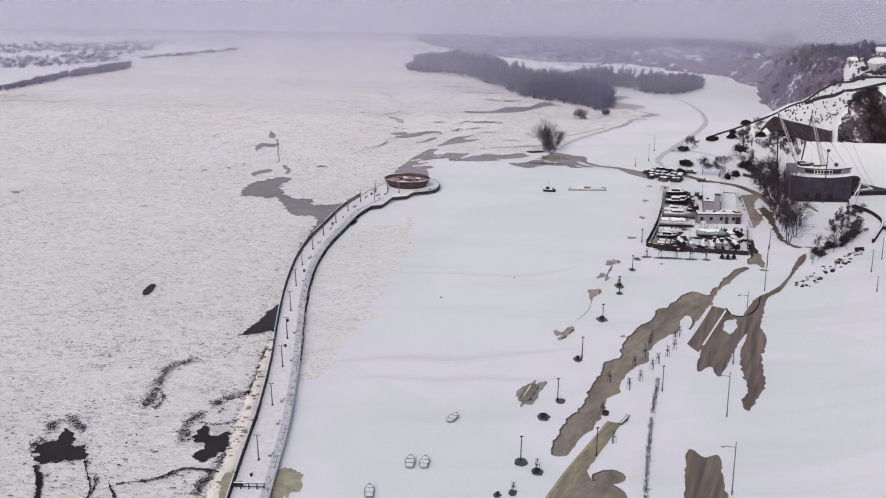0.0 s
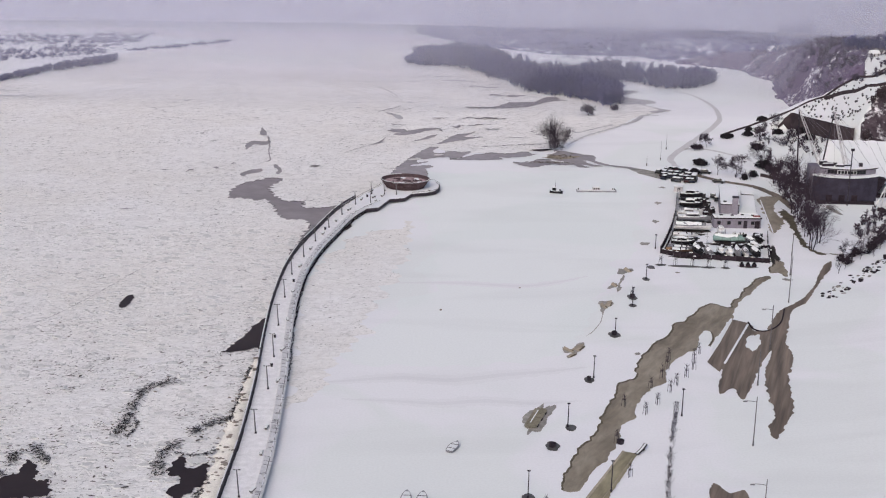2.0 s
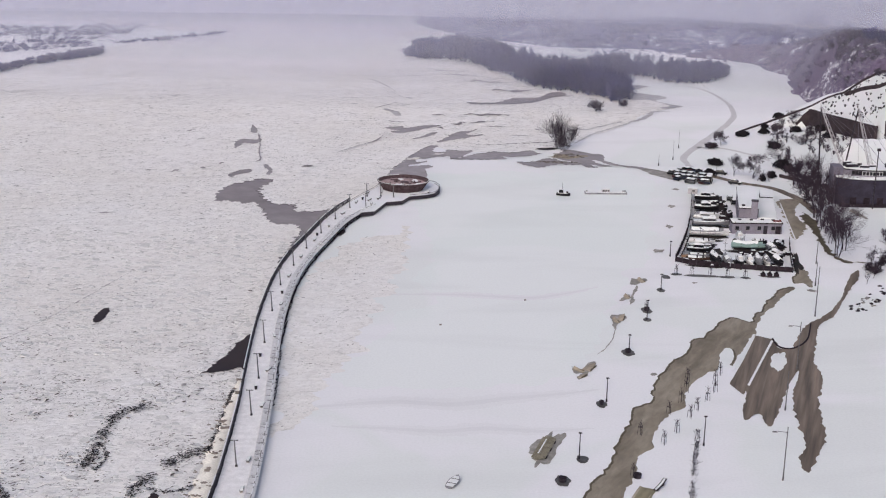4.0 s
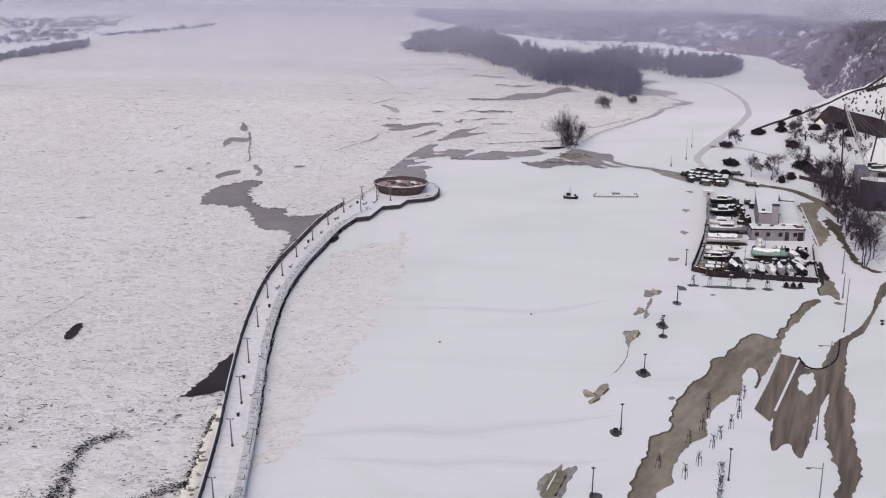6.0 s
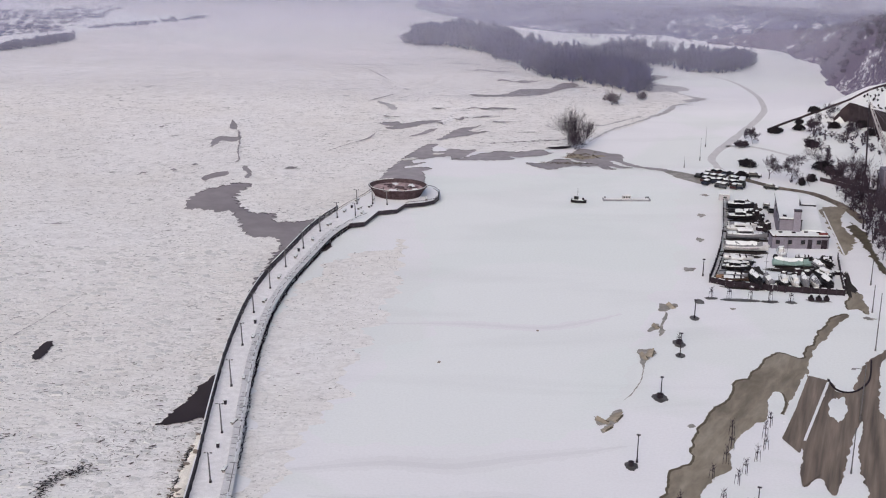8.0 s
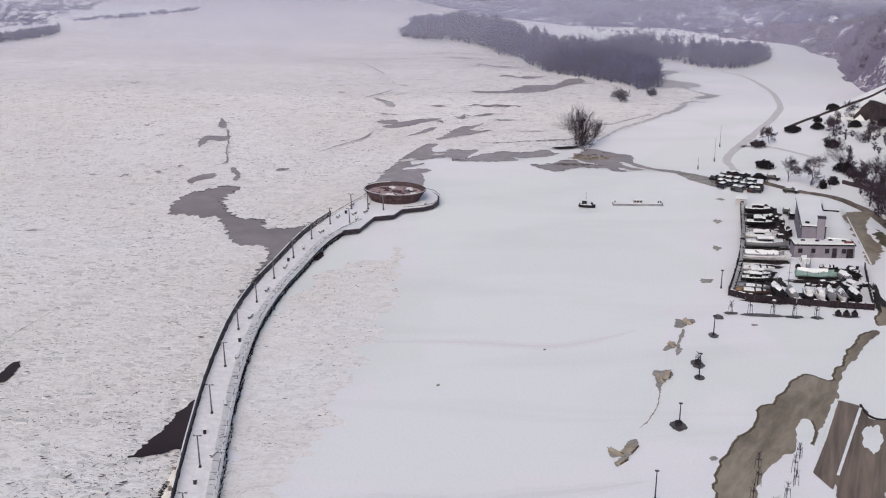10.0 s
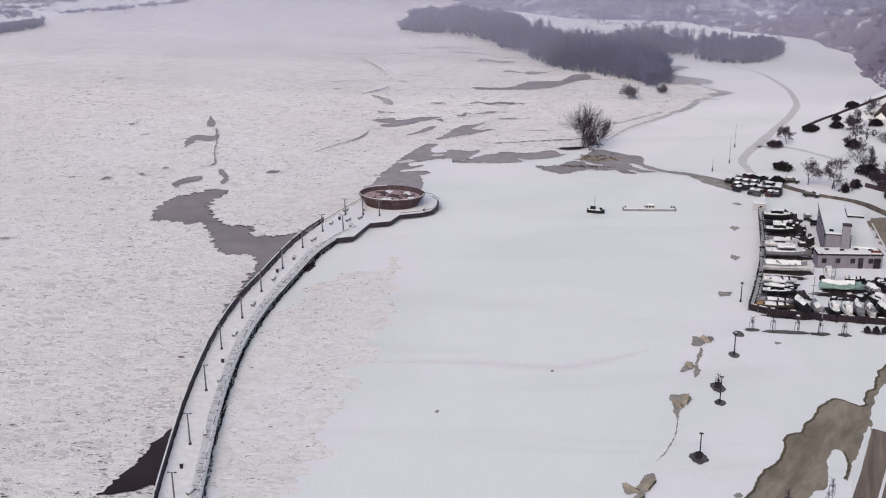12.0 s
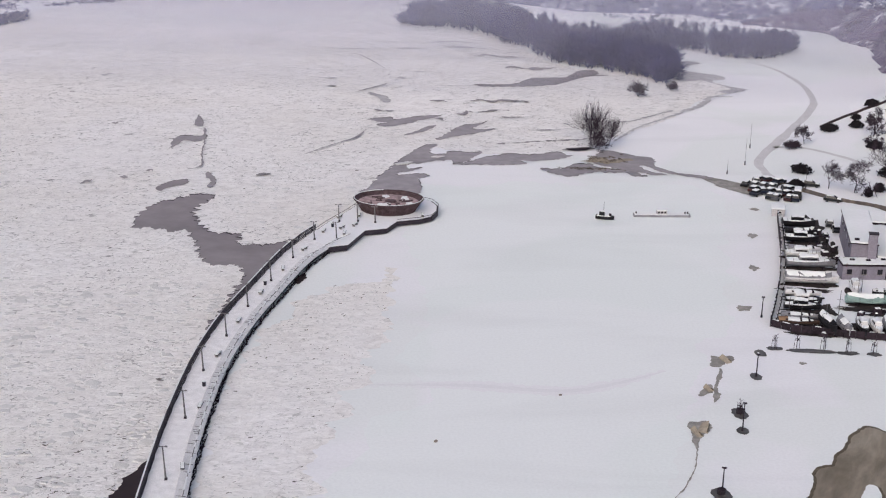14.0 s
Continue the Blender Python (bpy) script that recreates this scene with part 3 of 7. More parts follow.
# black holes in the drift ice near the pier
lead([(-73.1, 253.7), (-71.9, 250.3), (-68.6, 249.1), (-66.6, 250.9), (-65.2, 250.4), (-63.2, 251.8), (-64.2, 256.1), (-66.0, 257.9), (-68.0, 262.3), (-70.0, 264.3), (-69.7, 261.0), (-70.2, 258.5), (-72.0, 257.6), (-72.8, 255.7)], WATER, 0.7, 16, 0)
lead([(-45.5, 261.0), (-44.9, 263.4), (-44.6, 266.6), (-42.9, 266.0), (-42.7, 262.9), (-41.1, 262.2), (-39.2, 265.0), (-38.6, 260.7), (-38.7, 255.9), (-40.0, 254.7), (-41.1, 252.1), (-42.4, 251.4), (-44.1, 252.8), (-43.8, 255.1), (-42.7, 256.9), (-43.3, 258.7), (-44.6, 259.2)], WATER, 0.5, 17, 0)
lead([(-36.3, 336), (-39.1, 331.4), (-39.9, 327.6), (-41.6, 322), (-43.2, 317.2), (-43.8, 315.1), (-40.2, 316), (-37.3, 317.9), (-35.0, 316.3)], WATER, 0.45, 18, 0)
lead([(-70.1, 340.4), (-69.7, 346.1), (-68.2, 347.9), (-67.9, 342.1), (-69, 339.7)], WATER, 0.45, 19, 0)


def slot(x, y, w, d, turn, material, i):
    """A thin ragged slot of water lying across the current."""
    r = random.Random(i)
    ca, sa, n = math.cos(radians(turn)), math.sin(radians(turn)), max(4, int(w / 2.2))
    bend = [(-w / 2 + w * k / n, r.gauss(0, d * 0.5), d * r.choice((0.15, 0.5, 0.9, 1.2)) * math.sin(math.pi * (k + 0.3) / (n + 0.6))) for k in range(n + 1)]
    line = [(x + px * ca - py * sa, y + px * sa + py * ca, q) for px, py, q in bend]
    solid("open_water", Form().sheet(stroke(line, 0.3, d * 0.4, 0.7, i), 0.22 + 0.003 * i), material, OPEN, "water", "structure")


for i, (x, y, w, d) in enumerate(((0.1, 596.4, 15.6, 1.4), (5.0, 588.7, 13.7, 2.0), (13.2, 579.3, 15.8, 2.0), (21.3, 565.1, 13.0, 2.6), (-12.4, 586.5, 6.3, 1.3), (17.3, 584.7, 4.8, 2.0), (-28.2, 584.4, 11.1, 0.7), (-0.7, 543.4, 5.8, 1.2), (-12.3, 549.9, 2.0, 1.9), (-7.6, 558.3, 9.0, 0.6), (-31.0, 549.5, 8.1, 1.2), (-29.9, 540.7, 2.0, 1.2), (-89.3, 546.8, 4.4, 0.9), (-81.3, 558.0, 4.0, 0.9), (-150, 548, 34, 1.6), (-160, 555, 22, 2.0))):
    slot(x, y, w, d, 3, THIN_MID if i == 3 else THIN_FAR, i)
for i, (x, y, w, d) in enumerate(((12.8, 529.1, 14.1, 2.0), (11.0, 518.7, 7.7, 1.5), (-2.6, 527.0, 4.2, 1.5), (3.6, 516.6, 4.7, 1.4), (-15.5, 517.4, 4.8, 1.4), (-1.8, 509.9, 2.7, 1.0), (16.5, 513.4, 8.2, 1.0), (22.0, 502.7, 9.3, 0.9), (-76.1, 500.4, 2.3, 1.5), (-72.8, 454.2, 2.0, 1.3), (-66.0, 458.7, 1.2, 1.6), (-61.9, 463.4, 1.4, 1.0), (-83.6, 413.8, 6, 0.8), (-122.5, 426.8, 4, 2.2), (-38, 462, 3.0, 2.0), (-90, 325, 5, 0.6), (-77, 303, 3, 0.5))):
    slot(x, y, w, d, 4, THIN_MID, i + 16)
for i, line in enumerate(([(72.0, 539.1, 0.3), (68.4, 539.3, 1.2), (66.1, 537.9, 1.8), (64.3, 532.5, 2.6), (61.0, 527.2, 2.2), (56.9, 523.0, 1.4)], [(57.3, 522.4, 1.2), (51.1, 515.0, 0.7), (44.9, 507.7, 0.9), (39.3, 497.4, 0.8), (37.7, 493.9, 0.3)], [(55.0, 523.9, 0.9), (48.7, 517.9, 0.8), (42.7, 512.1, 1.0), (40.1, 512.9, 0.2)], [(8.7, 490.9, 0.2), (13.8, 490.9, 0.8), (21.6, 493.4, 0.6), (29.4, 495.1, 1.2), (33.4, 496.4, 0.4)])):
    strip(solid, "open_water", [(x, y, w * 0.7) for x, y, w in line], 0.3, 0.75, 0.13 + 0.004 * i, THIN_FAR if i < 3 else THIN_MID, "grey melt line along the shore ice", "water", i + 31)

# flooded promenade, wet road and paving that show through the snow
WET = "muddy meltwater standing on the promenade"


def flood(pts, seed, z):
    # wider brown sheet shifted to the far side: wet edge plus painted shade
    solid("meltwater", Form().sheet([(x - 0.12, y + 0.35) for x, y in ragged(pts, 0.6, 0.4, 0.3, seed, 0.22)], 0.016 + 0.1 * (z - 0.034)), RIM_DARK, "soaked brown snow edge with painted shade round the meltwater", "meltwater", "structure")
    solid("meltwater", Form().sheet(ragged(pts, 0.6, 0.4, 0.3, seed), z), MUD, WET, "meltwater", "structure")


flood([(76.4, 370.5), (74.1, 369.1), (71.4, 364.3), (69.1, 359.6), (67.3, 355.1), (65.5, 352.7), (64.5, 349.3), (63.0, 348.1), (60.8, 350.2), (59.2, 349.8), (56.0, 345.5), (55.2, 343.3), (52.7, 339.2), (49.7, 336.5), (48.4, 330.2), (45.7, 326.7), (43.7, 323.3), (47.0, 316.4), (48.0, 317.4), (50.5, 320.9), (52.7, 322.8), (53.4, 325.7), (54.3, 330.5), (56.2, 333.6), (57.5, 332.7), (56.8, 328.2), (55.8, 324.6), (59.8, 334.5), (62.9, 341.1), (64.2, 345.2), (65.4, 349.4), (67.1, 352.8), (70.6, 358.8), (73.4, 364.4), (76.7, 369.2)], 20, 0.034)
flood([(45.7, 326.7), (43.7, 323.3), (41.4, 318.6), (40.2, 314.7), (38.8, 310.4), (38.9, 307.2), (37.0, 305.1), (34.5, 302.3), (33.7, 297.1), (32.1, 293.2), (30.1, 287.3), (28.1, 279.4), (24.8, 272.9), (22.3, 265), (20.8, 257.3), (23.5, 257.4), (25.5, 262.6), (30, 271.9), (32.1, 277.4), (33.2, 283.6), (36.0, 287.6), (36.4, 291.6), (37.9, 295.4), (38.9, 298.3), (40.9, 300.9), (42.9, 303.4), (44.4, 307.5), (46.1, 314.0), (48.0, 317.4), (49.0, 322)], 20, 0.046)
flood([(77.7, 373.4), (80.1, 381.1), (79.1, 383.5), (82.2, 382.2), (82.1, 376.5), (81.1, 370.9), (79.9, 373.6)], 22, 0.038)
flood([(19.4, 239.3), (23.1, 247.2), (26.9, 254.7), (28.3, 256.7), (26.6, 250.7), (26.8, 247.3), (28.8, 247), (31.9, 243.6), (32.1, 240.1), (32, 228), (15, 228)], 23, 0.042)
flood([(27.6, 248.3), (29.9, 251.1), (32.3, 251.2), (32.9, 247.6), (31.1, 245.8), (28.4, 246.3)], 24, 0.05)


def bare_road(pts, seed, jag=0.34):
    patch("road", pts, ASPHALT, "wet brown asphalt road swept bare of snow", "road", 0.06 + 0.005 * (seed - 40), jag, 0.45, 0.3, seed)


bare_road([(63.1, 340.6), (63.3, 340.7), (66.2, 338.8), (66.2, 338.5), (60.8, 324.7), (55.5, 310.8), (55.3, 310.7), (53.8, 315.3), (53.7, 315.7), (58.2, 327.1)], 40, 0.06)
bare_road([(66.1, 337.4), (66.7, 334.2), (68.6, 333.8), (71.0, 335.7), (72.9, 338.6), (70.8, 329.0), (68.2, 323.7), (65.8, 318.3), (63.3, 311.7), (60.7, 304.3), (58.6, 298.3), (57.2, 297.3), (56.9, 301.7), (55.5, 301.7), (54.2, 299.6), (53.6, 301.0), (57.3, 315.7), (61.0, 324.9)], 41)
bare_road([(59.9, 283.8), (62.2, 290.3), (62.9, 299.5), (64.4, 310.9), (67.8, 321.4), (67.8, 328.6), (71, 339), (75.7, 348.1), (80.7, 352.5), (77.6, 347.4), (75, 339.3), (71.9, 327), (72, 319.9), (68.5, 307.8), (66.5, 293.6), (64.2, 287.5), (60.6, 279.4)], 42, 0.5)
bare_road([(74.6, 347.2), (80.6, 354.2), (85.8, 364), (90.6, 377.1), (94.1, 383.1), (93.1, 378.2), (87, 365), (81.7, 353), (76.1, 346.5)], 43)
bare_road([(40.2, 222), (43.6, 248.1), (45.9, 260.9), (48.3, 257.7), (51.2, 258.3), (50.6, 249.6), (47.6, 222)], 44)
solid("road", Form().sheet(blob(65.2, 327.3, 1.35, 4.6, -14, 0.35, 3, 60), 0.105), SNOW, "snow left standing on the wet road", "snow", "structure")
walk_line = [(15.0, 226, 3.0), (19.0, 237, 3.0), (23.9, 249.4, 3.0), (29.3, 262, 2.9), (33.5, 272.4, 2.6)]
solid("pavement", Form().sheet(stroke(walk_line, 0.5, 0.15, 0.8, 3), 0.10), PAVING, "wet olive-brown paved walkway", "pavement", "structure")
patch("road", [(87.2, 439.2), (92.9, 440.7), (93.4, 438.0), (90.4, 432.4), (89.1, 424.5), (89.5, 417.0), (87.2, 409.6), (84.3, 405.6), (85.0, 414.2), (85.8, 424.3), (86.2, 432.1)], MUD, "muddy thawed lane beside the boat hall", "road", 0.07, 0.9, 0.45, 0.3, 7)
strip(solid, "kerb", [(87.1, 436.5, 0.3), (85.8, 420.2, 0.34), (84.6, 405.6, 0.36)], 0.6, 0.06, 0.13, SNOW, "snowy kerb along the muddy lane", "kerb", 3)
patch("verge", [(91.5, 428.8), (92.9, 419.7), (91.7, 407.5), (91.3, 396.1), (93.2, 389.8), (96.8, 389.4), (96.8, 388.6), (91.8, 388.9), (89.9, 396.0), (90.2, 405.1), (90.4, 414.6), (89.8, 422.0)], RIM_DARK, "dark thawed verge under the trees", "verge", 0.05, 1.0, 0.5, 0.3, 4)

f = Form()
for a, b in (((55.2, 321.6), (62.9, 341.1)), ((57.1, 315.0), (65.9, 337.9))):
    a, b = Vector((*a, 0)), Vector((*b, 0))
    d = b - a
    f.box(((a + b) / 2)[:2] + (0.03,), (0.42, d.length, 0.14), math.degrees(math.atan2(-d.x, d.y)))
solid("kerb", f, SNOW, "snowy kerb along the wet road", "kerb", "structure")
f = Form()
rim = curve([(66.2, 339.2), (66.5, 335.2), (68.4, 333.8), (70.8, 335.4), (73.4, 339.7), (75.8, 348)], 0.7)
for a, b in zip(rim, rim[1:]):
    f.tube((a.x, a.y, 0.06), (b.x, b.y, 0.06), 0.22, 0.22, 4)
solid("kerb", f, TIMBER, "dark wet kerb round the road end", "kerb", "structure")
f = Form()
solid("pavement", f.sheet(stroke([(13.6, 226, 0.5), (17.6, 237, 0.5), (22.4, 249.6, 0.5), (27.9, 262.4, 0.45), (32.4, 273, 0.4)], 1, 0.05), 0.125), SAND, "pale stone edging of the walkway", "pavement", "structure")

solid("pavement", Form().sheet(stroke([(16.2, 228, 0.16), (20.0, 237, 0.16), (24.9, 249.4, 0.16), (30.3, 262, 0.15), (33.6, 270, 0.14)], 1, 0.03), 0.13), SAND, "pale joint between the two paved strips", "pavement", "structure")

# the road that winds over the meadow, packed and greyish
meadow_road = [(63.5, 460, 1.6), (69.0, 465.1, 1.8), (68.4, 473.0, 1.9), (68.3, 480.7, 2.0), (71.6, 489.3, 2.2), (74.1, 494.3, 2.4), (81.7, 510.2, 2.0), (88.6, 525.2, 2.0), (92.2, 536.5, 1.8), (93.2, 550.5, 1.6), (91.7, 562.7, 1.4), (88.3, 573.8, 1.0), (82.8, 580.2, 0.5)]
solid("road", Form().sheet(stroke(meadow_road, 0.6, 0.25, 0.25, 2), 0.045), plain("packed_snow", (0.7, 0.685, 0.71), 0.8, 0, 0.4, 0.07), "packed grey snow road across the meadow", "road", "structure")
solid("road", Form().sheet(stroke([(73.9, 493.1, 1.6), (78.5, 493.9, 1.4), (83.0, 491.8, 1.3), (88.6, 485.9, 1.3), (92.9, 479.4, 1.2)], 1, 0.2, 0.4, 6), 0.045), bpy.data.materials["packed_snow"], "narrow trodden snow path over the meadow", "path", "structure")
solid("road", Form().sheet(stroke([(70, 466, 2.6), (75.6, 459.4, 2.4), (80.3, 455.2, 2.2), (87.8, 450.5, 2.4), (93, 440, 2.6), (94.5, 428, 2)], 1, 0.25, 0.4, 3), 0.05), ASPHALT, "wet asphalt lane behind the boatyard", "road", "structure")
solid("road", Form().sheet(stroke([(44, 475.4, 0.7), (47.1, 471.7, 0.8), (52.8, 469.3, 1.0), (56.6, 466.2, 3.5), (60, 462.5, 5.5), (63, 457.5, 2.4)], 1, 0.3, 0.4, 7), 0.05), SLUSH, "grey slush along the shore", "road", "structure")
for x, y, rx, ry, t, s in ((-41.0, 265.2, 1.5, 1.5, 10, 11), (-44.2, 257.6, 1.0, 0.8, 20, 12), (-65.6, 257.6, 1.0, 1.1, 0, 13), (-72.2, 252.4, 0.7, 0.6, 0, 14), (-9, 473, 1.6, 0.7, 30, 3), (-2, 478.5, 1.2, 0.5, 12, 8)):
    solid("ice_floe", Form().slab(blob(x, y, rx, ry, t, 0.7, s, 60), 0.15, 0.3), SLAB, "loose white floe in the open lead", "ice", "structure")
solid("islet", Form().sheet(blob(35.0, 478.5, 4.6, 2.2, 5, 0.9, 8, 90), 0.215), SAND, "bare sandy islet with dead grass", "islet", "structure")
# flat dark sheet puts the shade below the islet bank into colour
solid("islet", Form().sheet(blob(29.4, 487.4, 4.2, 1.0, 14, 0.5, 2), 0.22), TIMBER, "painted shade of the undercut islet bank", "islet", "structure")
for x, y, rx, ry, t in ((50.2, 394.2, 1.3, 1.3, 8), (55.4, 413.6, 1.0, 1.3, 0), (58.3, 431.2, 0.9, 1.2, 0), (40.1, 319.4, 0.6, 0.7, 0), (17.7, 285.8, 1.9, 7.2, -18), (61.5, 447.5, 1.0, 0.8, -15), (57.5, 462.5, 1.2, 0.8, -15), (55.5, 372.0, 0.7, 0.5, 0), (80.5, 368.5, 1.2, 0.8, 0)):
    solid("meltwater", Form().sheet(blob(x, y, rx, ry, t, 0.6, x * 0.37, 48), 0.052 + 0.0002 * x), SLUSH, "grey slush where the harbour ice is melting", "meltwater", "structure")
for i, pts in enumerate(([(41.7, 373.6), (42.1, 374.1), (43.6, 373.8), (45.0, 374.3), (45.1, 372.6), (43.6, 371.4), (42.5, 369.9), (41.1, 370.2)], [(42.4, 369.3), (42.3, 366.8), (41.3, 363.7), (40.7, 361.7), (41.0, 360.2), (40.1, 357.8), (39.5, 357.4), (40.4, 361.7), (41.3, 365.7)], [(37.8, 359.6), (38.8, 362.0), (40.1, 363.6), (40.2, 361.7), (39.6, 360.3)], [(34.9, 350.2), (36.8, 351.0), (37.9, 350.7), (37.9, 348.6), (36.8, 346.8), (35.9, 345.1), (35.2, 342.5), (34.8, 343.3), (35.0, 346.7)], [(24.8, 322.2), (25.9, 321.3), (26.8, 320.7), (28.2, 324.3), (29.6, 325.0), (29.0, 321.5), (27.5, 318.5), (25.9, 316.1), (25.5, 317.2), (26.6, 319.1), (25.2, 319.0)])):
    patch("meltwater", pts, SLUSH, "grey slush where the harbour ice is melting", "meltwater", 0.053 + 0.003 * i, 0.3, 0.9, 0.25, i)
for x, y, rx, ry, t, s in ((-26.6, 243.5, 2.8, 5.5, 0, 1), (-27.6, 236, 2.0, 5, 10, 2), (-36.1, 241, 1.1, 6.0, 3, 3)):
    solid("meltwater", Form().sheet(blob(x, y, rx, ry, t, 0.4, s, 48), 0.66 if s == 3 else 0.115 + 0.006 * s), SEEP, "yellowish seep ice beside the pier", "ice", "structure")
solid("open_water", Form().sheet(blob(-24.4, 402.5, 0.9, 2.2, -12, 0.5, 6), 0.12), WATER, "small dark melt hole beside the pier", "water", "structure")

# the snowed-over stone revetment on the river side of the pier
crest = [(-37.6, 226, 5.0), (-37.4, 237, 4.6), (-36.9, 248, 4.4), (-36.6, 263, 3.8), (-36.5, 279, 3.3), (-36.3, 294, 2.6), (-36.2, 312, 1.4)]
line = curve(crest, 0.5)
rings = []
for i, q in enumerate(line):
    k = noise.fractal((q.x, q.y * 0.5, 2), 0.8, 2, 5) * 0.7
    h = 0.12 * noise.fractal((q.x, q.y * 0.8, 7), 0.8, 2, 4)
    rings.append([(q.x + k - q.z / 2, q.y, 0.05), (q.x + k * 0.7 - q.z * 0.4, q.y, 0.34 + h), (q.x + k * 0.4 - q.z * 0.1, q.y, 0.5 + h), (q.x + q.z * 0.45, q.y, 0.62), (q.x + q.z * 0.5, q.y, 0.05)])
solid("revetment", Form().loft(rings), plain("dirty_snow", (0.88, 0.84, 0.78), 0.85, 0, 0.4, 0.14, 0.3), "dirty snow over the stone revetment", "revetment", "structure", smooth=True)

# loose slabs of drift ice heaped all over the river
river_near = [(-900, 200), *edge, (-900, 660)]


def slabs(name, count, x0, x1, y0, y1, size, keep, material, label, base=0.0):
    k = Form()
    for _ in range(count):
        x, y = rnd.uniform(x0, x1), rnd.uniform(y0, y1)
        if not keep(x, y):
            continue
        s = rnd.uniform(*size) * rnd.choice((0.5, 0.7, 1, 1.4))
        n, a0 = rnd.choice((4, 5, 5, 6)), rnd.uniform(0, 6.28)
        flat = Matrix.Rotation(rnd.gauss(0, 0.1), 3, "X") @ Matrix.Rotation(rnd.gauss(0, 0.1), 3, "Y")
        low, high = [], []
        for i in range(n):
            a, r = a0 + 2 * math.pi * i / n, s * rnd.uniform(0.6, 1.1)
            q = flat @ Vector((math.cos(a) * r * 1.3, math.sin(a) * r, 0))
            low.append((x + q.x, y + q.y, base + 0.04)), high.append((x + q.x * 0.72, y + q.y * 0.72, base + 0.1 + max(-0.05, q.z * 0.6) + s * 0.05))
        k.add(low + high, [tuple(range(n, 2 * n))] + [(i, (i + 1) % n, n + (i + 1) % n, n + i) for i in range(n)])
    return solid(name, k, material, label, "ice", "stuff")


def on_river(x, y):
    side_x = float(np.interp(y, [q[1] for q in PIER], [q[0] - q[2] / 2 - 1 for q in PIER])) if y < 418 else float(np.interp(y, [418, 450, 458, 487, 500], [-27, -17, -16, -5, 10]))
    return x < side_x and noise.noise((x * 0.06, y * 0.04, 1)) > -0.35 and not any(inside(p, x, y) for p in LEADS)


def by_harbour(x, y):
    return inside(harbour_ice, x, y)


slabs("drift_ice", 2600, -125, -30, 228, 400, (0.35, 0.95), on_river, SLAB, "heaped slabs of white drift ice")
slabs("drift_ice", 400, -150, -5, 390, 500, (0.3, 0.7), on_river, SLAB, "heaped slabs of white drift ice")
slabs("drift_ice", 450, -34, -6, 290, 408, (0.15, 0.4), by_harbour, SLAB, "small broken slabs beside the pier")


TRAILS = [[(-51.7, 299.3), (-55.7, 295.3), (-56.5, 283.9), (-56.9, 276), (-61.2, 279.1)], [(-56.5, 283.9), (-54.1, 279.7), (-54.7, 274.2)], [(-38.9, 282.5), (-43.2, 277.5), (-46.5, 270), (-47.8, 265.3), (-46.3, 259.1)], [(-73.6, 254), (-72.4, 260.2), (-72.2, 267.9), (-69.8, 268.8), (-66.4, 263.4)], [(-41.4, 238.6), (-40.4, 244.1), (-39.2, 249.9), (-37.7, 257)], [(-37.8, 282), (-37.5, 293.9), (-37.3, 306.7)], [(-63.2, 251), (-60.3, 245.4), (-58.9, 241.1), (-59.3, 233)], [(-71.1, 249), (-69, 242.8), (-67.5, 232)], [(-55.5, 241.2), (-51.4, 242.5), (-46.9, 244.9), (-45.3, 247.3), (-41.4, 247.5)], [(-45, 268), (-41.5, 267), (-38.6, 269)]]
f = Form()
for j, t in enumerate(TRAILS):
    wide = 1.3 if j in (0, 2, 3, 4) else 0.4
    for q in curve([(*p, 0) for p in t], 0.25):
        if noise.noise((q.x * 0.3, q.y * 0.3, j)) < -0.16:
            continue
        for _ in range(8 if wide > 1 else 3):
            x, y, s = q.x + rnd.gauss(0, wide * 0.5), q.y + rnd.gauss(0, wide * 0.7), rnd.uniform(0.07, 0.27)
            a0, t0 = rnd.uniform(0, 6), rnd.gauss(0.5, 0.7)
            shard = [(math.cos(a0 + k * 1.26) * s * rnd.uniform(0.8, 2.2), math.sin(a0 + k * 1.26) * s * rnd.uniform(0.3, 0.7)) for k in range(5)]
            f.sheet([(x + px * math.cos(t0) - py * math.sin(t0), y + px * math.sin(t0) + py * math.cos(t0)) for px, py in shard], 0.3 + len(f.f) * 0.00003)
solid("crack_rubble", f, plain("black_wet_ice", (0.03, 0.023, 0.023), 0.6, 0, 2, 0.5), "black wet gaps in a trail of crushed ice", "ice", "stuff")


def near_trail(x, y):
    return on_river(x, y) and any(math.hypot(x - a, y - b) < 2.4 + noise.noise((x, y, 2)) for t in TRAILS for a, b in t)


slabs("drift_ice", 3600, -82, -36, 230, 322, (0.2, 0.5), near_trail, SLAB, "white ice rubble along the cracks")
def on_crest(x, y):
    return abs(x - float(np.interp(y, [q[1] for q in crest], [q[0] - q[2] * 0.5 for q in crest]))) < 0.9


slabs("drift_ice", 1300, -42, -35.5, 230, 313, (0.22, 0.55), on_crest, SLAB, "broken ice heaped over the stone revetment")
def on_bank(x, y):
    return abs(x - float(np.interp(y, [q[1] for q in crest], [q[0] for q in crest]))) < 0.45 * float(np.interp(y, [q[1] for q in crest], [q[2] for q in crest])) and noise.noise((x * 0.4, y * 0.25, 6)) > 0.05


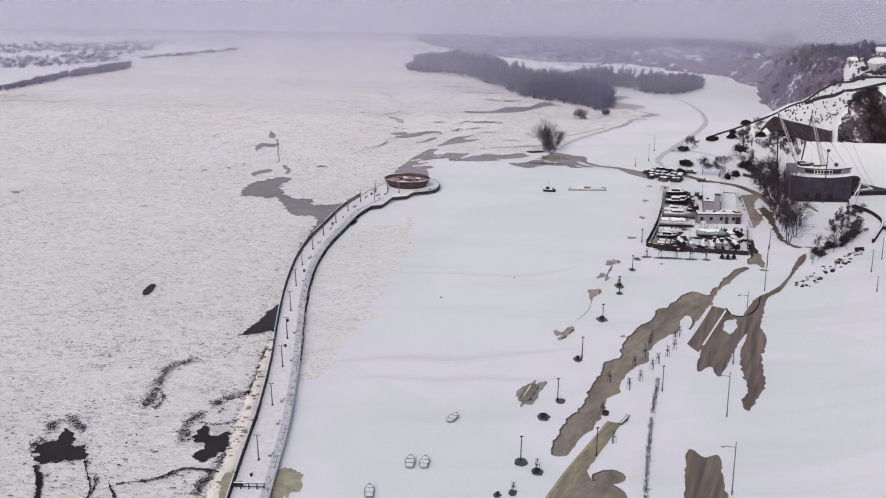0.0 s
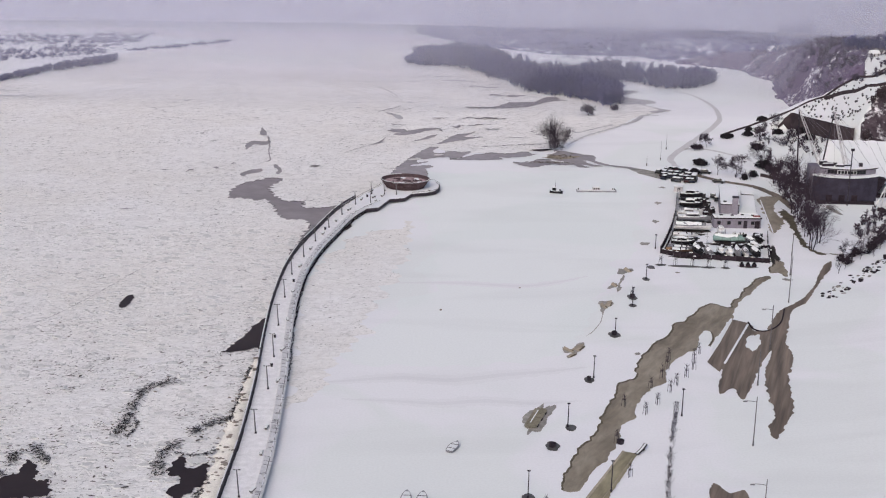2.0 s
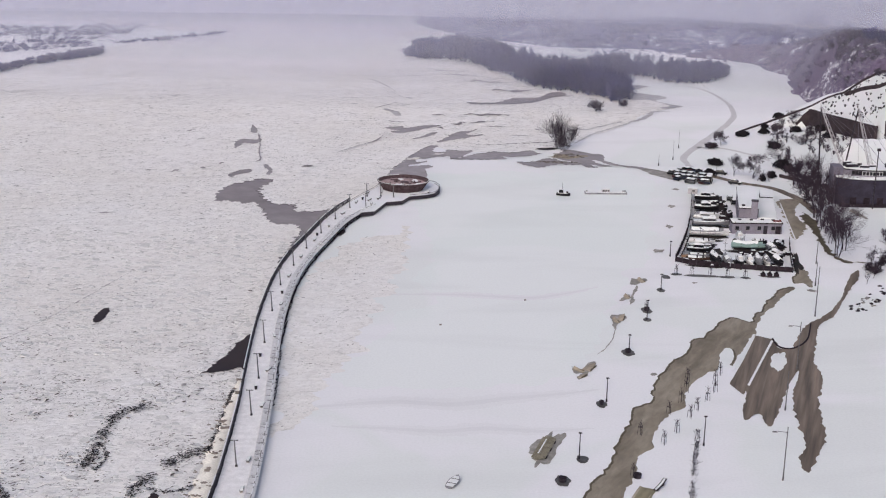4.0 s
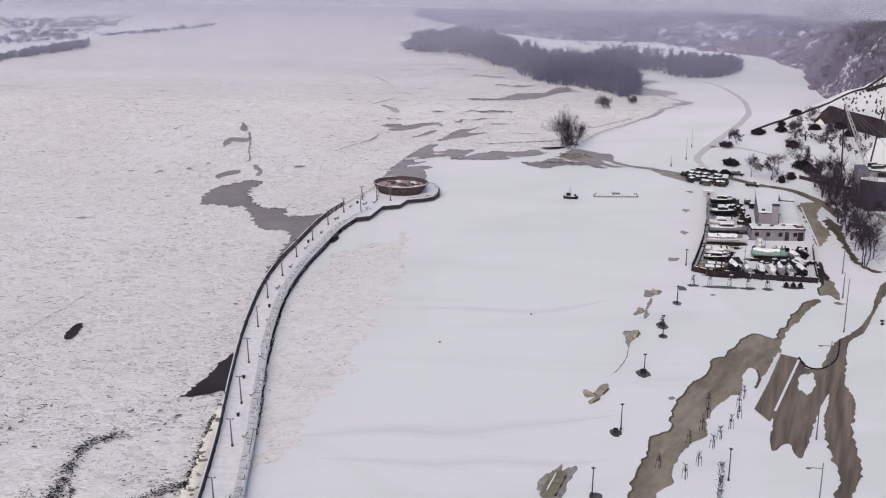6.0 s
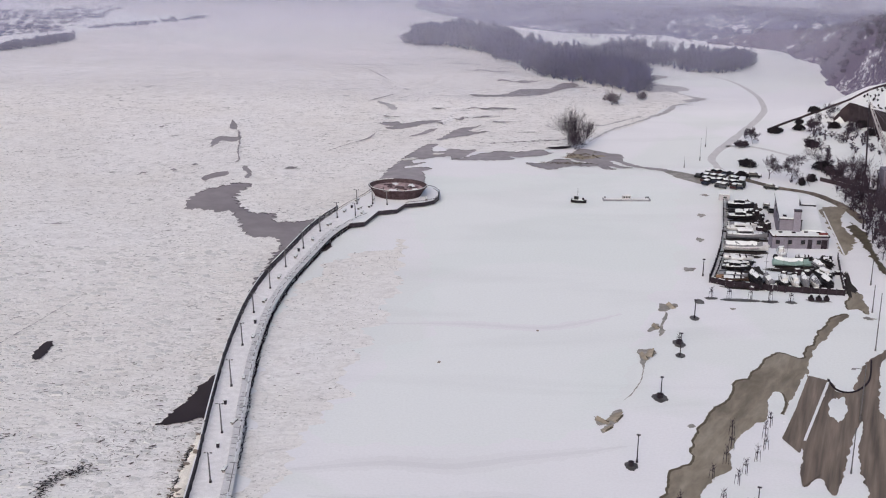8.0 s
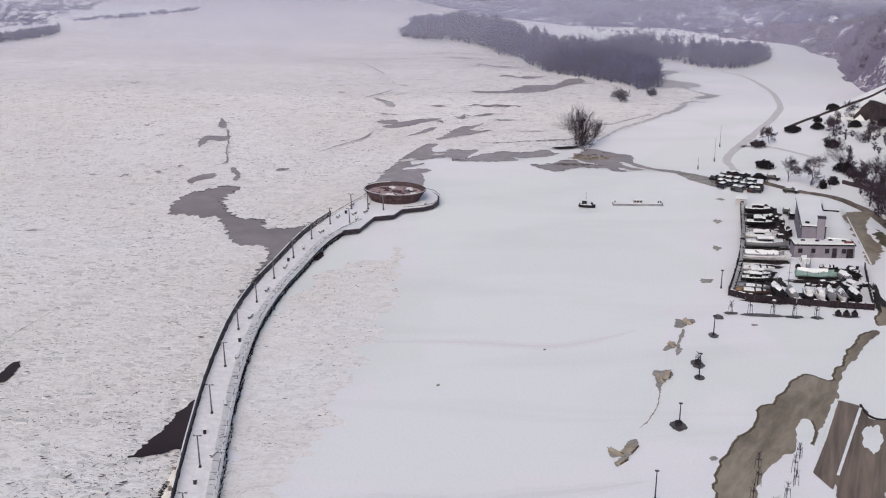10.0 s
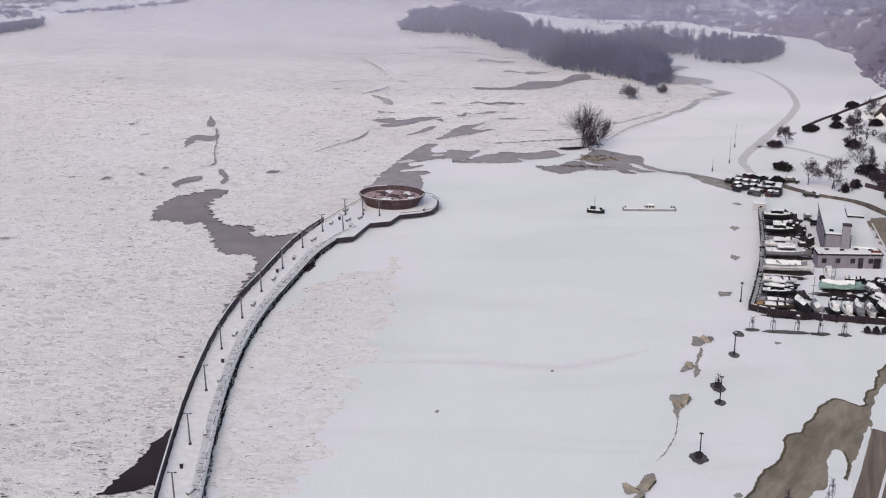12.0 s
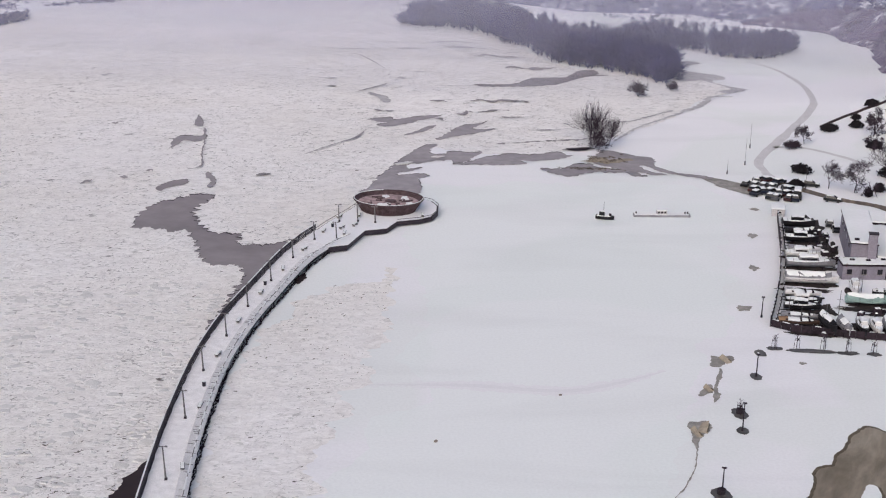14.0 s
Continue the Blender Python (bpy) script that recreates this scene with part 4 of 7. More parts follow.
slabs("revetment_stones", 700, -40, -34.5, 228, 312, (0.15, 0.5), on_bank, DIRTY, "dirty stones showing through the revetment snow", 0.5)
slabs("dirty_drift_ice", 700, -42, -35.5, 230, 313, (0.15, 0.4), on_crest, DIRTY, "dirty brown ice rubble on the revetment")
slabs("dirty_drift_ice", 1600, -82, -36, 230, 322, (0.1, 0.3), near_trail, DIRTY, "dirty brown-grey ice rubble along the cracks")

# dark gaps between the floes, and long cracks
def gaps(name, count, x0, x1, y0, y1, size, keep, label):
    k = Form()
    for j in range(count):
        x, y = rnd.uniform(x0, x1), rnd.uniform(y0, y1)
        if noise.fractal((x * 0.05, y * 0.05, 12), 0.8, 2, 3) < -0.05 or not keep(x, y):
            continue
        w = rnd.uniform(*size) * rnd.choice((0.5, 0.8, 1, 1.6))
        d, t, a0 = w * rnd.uniform(0.18, 0.5), rnd.gauss(0.35, 0.6), rnd.uniform(0, 6)
        out = []
        for i in range(6):
            a, r = a0 + i * 1.047, rnd.uniform(0.35, 1.0)
            px, py = math.cos(a) * w * r, math.sin(a) * d * r
            out.append((x + px * math.cos(t) - py * math.sin(t), y + px * math.sin(t) + py * math.cos(t)))
        k.sheet(out, 0.30 + 0.00002 * j)
    return solid(name, k, plain(name, (0.14, 0.118, 0.114), 0.7, 0, 1, 0.5), label, "ice", "stuff")


gaps("ice_gaps", 2600, -110, -32, 228, 330, (0.12, 0.5), on_river, "dark wet gaps between the ice slabs")
gaps("near_ice_gaps", 1300, -80, -35, 228, 318, (0.2, 0.62), on_river, "dark wet gaps between the ice slabs")
gaps("rough_ice_gaps", 1500, -84, -36, 283, 348, (0.1, 0.36), on_river, "dark wet gaps between the ice slabs")
gaps("far_ice_gaps", 1300, -150, -8, 330, 500, (0.2, 0.5), on_river, "dark wet gaps in the far pack ice")
gaps("harbour_gaps", 1300, -34, -6, 290, 408, (0.1, 0.32), by_harbour, "small dark gaps in the harbour ice")
for i, line in enumerate(([(-63, 250.5, 0.2), (-61.2, 245, 0.4), (-59.5, 239.5, 0.25), (-59.3, 233, 0.5)], [(-57.5, 239, 0.1), (-54, 241.8, 0.3), (-49, 243.5, 0.3), (-45.5, 247.5, 0.6), (-41, 247.8, 0.7), (-38.5, 246.5, 0.3)], [(-71.3, 248, 0.5), (-69.2, 243, 1.0), (-67.6, 236, 0.9), (-67, 230, 0.8)], [(-57, 242, 0.1), (-54.5, 236, 0.4)], [(-90.1, 322.7, 0.05), (-82.9, 332.5, 0.16), (-76.8, 346.9, 0.12), (-68.7, 369.4, 0.05)], [(-30.8, 477.5, 0.1), (-27.0, 483.6, 0.5), (-23.6, 488.0, 0.3), (-20.7, 492.0, 0.7), (-18.8, 498.9, 0.1)], [(-55.6, 497.0, 0.6), (-53.7, 484.4, 0.4), (-53.2, 477.8, 0.3), (-51.7, 467.2, 0.5), (-54.0, 464.6, 0.5)], [(-23.1, 534.3, 0.2), (-20.1, 538.2, 0.6), (-16.0, 543.4, 0.2)], [(-25.2, 576.7, 0.2), (-21.0, 568.8, 0.5), (-17.5, 561.0, 0.1)])):
    strip(solid, "ice_crack", line, 0.2, 0.4 if i < 4 else 0.28, 0.34 + 0.004 * i, WATER if i < 4 else THIN_MID, "dark crack through the drift ice", "water", i * 3.1)

strip(solid, "ice_crack", [(35.1, 342.5, 0.25), (34.0, 336.8, 0.1), (32.2, 332.1, 0.22), (30.3, 328.7, 0.08)], 0.3, 0.18, 0.066, SLUSH, "thin slushy crack along the edge of the harbour ice", "ice", 5)

# far backdrop: a glowing overcast sheet and flat haze sheets that close the valley
f = Form()
arc = [(math.sin(a) * 900, 712 + (math.cos(a) - 1) * 420) for a in np.linspace(-1.5, 1.5, 40)]
n = len(arc)
f.add([(x, y, z) for z in (-1, 160) for x, y in arc], [(i, i + 1, n + i + 1, n + i) for i in range(n - 1)])
solid("backdrop", f, sky_far(), "pale lavender overcast closing the valley", "sky", "structure")
# upright see-through sheets, one behind another, imitate haze that thickens with distance
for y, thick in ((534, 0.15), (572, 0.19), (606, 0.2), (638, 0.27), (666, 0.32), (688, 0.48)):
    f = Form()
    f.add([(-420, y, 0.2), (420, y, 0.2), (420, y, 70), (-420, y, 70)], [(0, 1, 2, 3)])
    solid("backdrop", f, mist("mist", thick), "flat sheet standing in for haze over the far valley", "mist", "structure")


# ---- the pier and its cafe ----
DECK = 1.2


def pier():
    top = thing("pier", "long curved timber pier under trodden snow", "pier")
    line = curve(PIER + [(-20.5, 423.5, 7.6)], 1.0)
    band = [(q.x, q.y, q.z) for q in line]
    edge_l, edge_r = [], []
    for i, q in enumerate(line):
        d = (line[min(i + 1, len(line) - 1)] - line[max(i - 1, 0)]).xy.normalized()
        edge_l.append(Vector((q.x - d.y * q.z / 2, q.y + d.x * q.z / 2, 0)))
        edge_r.append(Vector((q.x + d.y * q.z / 2, q.y - d.x * q.z / 2, 0)))
    plan = [(p.x, p.y) for p in edge_r] + [(p.x, p.y) for p in edge_l[::-1]]
    head = [(-25.6, 420.5), (-22.2, 429.5), (-18.6, 437.3), (-16.4, 443.2), (-11.2, 446.2), (-5.3, 446), (-2.6, 444.4), (-1.3, 441.4), (-1.3, 438), (-2.4, 434.8), (-4.6, 433), (-8.9, 431.4), (-10.7, 427), (-14.8, 425.5), (-17.5, 417), (-21.1, 415.6)][::-1]
    # deck sides are near black: the shade under the pier is in their colour
    part("deck", Form().slab(plan, 0.3, DECK - 0.1), STEEL, top, "timber deck edge blackened for the shade under it")
    part("deck", Form().slab(head, 0.25, DECK - 0.1), STEEL, top, "timber edge of the pier head, blackened for the shade under it")
    cover = []
    for side, src in ((1, edge_r), (-1, edge_l[::-1])):
        for p in src:
            k = 0.25 + 0.16 * noise.noise((p.x * 0.8, p.y * 0.8, side))
            c = min(line, key=lambda q: (q.xy - p.xy).length)
            d = (c.xy - p.xy).normalized()
            cover.append((p.x + d.x * k, p.y + d.y * k))
    part("snow_cover", Form().slab(cover, DECK - 0.1, DECK + 0.05), TRODDEN, top, "trodden snow on the deck")
    cx, cy = -11, 434
    part("snow_cover", Form().slab([(x + (cx - x) * 0.035, y + (cy - y) * 0.035) for x, y in head], DECK - 0.1, DECK + 0.06), SNOW, top, "trodden snow on the deck")
    # dark footpath of trodden slush down the middle
    post = Form().box((0, 0, 0), (0.16, 0.16, 1.15)).mesh("post", STEEL)
    pile = Form().tube((0, 0, -0.6), (0, 0, 0.6), 0.28, 0.28, 8).mesh("pile", TIMBER)
    for i, p in enumerate(edge_l):
        if i % 2 == 0 and p.y < 446:
            ob = part("post", post, None, top)
            ob.location = (p.x, p.y, DECK - 0.1)
        if i % 6 == 0:
            for q in (p.lerp(edge_r[i], 0.12), p.lerp(edge_r[i], 0.88)):
                ob = part("pile", pile, None, top)
                ob.location = (q.x, q.y, 0)
    for z, r in ((1.12, 0.11), (0.85, 0.09), (0.55, 0.09), (0.25, 0.09)):
        f = Form()
        for a, b in zip(edge_l, edge_l[1:]):
            f.tube((a.x, a.y, DECK - 0.1 + z), (b.x, b.y, DECK - 0.1 + z), r, r, 5)
        part("rail", f, STEEL, top, "dark steel rail")
    f = Form()
    for a, b in zip(edge_l, edge_l[1:]):
        if noise.noise((a.x, a.y * 0.3, 11)) > -0.25:
            f.tube((a.x - 0.1, a.y, DECK + 1.1), (b.x - 0.1, b.y, DECK + 1.1), 0.13, 0.13, 5)
    tagged(part("snow_cover", f, SNOW, top, "snow lying along the steel rail"), kind="stuff")
    f = Form()
    for a, b in zip(head[4:], head[5:]):
        f.tube((*a, DECK + 0.35), (*b, DECK + 0.35), 0.05, 0.05, 5)
    part("rail", f, STEEL, top, "dark steel rail round the pier head")
    f = Form()
    snow_rail = Form()
    for a, b in zip(edge_r, edge_r[1:]):
        f.tube((a.x, a.y, DECK + 0.62), (b.x, b.y, DECK + 0.62), 0.06, 0.06, 5)
        if noise.noise((a.x, a.y * 0.9, 3)) > 0.0:
            snow_rail.tube((a.x, a.y, DECK + 0.72), (b.x, b.y, DECK + 0.72), 0.1, 0.1, 5)
    part("rail", f, ZINC, top, "grey steel rail")
    lip = []
    for i, (p, q) in enumerate(zip(edge_r, edge_l)):
        lip.append((p, (p - q).normalized(), min(1.0, (len(line) - 1 - i) / 14)))
    rings = [[(p.x - d.x * 1.1 * k, p.y - d.y * 1.1 * k, DECK + 0.05 + 0.3 * k), (p.x + d.x * 0.35 * k, p.y + d.y * 0.35 * k, DECK - 0.12), (p.x + d.x * 0.3 * k, p.y + d.y * 0.3 * k, DECK - 0.3), (p.x - d.x * 1.2 * k, p.y - d.y * 1.2 * k, DECK + 0.02 + 0.2 * k)] for p, d, k in lip]
    part("rail_panel", Form().loft(rings), TRODDEN, top, "leaning slatted rail plastered with snow")
    f = Form()
    for p, d, k in lip:
        for s in (0, 0.5):
            if rnd.random() < 0.72:
                continue
            x, y = p.x - d.y * s, p.y + d.x * s
            a, b = Vector((x - d.x * 1.12 * k, y - d.y * 1.12 * k, DECK + 0.1 + 0.3 * k)), Vector((x + d.x * 0.38 * k, y + d.y * 0.38 * k + 0.6, DECK - 0.08))
            f.tube(a.lerp(b, rnd.uniform(0, 0.3)), a.lerp(b, rnd.uniform(0.5, 1.02)), 0.035, 0.035, 4)
    tagged(part("slats", f, ZINC, top, "dark leaning slats of the rail"), kind="stuff")
    # dark stubs added to imitate the ragged shade below the deck edge
    f = Form()
    for p, d, k in lip:
        for _ in range(7 if p.y > 330 else 3 if p.y > 300 else 0):
            s, o, w = rnd.uniform(0, 1), rnd.uniform(0.15, 0.6 + 0.4 * noise.noise((p.x, p.y * 0.35, 5))), rnd.uniform(0.05, 0.3)
            x, y = p.x + d.x * o * k - d.y * s, p.y + d.y * o * k + d.x * s
            f.twig((x, y, 0.05), (x + d.x * w + rnd.gauss(0, 0.1), y + d.y * w + rnd.gauss(0, 0.1), rnd.uniform(0.25, 0.75)), 0.1, 0.03)
    tagged(part("fringe", f, TIMBER, top, "ragged dark stubs for the shade under the deck edge"), kind="stuff")
    tagged(part("snow_cover", snow_rail, SNOW, top, "patches of snow lying on the rail"), kind="stuff")
    return top


pier()


def cafe():
    at = (-10.9, 438.0, DECK + 0.06)
    top = thing("cafe_pavilion", "open-topped red-brown slatted cafe on the pier head, flattened to fit the view", "pavilion", at)
    # oval plan, shallower than wide, shaped to fit the camera's view
    n, h, rb, rt = 72, 2.3, (5.1, 3.9), (6.6, 5.05)

    def ring(k, z, grow=0.0, m=72):
        rx, ry = rb[0] + (rt[0] - rb[0]) * k + grow, rb[1] + (rt[1] - rb[1]) * k + grow
        return [(rx * math.cos(2 * math.pi * i / m), ry * math.sin(2 * math.pi * i / m), z) for i in range(m)]

    part("wall", Form().loft([ring(0, 0), ring(0.5, h * 0.5), ring(1, h - 0.1), ring(1, h - 0.1, -0.25), ring(0.5, h * 0.5, -0.25), ring(0.1, 0.2, -0.3)], False), CAFE_WOOD, top)
    for i in range(n):
        a0, a1 = ring(0, 0.05, 0.05)[i], ring(1, h, 0.05)[i]
        part("slat", Form().tube(a0, a1, 0.07, 0.09, 4), CAFE_WOOD, top)
    for k, z, r in ((1, h, 0.14), (0.55, h * 0.55, 0.07), (0.05, 0.1, 0.1)):
        pts, f = ring(k, z, 0.06), Form()
        for a, b in zip(pts, pts[1:] + pts[:1]):
            f.tube(a, b, r, r, 5)
        part("rim", f, CAFE_WOOD, top)
    pts, f = ring(1, h + 0.14, 0.0), Form()
    for i in range(20, 72):
        f.tube(pts[i], pts[(i + 1) % 72], 0.08, 0.08, 4)
    part("snow_cover", f, SNOW, top, "snow line on the rim")
    part("floor", Form().slab([(x, y) for x, y, _ in ring(0.72, 0, -0.3)], 1.5, 1.66), plain("snowy_red_boards", (0.36, 0.27, 0.28), 0.8, 0, 0.7, 0.45), top, "half-snowed upper terrace")
    f = Form().loft([[(1.2 * math.cos(a) + 0.4, 0.7 * math.sin(a), 1.66) for a in np.linspace(0, 5.9, 12)], [(1.0 * math.cos(a) + 0.4, 0.55 * math.sin(a), 1.95) for a in np.linspace(0, 5.9, 12)]])
    part("kiosk", f, CAFE_WOOD, top, "low round kiosk in the bowl")
    for i in range(16):
        a, r, t = rnd.uniform(0, 6.28), rnd.uniform(0.35, 0.8), rnd.uniform(0, 180)
        part("seat", Form().box((5.2 * r * math.cos(a), 4.0 * r * math.sin(a), 1.66), (rnd.uniform(0.8, 2.2), 0.16, 0.22), t), CAFE_WOOD, top)
    for i in range(7):
        a, r = rnd.uniform(0, 6.28), rnd.uniform(0.2, 0.85)
        part("snow_cover", Form().slab(blob(5.0 * r * math.cos(a), 3.8 * r * math.sin(a), rnd.uniform(0.5, 1.3), rnd.uniform(0.3, 0.7), rnd.uniform(0, 90), 0.5, i, 24), 1.66, 1.74 + 0.005 * i), SNOW, top, "snow lying on the terrace")
    for i in range(9):
        a = 3.3 + i * 0.33
        part("window", Form().box((4.85 * math.cos(a) * 1.06, 3.7 * math.sin(a) * 1.06, 0.35), (0.75, 0.12, 0.6), math.degrees(a) + 90), GLASS, top)
    return top


cafe()


# ---- lamps ----
def pier_lamp(x, y, h, lean=0.0):
    top = thing("pier_lamp", "twin-headed grey lamp post on the snowy pier", "lamp post", (x, y, DECK + 0.05), 0, "lamps on the pier")
    part("base", Form().box((0, 0, 0), (0.4, 0.4, 0.3), 0, 0.8), STEEL, top)
    part("pole", Form().tube((0, 0, 0), (lean, 0, h), 0.13, 0.09, 8), ZINC, top)
    for s in (-1, 1):
        arm = part("arm", Form().tube((lean, 0, h - 0.1), (lean + s * 0.4, 0, h), 0.05, 0.04, 5), ZINC, top)
        part("lamp_head", Form().box((lean + s * 0.45, 0, h - 0.08), (0.36, 0.24, 0.12), 0, 0.7), ZINC, arm, "snow-dusted lamp head")
    return top


for x, y, h in ((-31.9, 250, 4.9), (-32.2, 274.5, 4.6), (-32.3, 294.3, 4.7), (-33.0, 310.5, 4.9), (-34.0, 328, 4.7), (-34.5, 345.5, 4.2), (-34.5, 361.2, 3.9), (-33, 374.3, 3.8), (-31.3, 386.6, 4), (-28.9, 398.3, 3.6), (-26.4, 409.8, 3.5), (-23.5, 419.6, 3.5), (-19.8, 430.1, 3.4), (-19.5, 419.9, 3.4), (-16.3, 430.4, 3.4), (-13, 430, 3.2)):
    pier_lamp(x, y, h, -0.055 * h)


def bench(x, y, turn):
    top = thing("bench", "low park bench under a cap of snow on the pier", "bench", (x, y, DECK + 0.05), turn, "benches on the pier")
    part("seat", Form().box((0, 0, 0.38), (0.55, 1.7, 0.1)), TIMBER, top)
    for s in (-0.6, 0.6):
        part("leg", Form().box((0, s, 0), (0.45, 0.1, 0.38)), CONCRETE, top)
    part("snow_cover", Form().box((0, 0, 0.48), (0.5, 1.6, 0.16), 0, 0.7), SNOW, top)
    return top


for x, y in ((-29.9, 252), (-30.2, 266), (-30.5, 276.5), (-30.8, 298), (-31.6, 314), (-32.4, 331), (-33.0, 349), (-33.2, 366.8), (-31.9, 380.1), (-29.9, 392.5), (-27.5, 403.8), (-24.8, 414), (-22.2, 424.1), (-19, 426.3), (-16.7, 428), (-19.9, 432.4), (-16.3, 433.7), (-18.3, 423), (-4.2, 434.5)):
    bench(x, y, rnd.uniform(-25, 10))


def litter_bin(x, y):
    top = thing("litter_bin", "small dark steel litter bin on the pier", "bin", (x, y, DECK + 0.05), 0, "bins on the pier")
    part("body", Form().tube((0, 0, 0), (0, 0, 0.75), 0.24, 0.28, 8), STEEL, top)
    part("lid", Form().tube((0, 0, 0.75), (0, 0, 0.85), 0.3, 0.2, 8), SNOW, top)


for x, y in ((-32.4, 243.5), (-32.9, 305.5), (-34.0, 321), (-33.6, 356), (-29.7, 396.4), (-20.8, 427)):
    litter_bin(x, y)

# gate and clutter at the near end of the pier
gate = thing("pier_gate", "black steel gate and barrier at the foot of the pier", "gate", (-32.2, 238.5, DECK))
for i, x in enumerate((-2.8, -1.4, 0, 1.4, 2.6)):
    part("post", Form().box((x, 0, 0), (0.18, 0.18, 1.3)), STEEL, gate)
for z in (0.45, 1.1):
    part("bar", Form().box((0, 0, z), (5.4, 0.1, 0.14)), STEEL, gate)
part("panel", Form().box((-1.9, 1.2, 0), (1.5, 0.5, 0.8), 12), STEEL, gate)
part("snow_cover", Form().box((0, 0, 1.24), (5.2, 0.22, 0.1)), SNOW, gate)


def harbour_lamp(x, y, h):
    top = thing("harbour_lamp", "slim dark lamp post frozen into the flooded promenade", "lamp post", (x, y, 0), 0, "lamps along the harbour")
    part("foot", Form().tube((0, 0, 0), (0, 0, 0.5), 0.2, 0.14, 8), STEEL, top)
    part("pole", Form().tube((0, 0, 0.5), (0, 0, h), 0.1, 0.07, 8), STEEL, top)
    head = part("lamp_head", Form().tube((0, 0, h - 0.06), (0, 0, h + 0.16), 0.34, 0.14, 10), STEEL, top)
    part("snow_cover", Form().tube((0, 0, h + 0.16), (0, 0, h + 0.24), 0.2, 0.1, 8), SNOW, head)
    return top


for x, y, h in ((23.3, 282.7, 4.7), (14.8, 254.3, 5.0), (30, 306.3, 4.6), (36.7, 331.2, 3.3), (42.2, 348.4, 4.3), (47.4, 366.8, 3.7), (28.7, 257.2, 5.7), (44.8, 288.8, 5.4), (52.5, 390.5, 3.6)):
    harbour_lamp(x, y, h)
for x, y, r in ((23.8, 282.4, 1.0), (14.9, 254, 1.25), (29.0, 305, 1.0), (36.4, 330, 1.3), (42.7, 353.9, 1.2), (42.2, 348.3, 0.8), (47.4, 366.8, 0.9), (17.6, 250.1, 1.1), (20, 274.3, 1.25), (12.9, 241.6, 0.8), (10.2, 240.6, 0.7), (49.6, 375.6, 0.9)):
    solid("meltwater", Form().sheet(blob(x, y, r, r * 1.5, 0, 0.25, x, 36), 0.062), plain("slushy_hole", (0.09, 0.085, 0.085), 0.3, 0, 0.8, 0.5), "dark melted ring in the harbour ice", "meltwater", "structure")
for x, y, r in ((17.5, 250, 0.6), (20, 274.3, 0.7), (36.4, 330.2, 0.6), (42.8, 354, 0.6), (29.0, 305.1, 0.45), (10.3, 240.5, 0.3), (32.2, 276.2, 0.7)):
    tub = thing("planter", "dark round planter tub standing in a melted ring", "planter", (x, y, 0), 0, "planters in the harbour")
    part("tub", Form().tube((0, 0, 0), (0, 0, 0.7), r * 0.85, r, 10), STEEL, tub)
    part("soil", Form().tube((0, 0, 0.7), (0, 0, 0.78), r * 0.9, r * 0.7, 10), TIMBER, tub)


def street_lamp(x, y, h, reach=-1.7, z=0.0):
    top = thing("street_lamp", "tall grey street lamp with a single arm beside the road", "street lamp", (x, y, z), 0, "street lamps along the road")
    part("foot", Form().tube((0, 0, 0), (0, 0, 0.9), 0.17, 0.13, 8), ZINC, top)
    part("pole", Form().tube((0, 0, 0.9), (0, 0, h), 0.11 if y < 460 else 0.04, 0.07 if y < 460 else 0.025, 8), ZINC, top)
    if reach:
        arm = part("arm", Form().tube((0, 0, h * 0.9), (reach, 0, h * 0.92), 0.06, 0.05, 6), ZINC, top)
        part("lamp_head", Form().box((reach * 1.2, 0, h * 0.9), (0.8, 0.3, 0.16), 0, 0.7), ZINC, arm)
    return top


for x, y, h, r in ((50.9, 242.7, 10, -1.8), (55.7, 276.4, 9.4, -1.7), (61.7, 304.2, 7.5, 0), (67.7, 323.2, 9.8, -1.6), (77.7, 352.7, 11, 0), (82.0, 371.9, 5.6, 0), (85.6, 387.3, 5.4, 0), (64.9, 478.5, 6.0, 0), (68.4, 492.2, 5.6, 0), (59.9, 471.4, 3.2, 0), (74.4, 461, 4.6, 0)):
    street_lamp(x, y, h, r)
for x, y, h in ((106.6, 365.4, 6.0), (103.4, 348.2, 4.0), (112, 376, 6.0)):
    street_lamp(x, y, h, 0, bank(x, y) - 0.1)


# ---- young trees with stakes, hedge, walkway things ----
def sapling(x, y, h, seed):
    r = random.Random(seed)
    top = thing("young_tree", "leafless young tree tied between three wooden stakes", "tree", (x, y, 0), r.uniform(0, 120), "young trees along the promenade")
    part("trunk", Form().tube((0, 0, 0), (0, 0, h * 1.15), 0.05, 0.03, 5), BARK, top)
    crown = Form()
    for _ in range(26):
        z = h * r.uniform(0.55, 1.1)
        a, s = r.uniform(0, 6.28), r.uniform(0.25, 0.6)
        crown.twig((0, 0, z), (math.cos(a) * s, math.sin(a) * s, z + s), 0.025, 0.01)
    part("crown", crown, TWIG, top)
    feet = [(0.5 * math.cos(a), 0.5 * math.sin(a)) for a in (0.3, 2.4, 4.5)]
    for fx, fy in feet:
        part("stake", Form().tube((fx, fy, 0), (fx * 0.8, fy * 0.8, h * 0.8), 0.035, 0.035, 5), BARK, top)
    for (ax, ay), (bx, by) in zip(feet, feet[1:] + feet[:1]):
        part("crossbar", Form().tube((ax * 0.82, ay * 0.82, h * 0.68), (bx * 0.82, by * 0.82, h * 0.68), 0.03, 0.03, 4), BARK, top)


